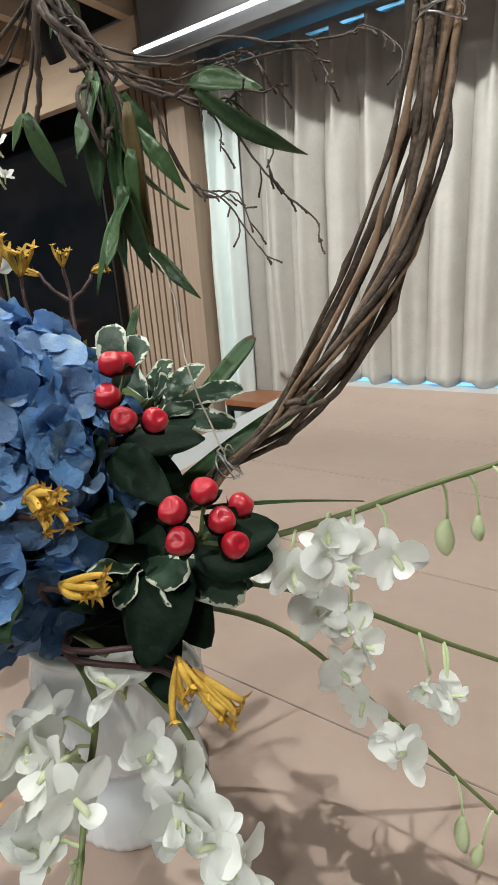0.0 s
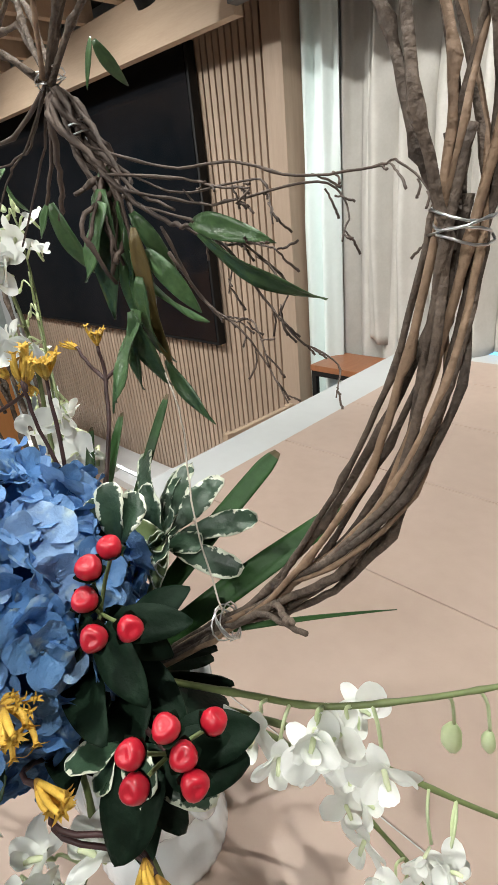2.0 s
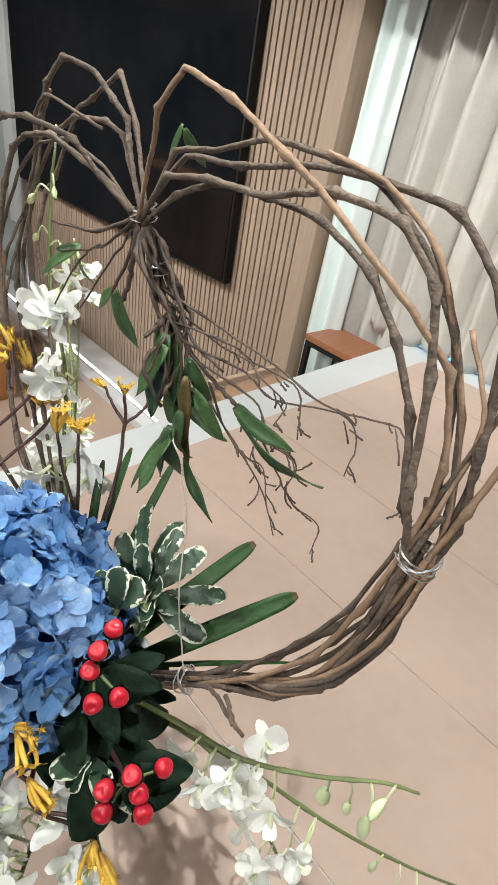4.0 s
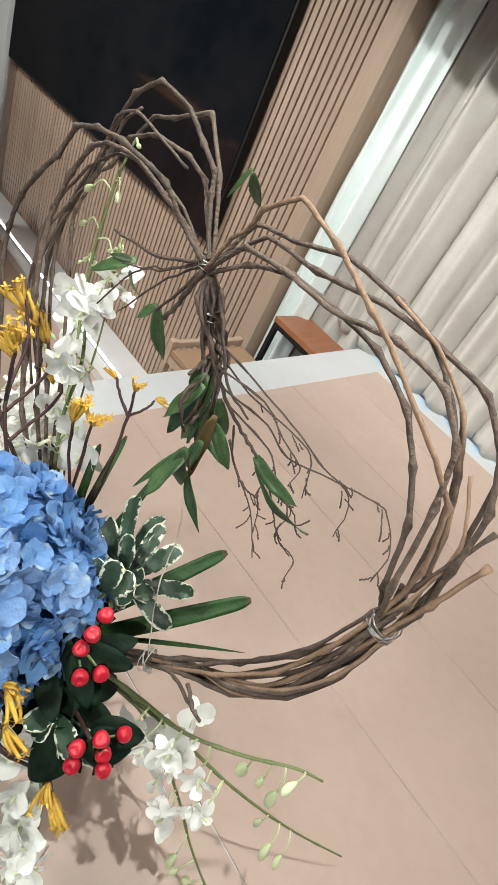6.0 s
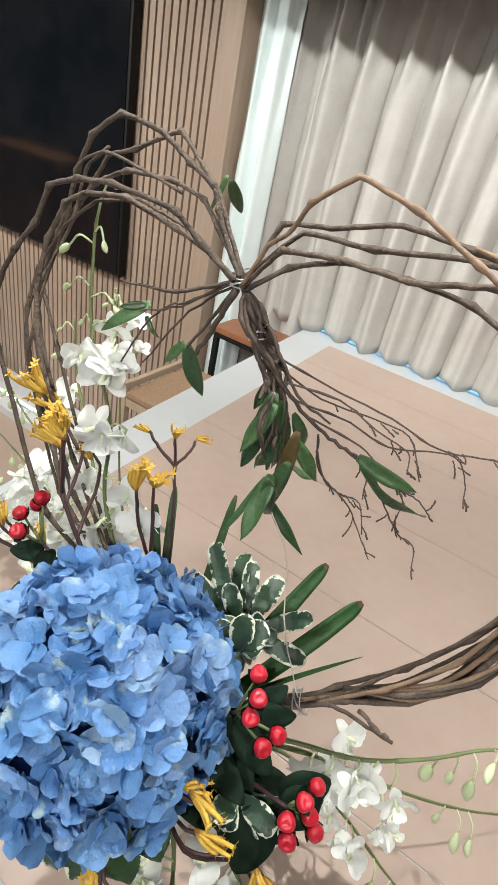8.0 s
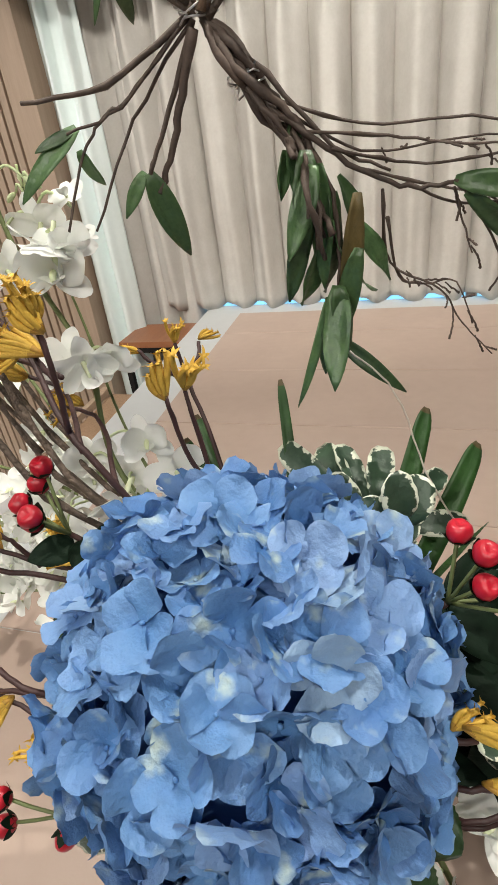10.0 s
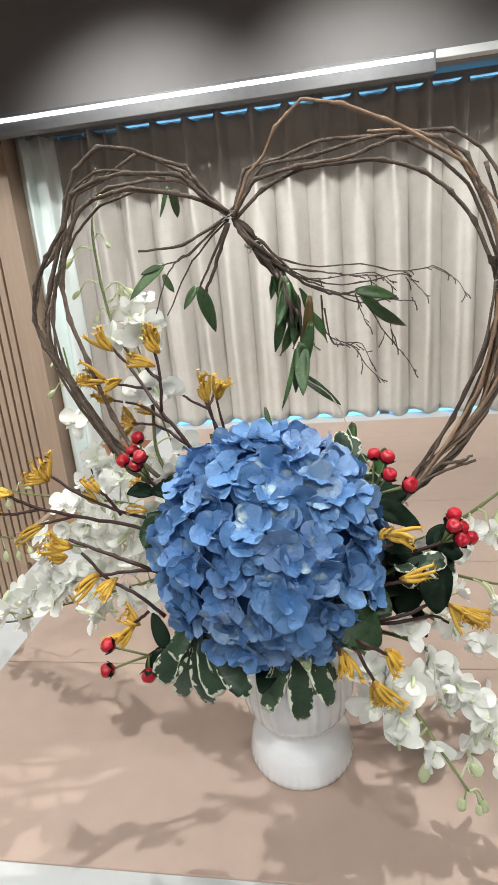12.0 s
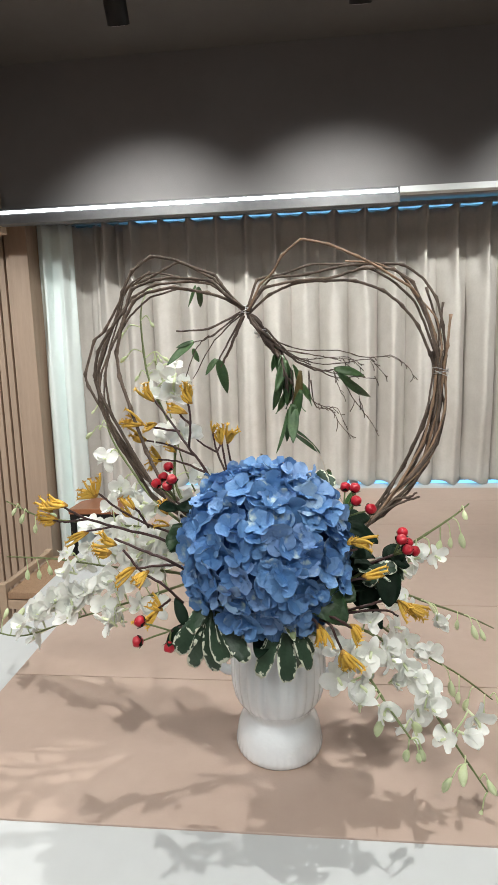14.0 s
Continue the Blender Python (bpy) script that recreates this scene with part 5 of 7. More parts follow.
stem(wreath, [(-0.255, 0.364, 1.308), (-0.249, 0.364, 1.302), (-0.246, 0.365, 1.297)], 0.0005, 0.0008, M_TWIG, 'bud_twig', 6, 5, 0.30, 0.0004, 152)
stem(wreath, [(-0.223, 0.372, 1.279), (-0.222, 0.370, 1.268), (-0.224, 0.364, 1.259)], 0.0005, 0.0008, M_TWIG, 'bud_twig', 6, 5, 0.30, 0.0004, 153)
stem(wreath, [(-0.228, 0.369, 1.288), (-0.227, 0.366, 1.285), (-0.228, 0.365, 1.281)], 0.0005, 0.0008, M_TWIG, 'bud_twig', 6, 5, 0.30, 0.0004, 153)
stem(wreath, [(-0.200, 0.371, 1.251), (-0.194, 0.376, 1.247), (-0.190, 0.378, 1.245)], 0.0005, 0.0008, M_TWIG, 'bud_twig', 6, 5, 0.30, 0.0004, 154)
stem(wreath, [(-0.206, 0.373, 1.258), (-0.202, 0.376, 1.250), (-0.199, 0.377, 1.244)], 0.0005, 0.0008, M_TWIG, 'bud_twig', 6, 5, 0.30, 0.0004, 154)
stem(wreath, [(-0.267, 0.343, 1.346), (-0.260, 0.369, 1.304), (-0.241, 0.371, 1.297), (-0.222, 0.372, 1.297), (-0.209, 0.370, 1.268)], 0.0010, 0.0005, M_TWIG, 'twig', 6, 5, 0.50, 0.0005, 26)
stem(wreath, [(-0.250, 0.370, 1.300), (-0.242, 0.369, 1.297), (-0.237, 0.368, 1.293)], 0.0005, 0.0008, M_TWIG, 'bud_twig', 6, 5, 0.30, 0.0004, 162)
stem(wreath, [(-0.254, 0.370, 1.302), (-0.253, 0.370, 1.299), (-0.252, 0.370, 1.295)], 0.0005, 0.0008, M_TWIG, 'bud_twig', 6, 5, 0.30, 0.0004, 162)
stem(wreath, [(-0.229, 0.372, 1.297), (-0.223, 0.373, 1.292), (-0.219, 0.377, 1.288)], 0.0005, 0.0008, M_TWIG, 'bud_twig', 6, 5, 0.30, 0.0004, 163)
stem(wreath, [(-0.235, 0.371, 1.297), (-0.229, 0.372, 1.293), (-0.225, 0.374, 1.289)], 0.0005, 0.0008, M_TWIG, 'bud_twig', 6, 5, 0.30, 0.0004, 163)
stem(wreath, [(-0.213, 0.371, 1.277), (-0.207, 0.376, 1.267), (-0.204, 0.379, 1.259)], 0.0005, 0.0008, M_TWIG, 'bud_twig', 6, 5, 0.30, 0.0004, 164)
stem(wreath, [(-0.217, 0.371, 1.286), (-0.212, 0.374, 1.286), (-0.209, 0.377, 1.286)], 0.0005, 0.0008, M_TWIG, 'bud_twig', 6, 5, 0.30, 0.0004, 164)
stem(wreath, [(-0.230, 0.336, 1.360), (-0.223, 0.356, 1.341), (-0.216, 0.346, 1.321)], 0.0010, 0.0005, M_TWIG, 'twig', 6, 5, 0.50, 0.0005, 27)
stem(wreath, [(-0.227, 0.344, 1.352), (-0.224, 0.345, 1.348), (-0.222, 0.347, 1.344)], 0.0005, 0.0008, M_TWIG, 'bud_twig', 6, 5, 0.30, 0.0004, 171)
stem(wreath, [(-0.228, 0.341, 1.356), (-0.226, 0.341, 1.349), (-0.227, 0.342, 1.341)], 0.0005, 0.0008, M_TWIG, 'bud_twig', 6, 5, 0.30, 0.0004, 171)
stem(wreath, [(-0.217, 0.348, 1.325), (-0.212, 0.350, 1.317), (-0.210, 0.353, 1.310)], 0.0005, 0.0008, M_TWIG, 'bud_twig', 6, 5, 0.30, 0.0004, 172)
stem(wreath, [(-0.219, 0.350, 1.329), (-0.216, 0.348, 1.327), (-0.214, 0.347, 1.325)], 0.0005, 0.0008, M_TWIG, 'bud_twig', 6, 5, 0.30, 0.0004, 172)
stem(wreath, [(-0.329, 0.335, 1.411), (-0.284, 0.364, 1.383), (-0.245, 0.371, 1.382), (-0.204, 0.370, 1.382), (-0.180, 0.351, 1.359)], 0.0010, 0.0005, M_TWIG, 'twig', 6, 5, 0.50, 0.0005, 28)
stem(wreath, [(-0.261, 0.368, 1.382), (-0.258, 0.368, 1.382), (-0.257, 0.369, 1.383)], 0.0005, 0.0008, M_TWIG, 'bud_twig', 6, 5, 0.30, 0.0004, 182)
stem(wreath, [(-0.272, 0.366, 1.383), (-0.270, 0.369, 1.378), (-0.269, 0.372, 1.374)], 0.0005, 0.0008, M_TWIG, 'bud_twig', 6, 5, 0.30, 0.0004, 182)
stem(wreath, [(-0.219, 0.370, 1.382), (-0.215, 0.369, 1.381), (-0.213, 0.369, 1.381)], 0.0005, 0.0008, M_TWIG, 'bud_twig', 6, 5, 0.30, 0.0004, 183)
stem(wreath, [(-0.230, 0.371, 1.382), (-0.222, 0.370, 1.379), (-0.215, 0.370, 1.376)], 0.0005, 0.0008, M_TWIG, 'bud_twig', 6, 5, 0.30, 0.0004, 183)
stem(wreath, [(-0.186, 0.356, 1.365), (-0.184, 0.362, 1.359), (-0.183, 0.370, 1.353)], 0.0005, 0.0008, M_TWIG, 'bud_twig', 6, 5, 0.30, 0.0004, 184)
stem(wreath, [(-0.191, 0.360, 1.370), (-0.185, 0.357, 1.365), (-0.181, 0.356, 1.360)], 0.0005, 0.0008, M_TWIG, 'bud_twig', 6, 5, 0.30, 0.0004, 184)
stem(wreath, [(-0.284, 0.339, 1.375), (-0.238, 0.361, 1.359), (-0.207, 0.350, 1.351), (-0.188, 0.369, 1.325), (-0.186, 0.357, 1.307)], 0.0010, 0.0005, M_TWIG, 'twig', 6, 5, 0.50, 0.0005, 29)
stem(wreath, [(-0.212, 0.352, 1.352), (-0.209, 0.352, 1.350), (-0.209, 0.353, 1.349)], 0.0005, 0.0008, M_TWIG, 'bud_twig', 6, 5, 0.30, 0.0004, 192)
stem(wreath, [(-0.221, 0.355, 1.355), (-0.219, 0.355, 1.352), (-0.220, 0.356, 1.348)], 0.0005, 0.0008, M_TWIG, 'bud_twig', 6, 5, 0.30, 0.0004, 192)
stem(wreath, [(-0.200, 0.357, 1.341), (-0.190, 0.358, 1.335), (-0.183, 0.356, 1.328)], 0.0005, 0.0008, M_TWIG, 'bud_twig', 6, 5, 0.30, 0.0004, 193)
stem(wreath, [(-0.205, 0.352, 1.348), (-0.202, 0.352, 1.344), (-0.201, 0.355, 1.339)], 0.0005, 0.0008, M_TWIG, 'bud_twig', 6, 5, 0.30, 0.0004, 193)
stem(wreath, [(-0.186, 0.359, 1.311), (-0.182, 0.357, 1.301), (-0.179, 0.364, 1.290)], 0.0005, 0.0008, M_TWIG, 'bud_twig', 6, 5, 0.30, 0.0004, 194)
stem(wreath, [(-0.187, 0.361, 1.313), (-0.185, 0.359, 1.304), (-0.185, 0.363, 1.294)], 0.0005, 0.0008, M_TWIG, 'bud_twig', 6, 5, 0.30, 0.0004, 194)
leaf(wreath, (-0.230, 0.336, 1.364), (-0.178, 0.326, 1.357), 0.014, M_LEAF, lance, (-0.3, -0.8, 0.3), 0.58, 0.35, seed=0, wave=0.12)
leaf(wreath, (-0.223, 0.334, 1.358), (-0.165, 0.352, 1.302), 0.014, M_LEAF, lance, (-0.6, -0.8, 0.3), 0.44, 0.35, seed=1, wave=0.12)
leaf(wreath, (-0.313, 0.329, 1.388), (-0.318, 0.317, 1.301), 0.019, M_LEAF, lance, (0.7, -0.8, 0.3), 0.26, 0.35, seed=2, wave=0.12)
leaf(wreath, (-0.307, 0.337, 1.380), (-0.306, 0.335, 1.306), 0.015, M_LEAF, lance, (0.0, -0.8, 0.3), 0.06, 0.35, seed=3, wave=0.12)
leaf(wreath, (-0.300, 0.336, 1.364), (-0.297, 0.345, 1.298), 0.015, M_LEAF, lance, (1.0, -0.8, 0.3), 0.27, 0.35, seed=4, wave=0.12)
leaf(wreath, (-0.289, 0.340, 1.348), (-0.259, 0.357, 1.305), 0.014, M_LEAF, lance, (0.9, -0.8, 0.3), 0.19, 0.35, seed=5, wave=0.12)
leaf(wreath, (-0.296, 0.331, 1.309), (-0.296, 0.304, 1.247), 0.019, M_LEAF, lance, (-0.1, -0.8, 0.3), -0.11, 0.35, seed=6, wave=0.12)
leaf(wreath, (-0.301, 0.336, 1.301), (-0.307, 0.309, 1.256), 0.014, M_LEAF, lance, (0.0, -0.8, 0.3), 0.55, 0.35, seed=7, wave=0.12)
leaf(wreath, (-0.302, 0.352, 1.266), (-0.251, 0.340, 1.228), 0.012, M_LEAF, lance, (0.1, -0.8, 0.3), 0.25, 0.35, seed=8, wave=0.12)
leaf(wreath, (-0.304, 0.333, 1.301), (-0.314, 0.291, 1.240), 0.007, M_LEAF, lance, (0.4, -0.8, 0.3), 0.40, 0.35, seed=9, wave=0.12)
leaf(wreath, (-0.326, 0.335, 1.389), (-0.329, 0.331, 1.362), 0.009, M_LEAF, lance, (0.7, -0.8, 0.3), 0.09, 0.35, seed=10, wave=0.12)
leaf(wreath, (-0.284, 0.331, 1.363), (-0.294, 0.343, 1.262), 0.014, M_OLIVE, lance, (0.2, -0.8, 0.3), 0.11, 0.35, seed=11, wave=0.12)
leaf(wreath, (-0.296, 0.339, 1.372), (-0.272, 0.351, 1.330), 0.012, M_LEAF, lance, (0.8, -0.8, 0.3), 0.54, 0.35, seed=12, wave=0.12)
leaf(wreath, (-0.308, 0.326, 1.380), (-0.324, 0.315, 1.330), 0.015, M_LEAF, lance, (0.2, -0.8, 0.3), -0.11, 0.35, seed=13, wave=0.12)
leaf(wreath, (-0.301, 0.336, 1.349), (-0.293, 0.360, 1.281), 0.017, M_LEAF, lance, (-0.7, -0.8, 0.3), 0.47, 0.35, seed=14, wave=0.12)
leaf(wreath, (-0.297, 0.325, 1.309), (-0.287, 0.330, 1.243), 0.015, M_LEAF, lance, (0.4, -0.8, 0.3), 0.48, 0.35, seed=15, wave=0.12)
leaf(wreath, (-0.305, 0.336, 1.349), (-0.316, 0.343, 1.289), 0.017, M_LEAF, lance, (1.0, -0.8, 0.3), 0.25, 0.35, seed=16, wave=0.12)
leaf(wreath, (-0.322, 0.340, 1.402), (-0.319, 0.339, 1.350), 0.014, M_LEAF, lance, (0.5, -0.8, 0.3), -0.08, 0.35, seed=17, wave=0.12)
leaf(wreath, (-0.283, 0.329, 1.332), (-0.302, 0.329, 1.257), 0.015, M_LEAF, lance, (0.1, -0.8, 0.3), 0.52, 0.35, seed=18, wave=0.12)
stem(wreath, [(-0.373, 0.341, 1.462), (-0.431, 0.332, 1.435), (-0.481, 0.315, 1.431)], 0.0021, 0.0013, M_TWIG, 'twig', 6, 5, 0.30, 0.0010, 60)
stem(wreath, [(-0.378, 0.340, 1.458), (-0.422, 0.340, 1.427), (-0.438, 0.334, 1.419), (-0.452, 0.325, 1.401), (-0.467, 0.308, 1.358)], 0.0012, 0.0008, M_TWIG, 'twig', 6, 5, 0.30, 0.0010, 61)
stem(wreath, [(-0.374, 0.340, 1.458), (-0.424, 0.347, 1.416), (-0.460, 0.330, 1.354)], 0.0013, 0.0008, M_TWIG, 'twig', 6, 5, 0.30, 0.0010, 62)
stem(wreath, [(-0.374, 0.340, 1.454), (-0.391, 0.344, 1.418), (-0.405, 0.349, 1.391), (-0.416, 0.348, 1.372)], 0.0030, 0.0019, M_TWIG, 'twig', 6, 5, 0.30, 0.0010, 63)
stem(wreath, [(-0.374, 0.340, 1.458), (-0.402, 0.343, 1.410), (-0.417, 0.340, 1.384)], 0.0020, 0.0013, M_TWIG, 'twig', 6, 5, 0.30, 0.0010, 64)
stem(wreath, [(-0.375, 0.340, 1.460), (-0.425, 0.334, 1.423), (-0.454, 0.313, 1.412)], 0.0012, 0.0008, M_TWIG, 'twig', 6, 5, 0.30, 0.0010, 65)
leaf(wreath, (-0.456, 0.330, 1.415), (-0.496, 0.302, 1.383), 0.014, M_LEAF, lance, (-0.0, -0.8, 0.3), 0.25, 0.25, seed=30)
leaf(wreath, (-0.457, 0.328, 1.403), (-0.451, 0.333, 1.379), 0.010, M_LEAF, lance, (-0.2, -0.8, 0.3), 0.35, 0.25, seed=31)
leaf(wreath, (-0.420, 0.345, 1.385), (-0.403, 0.352, 1.327), 0.018, M_LEAF, lance, (0.2, -0.8, 0.3), 0.30, 0.25, seed=32)
leaf(wreath, (-0.423, 0.345, 1.386), (-0.440, 0.337, 1.360), 0.010, M_LEAF, lance, (0.2, -0.8, 0.3), 0.12, 0.25, seed=33)
leaf(wreath, (-0.467, 0.444, 1.517), (-0.462, 0.467, 1.479), 0.013, M_LEAF, lance, (0.3, -0.8, 0.3), 0.35, 0.25, seed=34)
leaf(wreath, (-0.471, 0.444, 1.520), (-0.483, 0.436, 1.482), 0.006, M_LEAF, lance, (0.5, -0.8, 0.3), 0.12, 0.25, seed=35)
leaf(wreath, (-0.459, 0.328, 1.413), (-0.482, 0.316, 1.406), 0.008, M_LEAF, lance, (0.0, -0.8, 0.3), 0.14, 0.25, seed=36)
stem(wreath, [(-0.294, 0.343, 1.262), (-0.259, 0.327, 1.234), (-0.232, 0.306, 1.173), (-0.192, 0.289, 1.118)], 0.0007, 0.0007, M_TWINE, 'twine', 5, 6, 0, 0.0006, 9, 'loose pale twine')


# ---- strap leaves ----

def strap_leaf(base, tip, width, seed):
    t = thing("strap_leaf", base, "dark green strap leaf cut blunt at the tip", "leaf", "strap leaves")
    leaf(t, base, tip, width, M_BLADE, strap, (0.3, -0.7, 0.6), 0.12, 0.25, seed=seed, tip_mat=M_BROWNTIP, name="leaf_blade")
    return t


strap_leaf((-0.262, 0.262, 1.060), (-0.181, 0.414, 1.149), 0.021, 0)
strap_leaf((-0.272, 0.270, 1.080), (-0.230, 0.386, 1.195), 0.018, 1)
strap_leaf((-0.320, 0.270, 1.070), (-0.348, 0.369, 1.227), 0.010, 2)
strap_leaf((-0.350, 0.270, 1.070), (-0.429, 0.367, 1.196), 0.011, 3)
strap_leaf((-0.360, 0.280, 1.080), (-0.425, 0.330, 1.190), 0.011, 4)
grass = thing("grass_blade", (-0.26, 0.26, 1.07), "thin dark grass blade standing out of the urn", "leaf")
leaf(grass, (-0.26, 0.26, 1.07), (-0.158, 0.465, 1.034), 0.006, M_BLADE, lance, (0, -0.4, 1), 0.1, 0.3)


# ---- kangaroo paws ----
paw_spray("yellow kangaroo paw blossoms on dark plum branching stems",
          [[(-0.330, 0.240, 1.020), (-0.415, 0.220, 1.204), (-0.452, 0.226, 1.258), (-0.485, 0.254, 1.296), (-0.512, 0.258, 1.332)],
           [(-0.449, 0.224, 1.256), (-0.445, 0.222, 1.294), (-0.448, 0.224, 1.328)],
           [(-0.471, 0.261, 1.276), (-0.499, 0.274, 1.278), (-0.544, 0.292, 1.285)],
           [(-0.441, 0.220, 1.245), (-0.496, 0.291, 1.250), (-0.541, 0.309, 1.256)],
           [(-0.424, 0.220, 1.219), (-0.481, 0.302, 1.220), (-0.526, 0.324, 1.221)],
           [(-0.445, 0.222, 1.290), (-0.458, 0.229, 1.300), (-0.464, 0.234, 1.309)]],
          [((-0.507, 0.255, 1.323), (-0.542, -0.216, 0.840), 0.97),
           ((-0.441, 0.220, 1.321), (-0.537, -0.326, 0.844), 0.92),
           ((-0.447, 0.223, 1.325), (0.405, 0.030, 0.914), 0.74),
           ((-0.450, 0.225, 1.306), (-0.936, 0.315, 0.352), 0.92),
           ((-0.534, 0.288, 1.284), (-0.979, -0.278, 0.205), 1.01),
           ((-0.509, 0.273, 1.287), (-0.998, 0.002, -0.068), 0.74),
           ((-0.537, 0.306, 1.257), (-1.000, 0.098, 0.008), 0.97),
           ((-0.517, 0.321, 1.219), (-0.987, 0.360, 0.163), 0.97),
           ((-0.526, 0.328, 1.216), (-0.943, 0.098, -0.332), 0.74),
           ((-0.486, 0.294, 1.238), (-0.925, 0.085, 0.380), 0.64),
           ((-0.548, 0.295, 1.284), (-0.925, -0.278, 0.381), 0.83)])
paw_spray("yellow kangaroo paw blossoms on dark plum branching stems",
          [[(-0.330, 0.240, 1.010), (-0.485, 0.235, 1.104), (-0.555, 0.218, 1.133), (-0.608, 0.202, 1.156), (-0.635, 0.194, 1.175)],
           [(-0.487, 0.235, 1.123), (-0.525, 0.226, 1.141), (-0.561, 0.216, 1.167), (-0.586, 0.209, 1.191)],
           [(-0.518, 0.228, 1.132), (-0.530, 0.225, 1.156), (-0.539, 0.222, 1.169)],
           [(-0.567, 0.215, 1.139), (-0.597, 0.206, 1.135), (-0.613, 0.201, 1.133)],
           [(-0.604, 0.204, 1.153), (-0.634, 0.194, 1.152), (-0.650, 0.189, 1.156)]],
          [((-0.629, 0.196, 1.176), (-0.965, -0.091, 0.264), 1.01),
           ((-0.644, 0.191, 1.157), (-0.987, -0.052, -0.160), 1.01),
           ((-0.604, 0.204, 1.132), (-0.996, -0.048, -0.086), 0.92),
           ((-0.590, 0.208, 1.185), (-0.926, 0.009, 0.377), 0.83),
           ((-0.589, 0.208, 1.186), (-0.324, -0.107, 0.946), 0.92),
           ((-0.537, 0.223, 1.162), (-0.409, 0.164, 0.912), 0.83),
           ((-0.541, 0.222, 1.152), (-0.957, 0.233, 0.289), 0.74),
           ((-0.489, 0.235, 1.151), (-0.629, -0.220, 0.777), 0.74),
           ((-0.488, 0.235, 1.133), (-0.926, -0.218, 0.377), 0.74),
           ((-0.650, 0.189, 1.168), (-0.927, 0.383, 0.375), 0.83)])
paw_spray("yellow kangaroo paw blossoms on dark plum branching stems",
          [[(-0.340, 0.220, 1.000), (-0.457, 0.145, 1.106), (-0.496, 0.145, 1.123), (-0.542, 0.145, 1.143)],
           [(-0.450, 0.145, 1.050), (-0.476, 0.145, 1.076), (-0.506, 0.145, 1.096), (-0.531, 0.145, 1.127)],
           [(-0.458, 0.145, 1.106), (-0.489, 0.145, 1.104), (-0.521, 0.145, 1.099)],
           [(-0.468, 0.145, 1.056), (-0.480, 0.145, 1.046), (-0.488, 0.145, 1.040)]],
          [((-0.540, 0.145, 1.134), (-0.809, -0.378, 0.588), 0.92),
           ((-0.548, 0.145, 1.123), (-0.995, 0.026, -0.101), 0.92),
           ((-0.515, 0.145, 1.101), (-0.981, -0.349, -0.193), 0.92),
           ((-0.496, 0.145, 1.097), (-0.870, -0.314, -0.493), 0.83),
           ((-0.480, 0.145, 1.039), (-0.891, 0.079, 0.454), 0.74),
           ((-0.486, 0.145, 1.039), (-0.885, -0.243, -0.466), 0.83),
           ((-0.495, 0.145, 1.029), (-0.703, 0.108, -0.711), 0.74)])
paw_spray("small yellow kangaroo paw blossoms on a forked plum stem",
          [[(-0.36, 0.27, 1.06), (-0.40, 0.335, 1.16), (-0.43, 0.366, 1.225), (-0.437, 0.369, 1.258)], [(-0.43, 0.366, 1.225), (-0.425, 0.385, 1.24), (-0.426, 0.394, 1.25)], [(-0.43, 0.366, 1.225), (-0.455, 0.364, 1.24), (-0.469, 0.363, 1.255)]],
          [((-0.437, 0.369, 1.258), (0.3, 0.1, 1), 0.6), ((-0.426, 0.394, 1.252), (0.9, 0.3, 0.5), 0.55), ((-0.468, 0.363, 1.252), (-0.9, 0, 0.7), 0.5)])
paw_spray("yellow kangaroo paw blossoms on two thin plum stems behind the bloom",
          [[(-0.35, 0.26, 1.06), (-0.385, 0.285, 1.16), (-0.402, 0.297, 1.25)], [(-0.385, 0.285, 1.16), (-0.402, 0.28, 1.21), (-0.408, 0.278, 1.255)]],
          [((-0.402, 0.297, 1.25), (0.5, 0, 1), 0.95), ((-0.408, 0.278, 1.252), (-0.3, 0, 1), 0.95)])
paw_spray("yellow kangaroo paw blossoms hanging beside the bloom",
          [[(-0.290, 0.200, 1.020), (-0.241, 0.153, 1.114), (-0.212, 0.153, 1.127)],
           [(-0.280, 0.200, 1.000), (-0.226, 0.153, 1.079), (-0.197, 0.153, 1.086)],
           [(-0.280, 0.200, 1.000), (-0.211, 0.153, 1.044), (-0.169, 0.180, 1.042), (-0.140, 0.180, 1.035)],
           [(-0.280, 0.200, 1.000), (-0.211, 0.153, 1.038), (-0.169, 0.180, 1.027), (-0.152, 0.180, 1.019)]],
          [((-0.220, 0.153, 1.136), (0.976, 0.079, -0.219), 0.92),
           ((-0.225, 0.153, 1.132), (0.795, 0.371, 0.606), 0.64),
           ((-0.206, 0.153, 1.089), (0.964, 0.202, -0.265), 0.92),
           ((-0.143, 0.180, 1.039), (0.652, 0.226, -0.758), 1.01),
           ((-0.153, 0.180, 1.043), (0.790, -0.326, -0.613), 0.83)])
paw_spray("yellow kangaroo paw blossoms drooping below the bloom",
          [[(-0.300, 0.200, 1.000), (-0.273, 0.100, 1.052), (-0.267, 0.100, 1.040)],
           [(-0.280, 0.200, 1.000), (-0.252, 0.100, 1.057), (-0.222, 0.100, 1.041)],
           [(-0.280, 0.200, 1.000), (-0.255, 0.100, 1.049), (-0.237, 0.100, 1.012)]],
          [((-0.266, 0.100, 1.047), (0.093, 0.037, -0.996), 0.87),
           ((-0.226, 0.100, 1.047), (0.692, -0.102, -0.721), 0.83),
           ((-0.237, 0.100, 1.013), (0.274, -0.075, -0.962), 0.92),
           ((-0.238, 0.100, 1.008), (0.089, 0.362, -0.996), 0.74)])


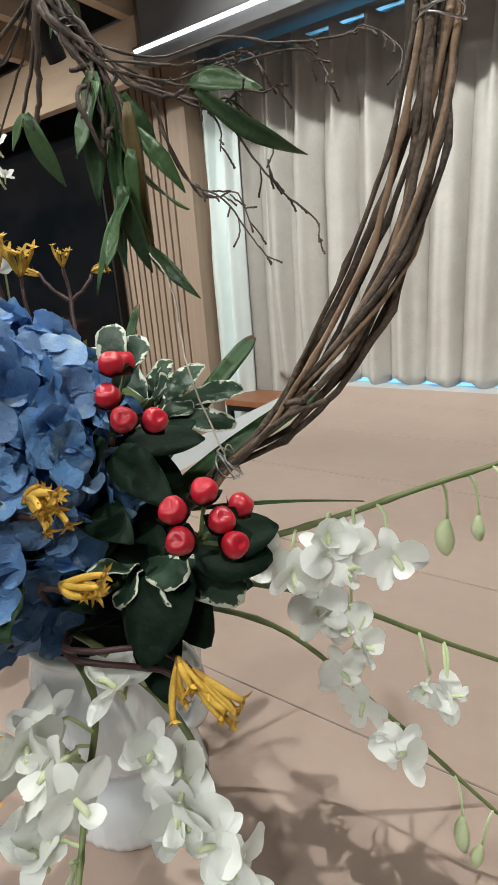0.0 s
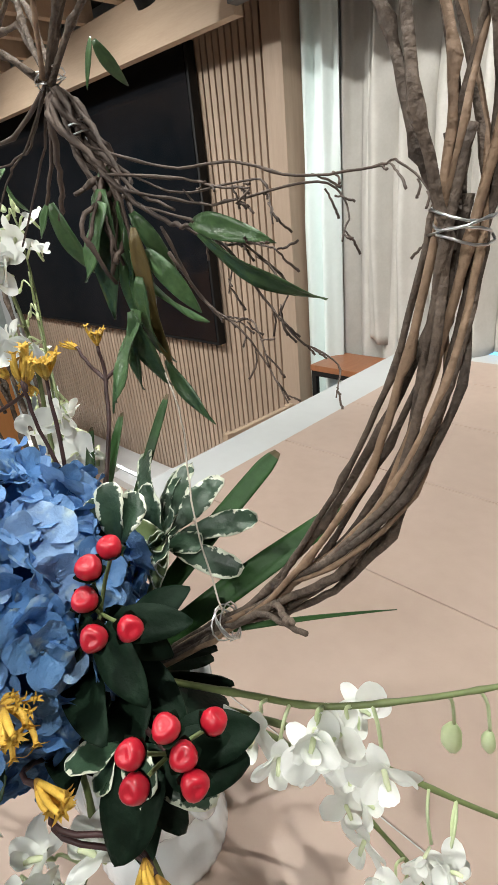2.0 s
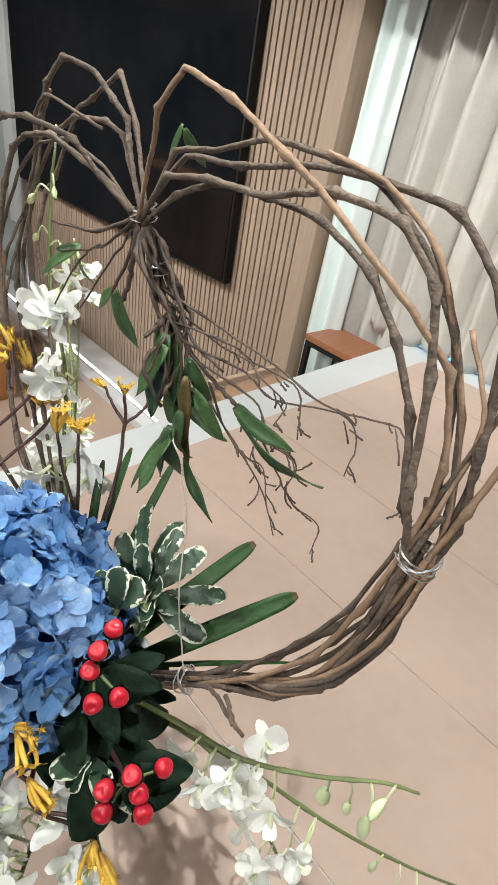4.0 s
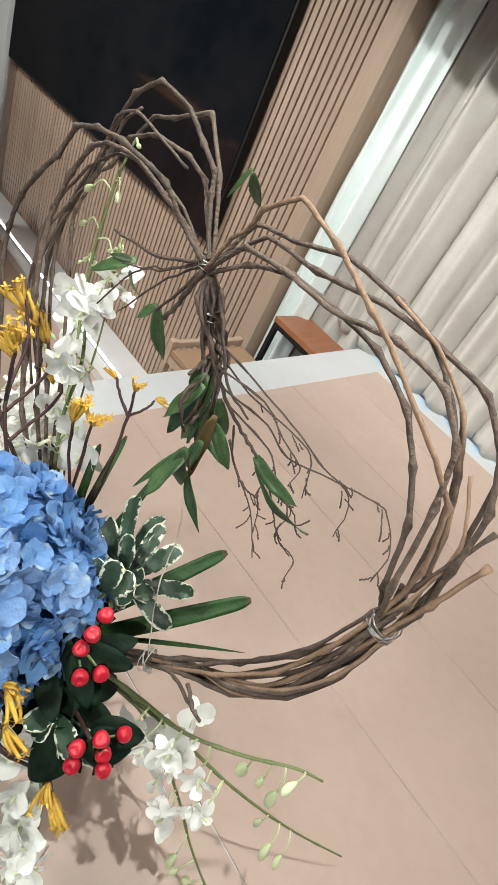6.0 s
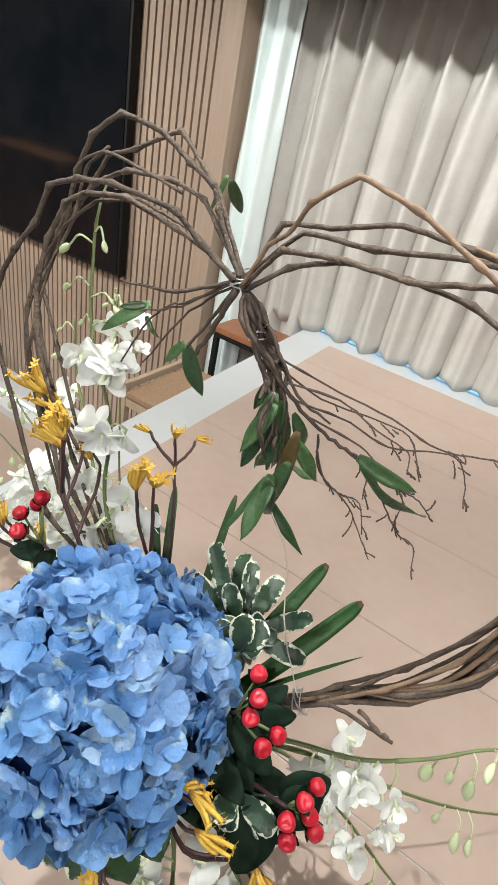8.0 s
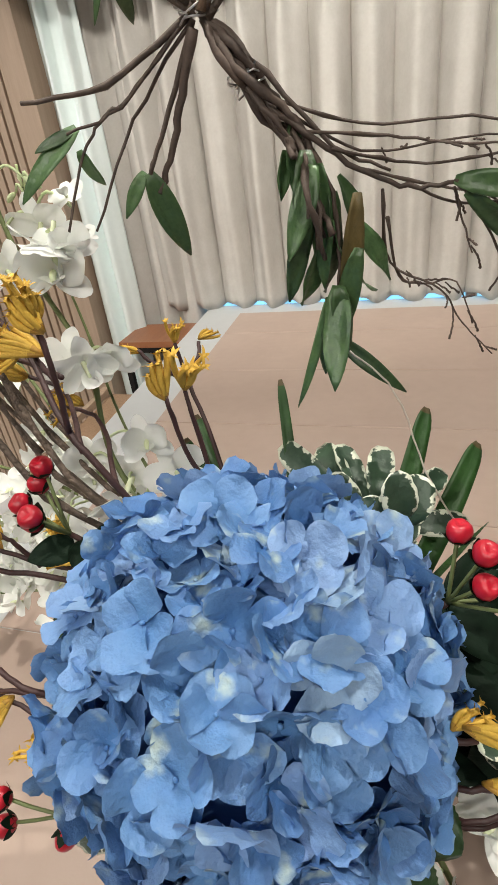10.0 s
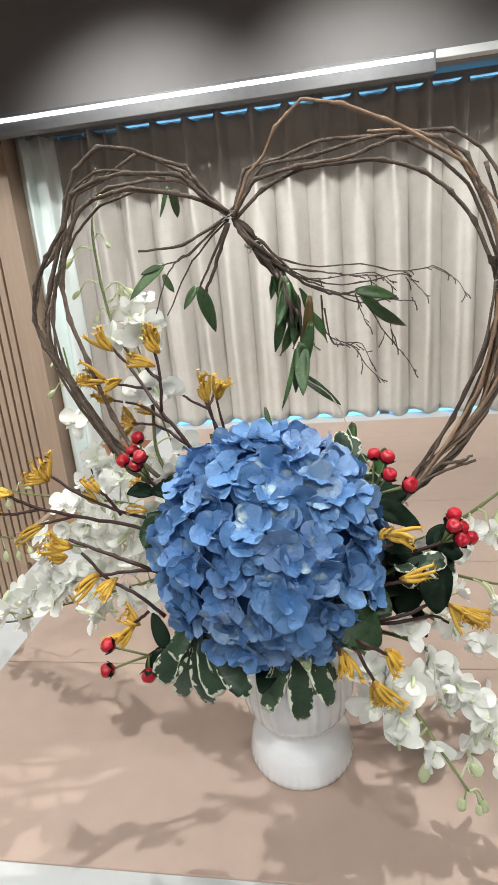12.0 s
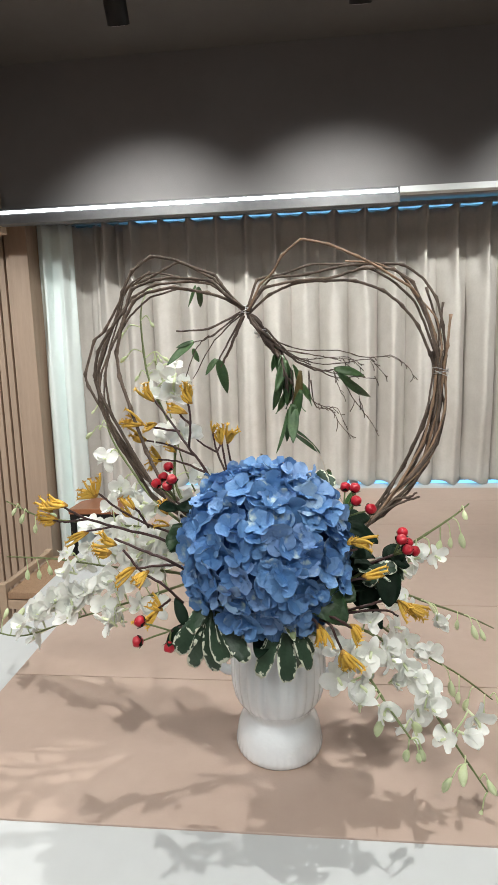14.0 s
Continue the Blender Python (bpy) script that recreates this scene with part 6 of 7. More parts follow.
# ---- berry sprigs ----
berry_sprig("glossy red berries above dark green leaves beside the bloom", (-0.270, 0.225, 1.050), (-0.225, 0.220, 1.150),
            [(-0.221, 0.234, 1.193), (-0.208, 0.207, 1.179), (-0.209, 0.214, 1.196), (-0.189, 0.199, 1.169), (-0.185, 0.218, 1.164)],
            [((-0.225, 0.220, 1.140), (-0.175, 0.205, 1.125), 0.027), ((-0.235, 0.225, 1.140), (-0.190, 0.240, 1.120), 0.027), ((-0.230, 0.215, 1.150), (-0.235, 0.180, 1.120), 0.024), ((-0.220, 0.225, 1.140), (-0.180, 0.250, 1.150), 0.024), ((-0.220, 0.235, 1.130), (-0.200, 0.265, 1.155), 0.024)])
berry_sprig("cluster of six glossy red berries over dark leaves", (-0.259, 0.215, 1.030), (-0.154, 0.210, 1.098),
            [(-0.143, 0.205, 1.133), (-0.148, 0.186, 1.129), (-0.140, 0.232, 1.114), (-0.126, 0.205, 1.106), (-0.141, 0.181, 1.116), (-0.135, 0.207, 1.117)],
            [((-0.159, 0.210, 1.090), (-0.124, 0.240, 1.085), 0.036), ((-0.169, 0.205, 1.080), (-0.164, 0.160, 1.050), 0.040), ((-0.179, 0.205, 1.080), (-0.199, 0.175, 1.030), 0.036), ((-0.164, 0.220, 1.085), (-0.129, 0.250, 1.100), 0.032), ((-0.189, 0.215, 1.080), (-0.149, 0.195, 1.040), 0.036)])
berry_sprig("red berries with dark leaves among the orchids", (-0.357, 0.235, 1.056), (-0.472, 0.220, 1.176),
            [(-0.482, 0.227, 1.227), (-0.499, 0.215, 1.204), (-0.478, 0.199, 1.204), (-0.469, 0.190, 1.216), (-0.492, 0.230, 1.211)],
            [((-0.467, 0.220, 1.171), (-0.442, 0.195, 1.171), 0.024), ((-0.472, 0.220, 1.166), (-0.487, 0.195, 1.176), 0.022), ((-0.457, 0.225, 1.166), (-0.427, 0.220, 1.181), 0.022)])
berry_sprig("few small red berries hanging low beside dark leaves", (-0.361, 0.162, 1.017), (-0.461, 0.112, 1.027),
            [(-0.501, 0.107, 1.042), (-0.504, 0.102, 1.016), (-0.463, 0.107, 1.006)],
            [((-0.451, 0.112, 1.032), (-0.470, 0.112, 0.992), 0.016), ((-0.441, 0.122, 1.027), (-0.462, 0.112, 1.017), 0.018), ((-0.441, 0.112, 1.037), (-0.454, 0.122, 1.069), 0.016)])


# ---- variegated leaves and broad leaves ----
leaf_sprig("variegated_sprig", "variegated green and cream leaf sprig beside the berries", "foliage", (-0.29, 0.26, 1.03), (-0.272, 0.300, 1.135),
           [(-0.216, 0.340, 1.167), (-0.203, 0.310, 1.142), (-0.267, 0.360, 1.173), (-0.298, 0.350, 1.183), (-0.349, 0.330, 1.186), (-0.325, 0.350, 1.184), (-0.242, 0.280, 1.152), (-0.352, 0.310, 1.155), (-0.303, 0.310, 1.174), (-0.287, 0.340, 1.160), (-0.238, 0.310, 1.148), (-0.254, 0.300, 1.171)], 0.022, 14, 1)
leaf_sprig("variegated_sprig", "variegated green and cream leaves drooping over the rim of the urn", "foliage", (-0.35, 0.2, 0.99), (-0.407, 0.120, 1.063),
           [(-0.452, 0.100, 1.002), (-0.430, 0.090, 0.980), (-0.406, 0.085, 0.983), (-0.388, 0.090, 0.996), (-0.438, 0.100, 1.037), (-0.427, 0.120, 0.971), (-0.357, 0.085, 1.003), (-0.377, 0.100, 0.996)], 0.025, 0, 2)
leaf_sprig("variegated_sprig", "variegated green and cream leaves with young tips under the bloom", "foliage", (-0.32, 0.2, 0.99), (-0.308, 0.115, 1.052),
           [(-0.348, 0.090, 0.976), (-0.306, 0.085, 0.974), (-0.273, 0.090, 0.992), (-0.330, 0.100, 0.994), (-0.283, 0.110, 0.970), (-0.266, 0.100, 1.003)], 0.024, 5, 3)

broad = thing("hydrangea_leaf", (-0.30, 0.2, 1.0), "broad serrated green hydrangea leaves under the bloom", "foliage")
leaf(broad, (-0.275, 0.120, 1.088), (-0.230, 0.095, 1.055), 0.046, M_BROAD, ovate, (0.1, -0.8, 0.6), 0.3, 0.15, wave=0.08, tooth=0.07)
leaf(broad, (-0.260, 0.150, 1.080), (-0.221, 0.120, 1.078), 0.042, M_BROAD, ovate, (0.1, -0.8, 0.6), 0.3, 0.15, wave=0.08, tooth=0.07)
leaf(broad, (-0.455, 0.200, 1.116), (-0.470, 0.190, 1.144), 0.050, M_BROAD, ovate, (0.1, -0.8, 0.6), 0.3, 0.15, wave=0.08, tooth=0.07)
leaf_sprig("variegated_sprig", "small round leaves with cream margins under the red berries", "foliage", (-0.28, 0.22, 1.01), (-0.198, 0.204, 1.075),
           [(-0.163, 0.176, 1.061), (-0.189, 0.175, 1.071), (-0.134, 0.213, 1.077), (-0.196, 0.170, 1.093), (-0.155, 0.191, 1.089)], 0.024, 0, 4)
leaf_sprig("variegated_sprig", "upright leaves with cream margins behind the red berries", "foliage", (-0.28, 0.24, 1.05), (-0.252, 0.256, 1.168),
           [(-0.252, 0.249, 1.212), (-0.241, 0.260, 1.206), (-0.269, 0.244, 1.199)], 0.022, 0, 5)

filler = thing("dark_filler_leaves", (-0.32, 0.22, 1.0), "dark green filler foliage packed round the urn's mouth", "foliage")
leaf(filler, (-0.288, 0.253, 0.993), (-0.228, 0.306, 1.026), 0.029, M_DARKLEAF, ovate, (0, -0.3, 1), 0.3, 0.2, seed=0)
leaf(filler, (-0.348, 0.270, 1.045), (-0.369, 0.317, 1.088), 0.031, M_DARKLEAF, ovate, (0, -0.3, 1), 0.3, 0.2, seed=1)
leaf(filler, (-0.358, 0.189, 1.044), (-0.400, 0.148, 1.010), 0.034, M_DARKLEAF, ovate, (0, -0.3, 1), 0.3, 0.2, seed=2)
leaf(filler, (-0.279, 0.208, 1.000), (-0.219, 0.193, 1.057), 0.035, M_DARKLEAF, ovate, (0, -0.3, 1), 0.3, 0.2, seed=3)
leaf(filler, (-0.290, 0.222, 1.019), (-0.227, 0.226, 1.018), 0.041, M_DARKLEAF, ovate, (0, -0.3, 1), 0.3, 0.2, seed=4)
leaf(filler, (-0.346, 0.271, 1.017), (-0.376, 0.345, 0.982), 0.031, M_DARKLEAF, ovate, (0, -0.3, 1), 0.3, 0.2, seed=5)
leaf(filler, (-0.275, 0.196, 1.034), (-0.212, 0.166, 1.081), 0.031, M_DARKLEAF, ovate, (0, -0.3, 1), 0.3, 0.2, seed=6)
leaf(filler, (-0.346, 0.264, 0.991), (-0.377, 0.327, 0.996), 0.027, M_DARKLEAF, ovate, (0, -0.3, 1), 0.3, 0.2, seed=7)
leaf(filler, (-0.371, 0.223, 1.022), (-0.434, 0.228, 1.053), 0.027, M_DARKLEAF, ovate, (0, -0.3, 1), 0.3, 0.2, seed=8)
leaf(filler, (-0.341, 0.261, 1.040), (-0.368, 0.329, 1.034), 0.033, M_DARKLEAF, ovate, (0, -0.3, 1), 0.3, 0.2, seed=9)
leaf(filler, (-0.327, 0.254, 1.057), (-0.331, 0.312, 1.100), 0.036, M_DARKLEAF, ovate, (0, -0.3, 1), 0.3, 0.2, seed=10)
leaf(filler, (-0.332, 0.273, 0.996), (-0.344, 0.356, 0.969), 0.028, M_DARKLEAF, ovate, (0, -0.3, 1), 0.3, 0.2, seed=11)
leaf(filler, (-0.295, 0.197, 1.058), (-0.240, 0.155, 1.112), 0.034, M_DARKLEAF, ovate, (0, -0.3, 1), 0.3, 0.2, seed=12)
leaf(filler, (-0.365, 0.219, 1.021), (-0.416, 0.218, 1.010), 0.025, M_DARKLEAF, ovate, (0, -0.3, 1), 0.3, 0.2, seed=13)
leaf(filler, (-0.271, 0.237, 1.000), (-0.218, 0.254, 1.013), 0.035, M_DARKLEAF, ovate, (0, -0.3, 1), 0.3, 0.2, seed=14)
leaf(filler, (-0.301, 0.252, 1.044), (-0.250, 0.320, 1.029), 0.041, M_DARKLEAF, ovate, (0, -0.3, 1), 0.3, 0.2, seed=15)
leaf(filler, (-0.285, 0.228, 1.027), (-0.202, 0.246, 1.047), 0.040, M_DARKLEAF, ovate, (0, -0.3, 1), 0.3, 0.2, seed=16)
leaf(filler, (-0.331, 0.174, 0.990), (-0.342, 0.094, 1.027), 0.033, M_DARKLEAF, ovate, (0, -0.3, 1), 0.3, 0.2, seed=17)
leaf(filler, (-0.297, 0.255, 1.039), (-0.247, 0.317, 1.045), 0.037, M_DARKLEAF, ovate, (0, -0.3, 1), 0.3, 0.2, seed=18)
leaf(filler, (-0.324, 0.253, 1.000), (-0.323, 0.305, 1.056), 0.038, M_DARKLEAF, ovate, (0, -0.3, 1), 0.3, 0.2, seed=19)
leaf(filler, (-0.301, 0.173, 1.031), (-0.275, 0.123, 1.067), 0.035, M_DARKLEAF, ovate, (0, -0.3, 1), 0.3, 0.2, seed=20)
leaf(filler, (-0.349, 0.259, 1.009), (-0.391, 0.325, 1.028), 0.035, M_DARKLEAF, ovate, (0, -0.3, 1), 0.3, 0.2, seed=21)
leaf(filler, (-0.308, 0.253, 1.042), (-0.271, 0.322, 1.020), 0.035, M_DARKLEAF, ovate, (0, -0.3, 1), 0.3, 0.2, seed=22)
leaf(filler, (-0.347, 0.248, 1.051), (-0.395, 0.307, 1.063), 0.032, M_DARKLEAF, ovate, (0, -0.3, 1), 0.3, 0.2, seed=23)
leaf(filler, (-0.310, 0.274, 1.012), (-0.292, 0.336, 0.991), 0.037, M_DARKLEAF, ovate, (0, -0.3, 1), 0.3, 0.2, seed=24)
leaf(filler, (-0.365, 0.201, 1.052), (-0.426, 0.173, 1.055), 0.041, M_DARKLEAF, ovate, (0, -0.3, 1), 0.3, 0.2, seed=25)
leaf(filler, (-0.217, 0.210, 1.099), (-0.251, 0.180, 1.056), 0.031, M_DARKLEAF, ovate, (0.2, -0.5, 1), 0.3, 0.2, seed=50)
leaf(filler, (-0.237, 0.244, 1.101), (-0.264, 0.215, 1.142), 0.037, M_DARKLEAF, ovate, (0.2, -0.5, 1), 0.3, 0.2, seed=51)
leaf(filler, (-0.240, 0.239, 1.085), (-0.184, 0.235, 1.082), 0.027, M_DARKLEAF, ovate, (0.2, -0.5, 1), 0.3, 0.2, seed=52)
leaf(filler, (-0.210, 0.219, 1.035), (-0.171, 0.180, 1.009), 0.033, M_DARKLEAF, ovate, (0.2, -0.5, 1), 0.3, 0.2, seed=53)
leaf(filler, (-0.230, 0.215, 1.060), (-0.174, 0.230, 1.052), 0.037, M_DARKLEAF, ovate, (0.2, -0.5, 1), 0.3, 0.2, seed=54)
leaf(filler, (-0.204, 0.206, 1.059), (-0.169, 0.222, 1.025), 0.033, M_DARKLEAF, ovate, (0.2, -0.5, 1), 0.3, 0.2, seed=55)
leaf(filler, (-0.204, 0.227, 1.049), (-0.194, 0.267, 1.019), 0.028, M_DARKLEAF, ovate, (0.2, -0.5, 1), 0.3, 0.2, seed=56)
leaf(filler, (-0.222, 0.248, 1.045), (-0.186, 0.218, 1.026), 0.032, M_DARKLEAF, ovate, (0.2, -0.5, 1), 0.3, 0.2, seed=57)
leaf(filler, (-0.220, 0.234, 1.060), (-0.212, 0.284, 1.028), 0.028, M_DARKLEAF, ovate, (0.2, -0.5, 1), 0.3, 0.2, seed=58)
leaf(filler, (-0.221, 0.220, 1.083), (-0.185, 0.201, 1.084), 0.034, M_DARKLEAF, ovate, (0.2, -0.5, 1), 0.3, 0.2, seed=59)
leaf(filler, (-0.239, 0.203, 1.107), (-0.187, 0.182, 1.114), 0.028, M_DARKLEAF, ovate, (0.2, -0.5, 1), 0.3, 0.2, seed=60)
leaf(filler, (-0.246, 0.239, 1.044), (-0.203, 0.234, 1.063), 0.035, M_DARKLEAF, ovate, (0.2, -0.5, 1), 0.3, 0.2, seed=61)
leaf(filler, (-0.211, 0.244, 1.042), (-0.215, 0.303, 1.024), 0.037, M_DARKLEAF, ovate, (0.2, -0.5, 1), 0.3, 0.2, seed=62)
leaf(filler, (-0.248, 0.208, 1.086), (-0.202, 0.214, 1.065), 0.030, M_DARKLEAF, ovate, (0.2, -0.5, 1), 0.3, 0.2, seed=63)
leaf(filler, (-0.249, 0.249, 1.031), (-0.232, 0.208, 1.023), 0.031, M_DARKLEAF, ovate, (0.2, -0.5, 1), 0.3, 0.2, seed=64)
leaf(filler, (-0.203, 0.234, 1.041), (-0.152, 0.243, 1.059), 0.034, M_DARKLEAF, ovate, (0.2, -0.5, 1), 0.3, 0.2, seed=65)


# ---- orchids ----
orchid_spray("white dendrobium orchid spray drooping towards the tabletop",
             [(-0.300, 0.200, 1.000), (-0.235, 0.195, 1.000), (-0.166, 0.192, 0.971), (-0.112, 0.170, 0.895), (-0.071, 0.154, 0.835), (-0.036, 0.141, 0.784)],
             [(0.30, (0.007, -0.029, 0.026), (0.4, -0.6, 0.1)), (0.38, (0.002, -0.027, 0.003), (0.4, -0.6, 0.1)), (0.48, (-0.004, -0.018, 0.006), (0.4, -0.6, 0.1)), (0.50, (-0.023, -0.016, -0.009), (0.4, -0.6, 0.1)), (0.52, (0.003, -0.014, 0.008), (0.4, -0.6, 0.1)), (0.60, (0.005, -0.005, 0.010), (0.4, -0.6, 0.1)), (0.60, (-0.015, -0.005, -0.006), (0.4, -0.6, 0.1)), (0.70, (-0.000, -0.007, -0.012), (0.4, -0.6, 0.1)), (0.76, (0.014, 0.007, 0.008), (0.4, -0.6, 0.1)), (0.54, (0.012, -0.012, 0.007), (0.4, -0.6, 0.1)), (0.42, (-0.002, -0.012, -0.008), (0.4, -0.6, 0.1)), (0.46, (0.000, -0.025, 0.008), (0.4, -0.6, 0.1)), (0.56, (0.005, -0.012, 0.010), (0.4, -0.6, 0.1)), (0.58, (-0.000, -0.032, 0.004), (0.4, -0.6, 0.1)), (0.64, (-0.028, 0.009, -0.026), (0.4, -0.6, 0.1)), (0.74, (0.037, 0.018, 0.019), (0.4, -0.6, 0.1))],
             [(0.84, (-0.004, -0.012, 0.003)), (0.86, (-0.024, -0.009, -0.016)), (0.94, (0.009, -0.005, 0.005)), (1.00, (-0.006, -0.000, -0.029))], 1)
orchid_spray("white orchid spray with green buds drooping before the urn",
             [(-0.300, 0.200, 0.990), (-0.238, 0.180, 0.976), (-0.201, 0.138, 0.955), (-0.177, 0.107, 0.930), (-0.154, 0.079, 0.907)],
             [(0.47, (-0.009, -0.022, 0.028), (0.4, -0.6, 0.1)), (0.53, (-0.015, -0.015, -0.000), (0.4, -0.6, 0.1)), (0.65, (-0.002, -0.010, -0.011), (0.4, -0.6, 0.1)), (0.53, (0.020, -0.015, 0.037), (0.4, -0.6, 0.1)), (0.50, (0.004, -0.014, 0.042), (0.4, -0.6, 0.1)), (0.43, (-0.014, -0.026, 0.034), (0.4, -0.6, 0.1)), (0.38, (-0.022, -0.009, -0.024), (0.4, -0.6, 0.1)), (0.62, (-0.025, -0.012, -0.012), (0.4, -0.6, 0.1)), (0.43, (-0.017, -0.028, 0.025), (0.4, -0.6, 0.1)), (0.35, (-0.018, -0.020, 0.016), (0.4, -0.6, 0.1))],
             [(0.78, (-0.010, -0.004, -0.008)), (0.93, (0.014, 0.013, 0.001)), (1.00, (-0.000, 0.014, -0.026)), (1.00, (0.016, 0.011, -0.022)), (1.00, (0.012, 0.009, -0.026))], 2)
orchid_spray("white orchid spray with green buds arching low",
             [(-0.290, 0.250, 1.000), (-0.190, 0.330, 0.950), (-0.099, 0.359, 0.873), (-0.021, 0.357, 0.829), (0.053, 0.374, 0.766)],
             [(0.43, (0.013, -0.020, 0.008), (0.4, -0.6, 0.1)), (0.53, (0.002, -0.029, 0.010), (0.4, -0.6, 0.1)), (0.38, (0.012, -0.014, 0.012), (0.4, -0.6, 0.1)), (0.55, (0.011, -0.039, 0.020), (0.4, -0.6, 0.1))],
             [(0.68, (0.011, -0.016, -0.020)), (0.78, (-0.004, -0.016, -0.022)), (0.88, (-0.012, -0.005, -0.022)), (0.95, (-0.005, -0.010, -0.018)), (0.98, (0.010, -0.005, 0.004))], 3, size=0.9)
orchid_spray("white orchid spray reaching sideways over the table",
             [(-0.280, 0.250, 1.020), (-0.160, 0.320, 1.000), (-0.049, 0.392, 0.937), (0.037, 0.465, 0.878), (0.115, 0.551, 0.811)],
             [(0.43, (0.018, -0.040, -0.011), (0.4, -0.6, 0.1)), (0.47, (0.016, -0.039, -0.016), (0.4, -0.6, 0.1)), (0.30, (0.004, -0.004, -0.011), (0.4, -0.6, 0.1)), (0.35, (0.006, -0.019, -0.018), (0.4, -0.6, 0.1)), (0.28, (0.006, -0.007, -0.008), (0.4, -0.6, 0.1)), (0.47, (0.011, -0.038, -0.022), (0.4, -0.6, 0.1)), (0.33, (0.001, -0.008, -0.012), (0.4, -0.6, 0.1)), (0.33, (-0.011, 0.022, 0.018), (0.4, -0.6, 0.1))],
             [(0.70, (0.011, -0.021, -0.010)), (0.75, (0.014, -0.024, -0.012)), (0.65, (0.000, -0.006, -0.012))], 4, size=0.88)
orchid_spray("white orchid spray arching sideways to a green budding tip",
             [(-0.270, 0.250, 1.040), (-0.180, 0.286, 1.055), (-0.118, 0.299, 1.080), (-0.066, 0.329, 1.100), (-0.024, 0.366, 1.112), (0.000, 0.372, 1.130)],
             [(0.40, (0.008, -0.019, -0.015), (0.4, -0.6, 0.1)), (0.50, (0.017, -0.014, -0.027), (0.4, -0.6, 0.1)), (0.32, (0.010, -0.024, -0.018), (0.4, -0.6, 0.1)), (0.26, (0.007, -0.020, -0.003), (0.4, -0.6, 0.1)), (0.40, (0.008, -0.019, -0.001), (0.4, -0.6, 0.1)), (0.46, (-0.002, -0.009, -0.018), (0.4, -0.6, 0.1))],
             [(0.64, (0.003, 0.008, -0.029)), (0.76, (0.013, -0.009, -0.025)), (0.70, (0.008, 0.002, -0.029)), (0.86, (0.001, -0.018, 0.006))], 5, size=0.85)
orchid_spray("upright white orchid spray with pale green buds behind the bloom",
             [(-0.370, 0.270, 1.040), (-0.488, 0.320, 1.157), (-0.497, 0.330, 1.260), (-0.535, 0.335, 1.352), (-0.547, 0.345, 1.441), (-0.545, 0.350, 1.481)],
             [(0.56, (-0.006, -0.014, 0.000), (0.3, -0.8, -0.1)), (0.52, (0.024, -0.013, 0.015), (0.3, -0.8, -0.1)), (0.44, (0.004, -0.021, -0.014), (0.3, -0.8, -0.1)), (0.40, (0.028, -0.010, 0.007), (0.3, -0.8, -0.1)), (0.22, (-0.023, -0.001, 0.001), (0.3, -0.8, -0.1)), (0.18, (-0.001, -0.005, -0.020), (0.3, -0.8, -0.1)), (0.26, (0.040, -0.003, 0.001), (0.3, -0.8, -0.1)), (0.16, (0.035, 0.010, 0.026), (0.3, -0.8, -0.1)), (0.54, (0.040, -0.008, 0.019), (0.3, -0.8, -0.1)), (0.62, (0.021, 0.014, -0.001), (0.3, -0.8, -0.1)), (0.40, (0.016, -0.028, 0.010), (0.3, -0.8, -0.1)), (0.16, (0.008, -0.033, 0.030), (0.3, -0.8, -0.1)), (0.18, (-0.005, 0.015, -0.000), (0.3, -0.8, -0.1)), (0.16, (0.023, 0.037, 0.011), (0.3, -0.8, -0.1)), (0.56, (0.039, -0.015, 0.016), (0.3, -0.8, -0.1))],
             [(0.70, (-0.029, 0.000, -0.006)), (0.80, (-0.028, -0.005, -0.008)), (0.84, (0.018, -0.006, -0.002)), (0.68, (0.030, 0.001, 0.002)), (0.62, (-0.016, 0.004, -0.000)), (1.00, (0.023, -0.008, 0.018))], 6, bud_size=0.62, size=1.15)
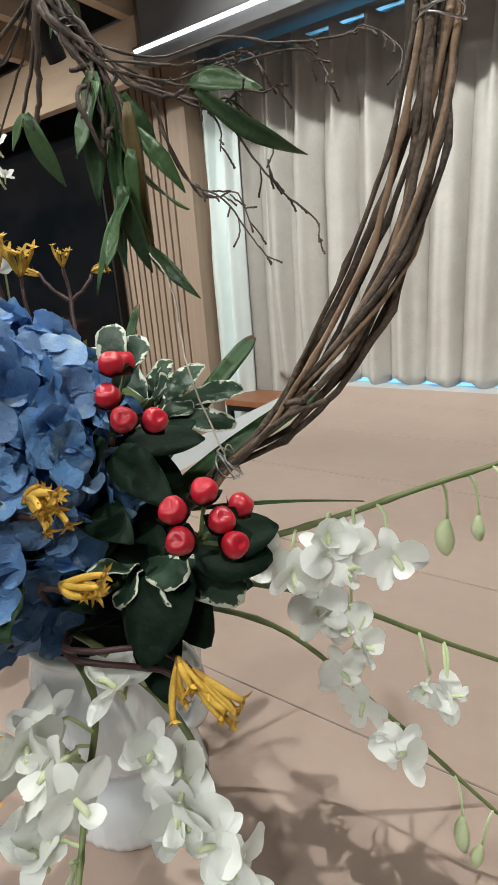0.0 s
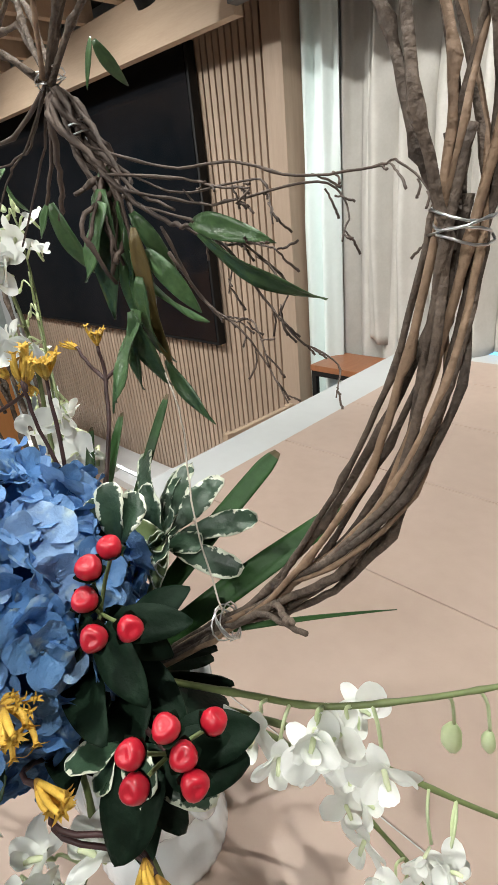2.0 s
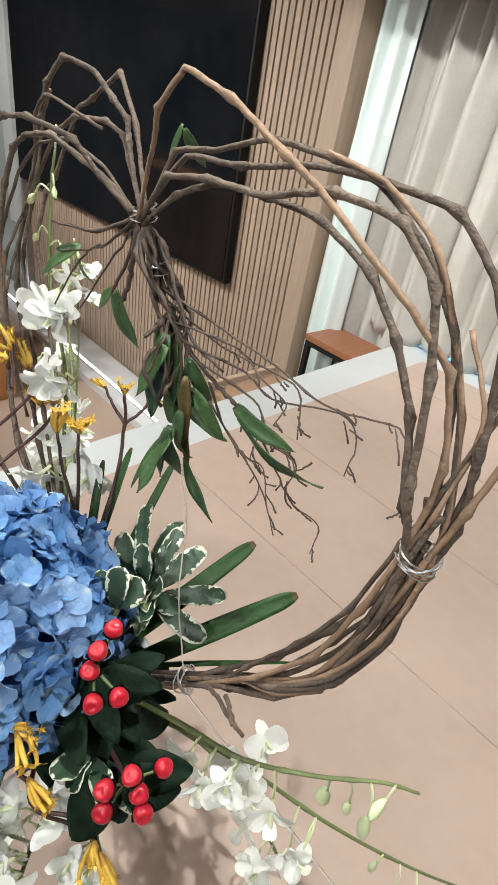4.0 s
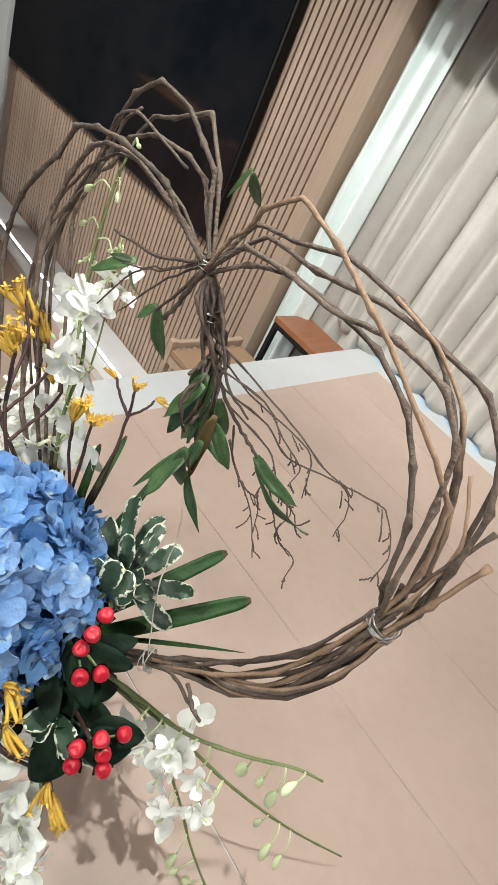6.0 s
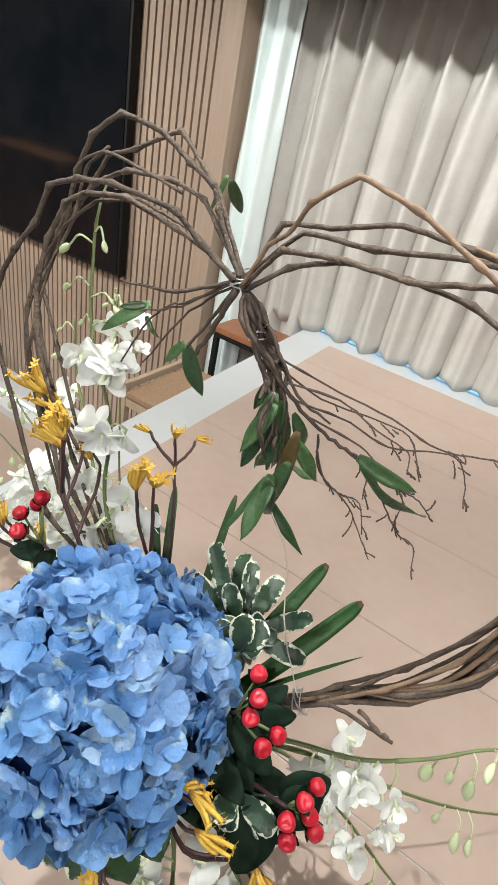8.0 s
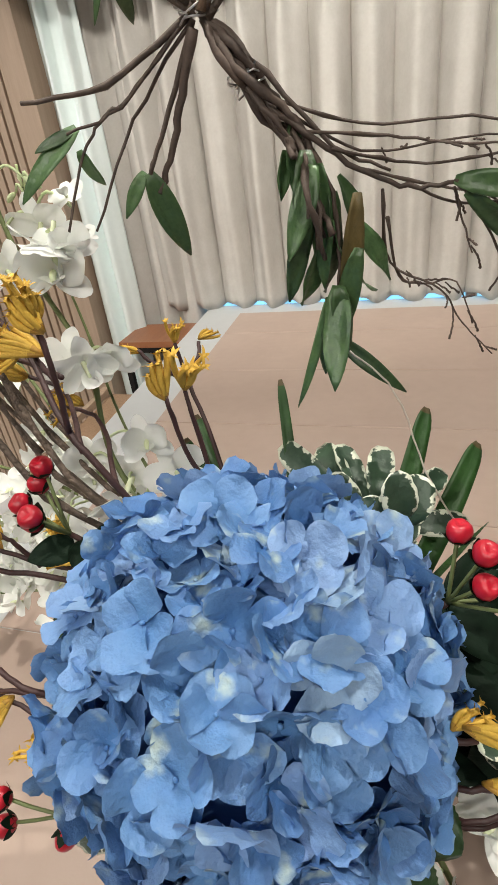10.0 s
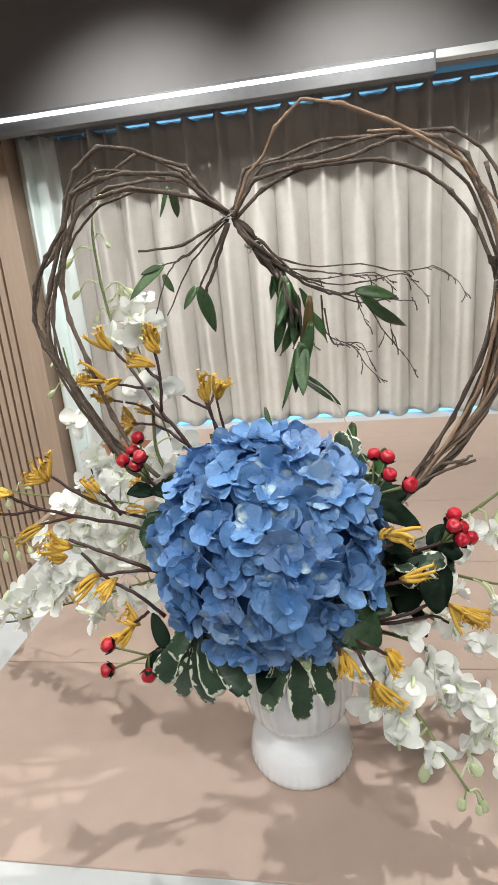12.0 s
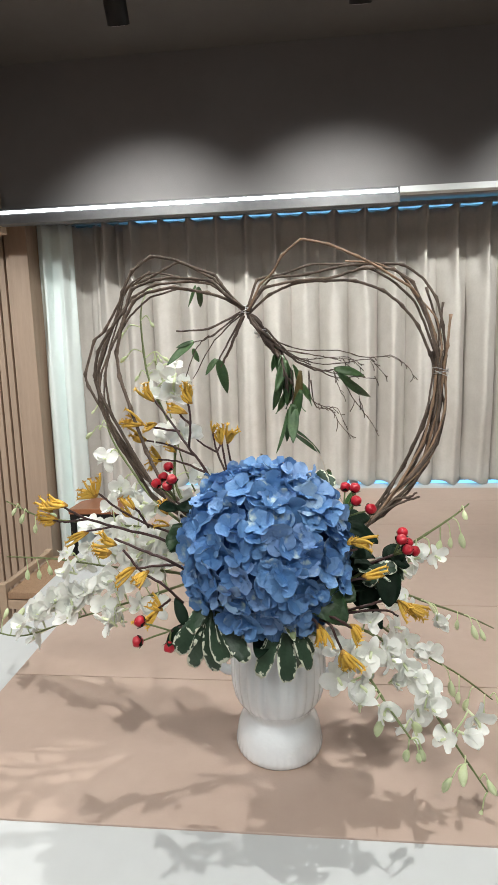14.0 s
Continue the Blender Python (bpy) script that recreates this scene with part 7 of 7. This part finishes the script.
orchid_spray("white orchid spray spreading sideways over the table edge",
             [(-0.370, 0.250, 1.020), (-0.410, 0.280, 1.039), (-0.570, 0.340, 0.966), (-0.729, 0.400, 0.893), (-0.862, 0.430, 0.838), (-0.978, 0.460, 0.844)],
             [(0.62, (-0.014, 0.007, 0.042), (-0.3, -0.6, 0.4)), (0.58, (-0.021, 0.004, 0.039), (-0.3, -0.6, 0.4)), (0.52, (-0.022, 0.004, 0.039), (-0.3, -0.6, 0.4)), (0.56, (-0.016, -0.008, 0.017), (-0.3, -0.6, 0.4)), (0.50, (0.000, -0.010, 0.010), (-0.3, -0.6, 0.4)), (0.44, (-0.019, -0.002, 0.041), (-0.3, -0.6, 0.4)), (0.70, (-0.016, 0.005, 0.030), (-0.3, -0.6, 0.4)), (0.48, (0.012, -0.014, -0.020), (-0.3, -0.6, 0.4)), (0.36, (-0.003, -0.018, -0.019), (-0.3, -0.6, 0.4)), (0.34, (-0.021, -0.012, 0.036), (-0.3, -0.6, 0.4)), (0.38, (-0.024, -0.004, 0.030), (-0.3, -0.6, 0.4)), (0.70, (-0.015, 0.007, 0.042), (-0.3, -0.6, 0.4)), (0.46, (-0.020, 0.001, 0.040), (-0.3, -0.6, 0.4)), (0.54, (-0.014, -0.001, 0.043), (-0.3, -0.6, 0.4)), (0.64, (-0.012, -0.005, 0.043), (-0.3, -0.6, 0.4)), (0.76, (-0.008, -0.004, 0.019), (-0.3, -0.6, 0.4)), (0.62, (-0.013, 0.006, 0.043), (-0.3, -0.6, 0.4)), (0.58, (-0.020, 0.005, 0.040), (-0.3, -0.6, 0.4)), (0.52, (-0.020, 0.010, 0.031), (-0.3, -0.6, 0.4)), (0.58, (-0.010, -0.033, 0.014), (-0.3, -0.6, 0.4)), (0.48, (0.012, 0.008, -0.012), (-0.3, -0.6, 0.4)), (0.44, (-0.012, -0.003, 0.037), (-0.3, -0.6, 0.4)), (0.70, (-0.013, -0.009, 0.033), (-0.3, -0.6, 0.4)), (0.46, (-0.009, -0.037, -0.013), (-0.3, -0.6, 0.4)), (0.40, (0.001, -0.015, -0.005), (-0.3, -0.6, 0.4)), (0.36, (-0.011, 0.016, 0.041), (-0.3, -0.6, 0.4)), (0.34, (-0.012, 0.015, 0.028), (-0.3, -0.6, 0.4)), (0.66, (-0.012, 0.022, 0.037), (-0.3, -0.6, 0.4)), (0.48, (-0.018, 0.010, 0.040), (-0.3, -0.6, 0.4)), (0.54, (-0.016, -0.002, 0.042), (-0.3, -0.6, 0.4)), (0.56, (-0.023, -0.007, 0.038), (-0.3, -0.6, 0.4)), (0.76, (0.011, 0.019, -0.006), (-0.3, -0.6, 0.4))],
             [(0.84, (0.005, 0.016, 0.025)), (0.88, (0.004, 0.008, 0.029))], 7, size=1.3)
orchid_spray("white orchid spray with pale buds spreading sideways",
             [(-0.370, 0.260, 1.040), (-0.421, 0.290, 1.093), (-0.492, 0.330, 1.093), (-0.647, 0.400, 1.085), (-0.792, 0.440, 1.085), (-0.887, 0.470, 1.111)],
             [(0.56, (-0.000, -0.016, -0.002), (-0.3, -0.6, 0.4)), (0.50, (-0.005, -0.005, 0.040), (-0.3, -0.6, 0.4)), (0.58, (0.000, -0.013, 0.038), (-0.3, -0.6, 0.4)), (0.48, (-0.012, -0.028, -0.033), (-0.3, -0.6, 0.4)), (0.46, (-0.007, -0.021, -0.009), (-0.3, -0.6, 0.4)), (0.42, (-0.011, -0.027, -0.035), (-0.3, -0.6, 0.4)), (0.60, (-0.011, -0.020, -0.010), (-0.3, -0.6, 0.4)), (0.52, (-0.013, -0.022, -0.023), (-0.3, -0.6, 0.4)), (0.36, (-0.015, -0.022, -0.015), (-0.3, -0.6, 0.4)), (0.58, (-0.003, 0.008, -0.016), (-0.3, -0.6, 0.4)), (0.50, (-0.007, 0.009, 0.027), (-0.3, -0.6, 0.4)), (0.52, (0.007, 0.017, 0.041), (-0.3, -0.6, 0.4)), (0.50, (-0.019, -0.040, -0.008), (-0.3, -0.6, 0.4)), (0.44, (-0.017, -0.031, -0.009), (-0.3, -0.6, 0.4)), (0.44, (0.006, 0.002, -0.010), (-0.3, -0.6, 0.4)), (0.62, (-0.009, -0.031, 0.005), (-0.3, -0.6, 0.4)), (0.56, (-0.013, -0.037, -0.021), (-0.3, -0.6, 0.4)), (0.34, (-0.014, -0.022, -0.037), (-0.3, -0.6, 0.4))],
             [(0.88, (-0.007, -0.002, -0.003)), (0.84, (-0.004, 0.004, -0.020)), (0.92, (-0.004, -0.008, 0.004)), (0.80, (0.007, 0.010, 0.008))], 8, size=1.25)
orchid_spray("white orchid spray of small pale buds at the table edge",
             [(-0.380, 0.260, 1.030), (-0.533, 0.330, 1.022), (-0.631, 0.380, 1.007), (-0.766, 0.420, 1.007), (-0.885, 0.450, 1.000)],
             [(0.57, (-0.008, -0.011, 0.043), (-0.3, -0.6, 0.4)), (0.45, (-0.011, -0.010, 0.026), (-0.3, -0.6, 0.4)), (0.68, (0.001, -0.018, -0.015), (-0.3, -0.6, 0.4)), (0.35, (-0.003, -0.010, 0.022), (-0.3, -0.6, 0.4)), (0.65, (-0.007, -0.032, 0.031), (-0.3, -0.6, 0.4)), (0.45, (-0.014, -0.022, 0.037), (-0.3, -0.6, 0.4)), (0.65, (0.007, 0.014, -0.011), (-0.3, -0.6, 0.4)), (0.28, (0.000, 0.009, 0.044), (-0.3, -0.6, 0.4))],
             [(0.90, (0.000, 0.002, -0.027)), (0.82, (0.008, 0.011, -0.021)), (0.85, (0.001, 0.007, -0.029))], 9, size=1.2)
orchid_spray("slender orchid spray of half-open pale green blooms",
             [(-0.380, 0.280, 1.050), (-0.529, 0.350, 1.131), (-0.585, 0.380, 1.185), (-0.632, 0.400, 1.253), (-0.646, 0.410, 1.319)],
             [(0.65, (-0.025, -0.002, -0.015), (-0.3, -0.6, 0.4)), (0.50, (-0.030, 0.010, -0.028), (-0.3, -0.6, 0.4)), (0.43, (-0.022, 0.019, -0.032), (-0.3, -0.6, 0.4)), (0.50, (-0.031, 0.014, -0.029), (-0.3, -0.6, 0.4)), (0.30, (0.005, 0.001, -0.013), (-0.3, -0.6, 0.4))],
             [(0.80, (-0.029, -0.001, -0.007)), (0.62, (-0.023, 0.005, -0.018)), (0.65, (-0.007, 0.008, -0.009)), (0.82, (-0.009, -0.003, 0.001)), (0.93, (-0.015, -0.007, 0.000)), (0.82, (0.009, -0.003, 0.001))], 10, bud_size=0.62)

orchid_spray("slender orchid stem with two half-open pale blooms behind the bloom",
             [(-0.380, 0.280, 1.050), (-0.470, 0.325, 1.180), (-0.505, 0.350, 1.290), (-0.522, 0.358, 1.350), (-0.530, 0.360, 1.385)],
             [(0.70, (0.028, 0.004, 0.006), (0.5, -0.4, 0.5)), (0.86, (0.030, 0.002, 0.008), (0.4, -0.5, 0.5))],
             [(0.90, (-0.008, -0.002, 0.010)), (0.96, (0.006, 0.000, 0.010)), (1.0, (0.000, 0.000, 0.010))], 12, 0.0015, bud_size=0.4, size=0.58)

# slats of the wall
slat = mesh_of(boxed((0, -0.020, FLOOR_Z), (0.030, 0.0, 2.22), 0.003), "slat", M_SLAT, False)
for k in range(75):
    s = part("slat", slat, M_SLAT, slat_wall)
    s.location = (-1.704 - k * 0.0405, 2.05, 0.0)
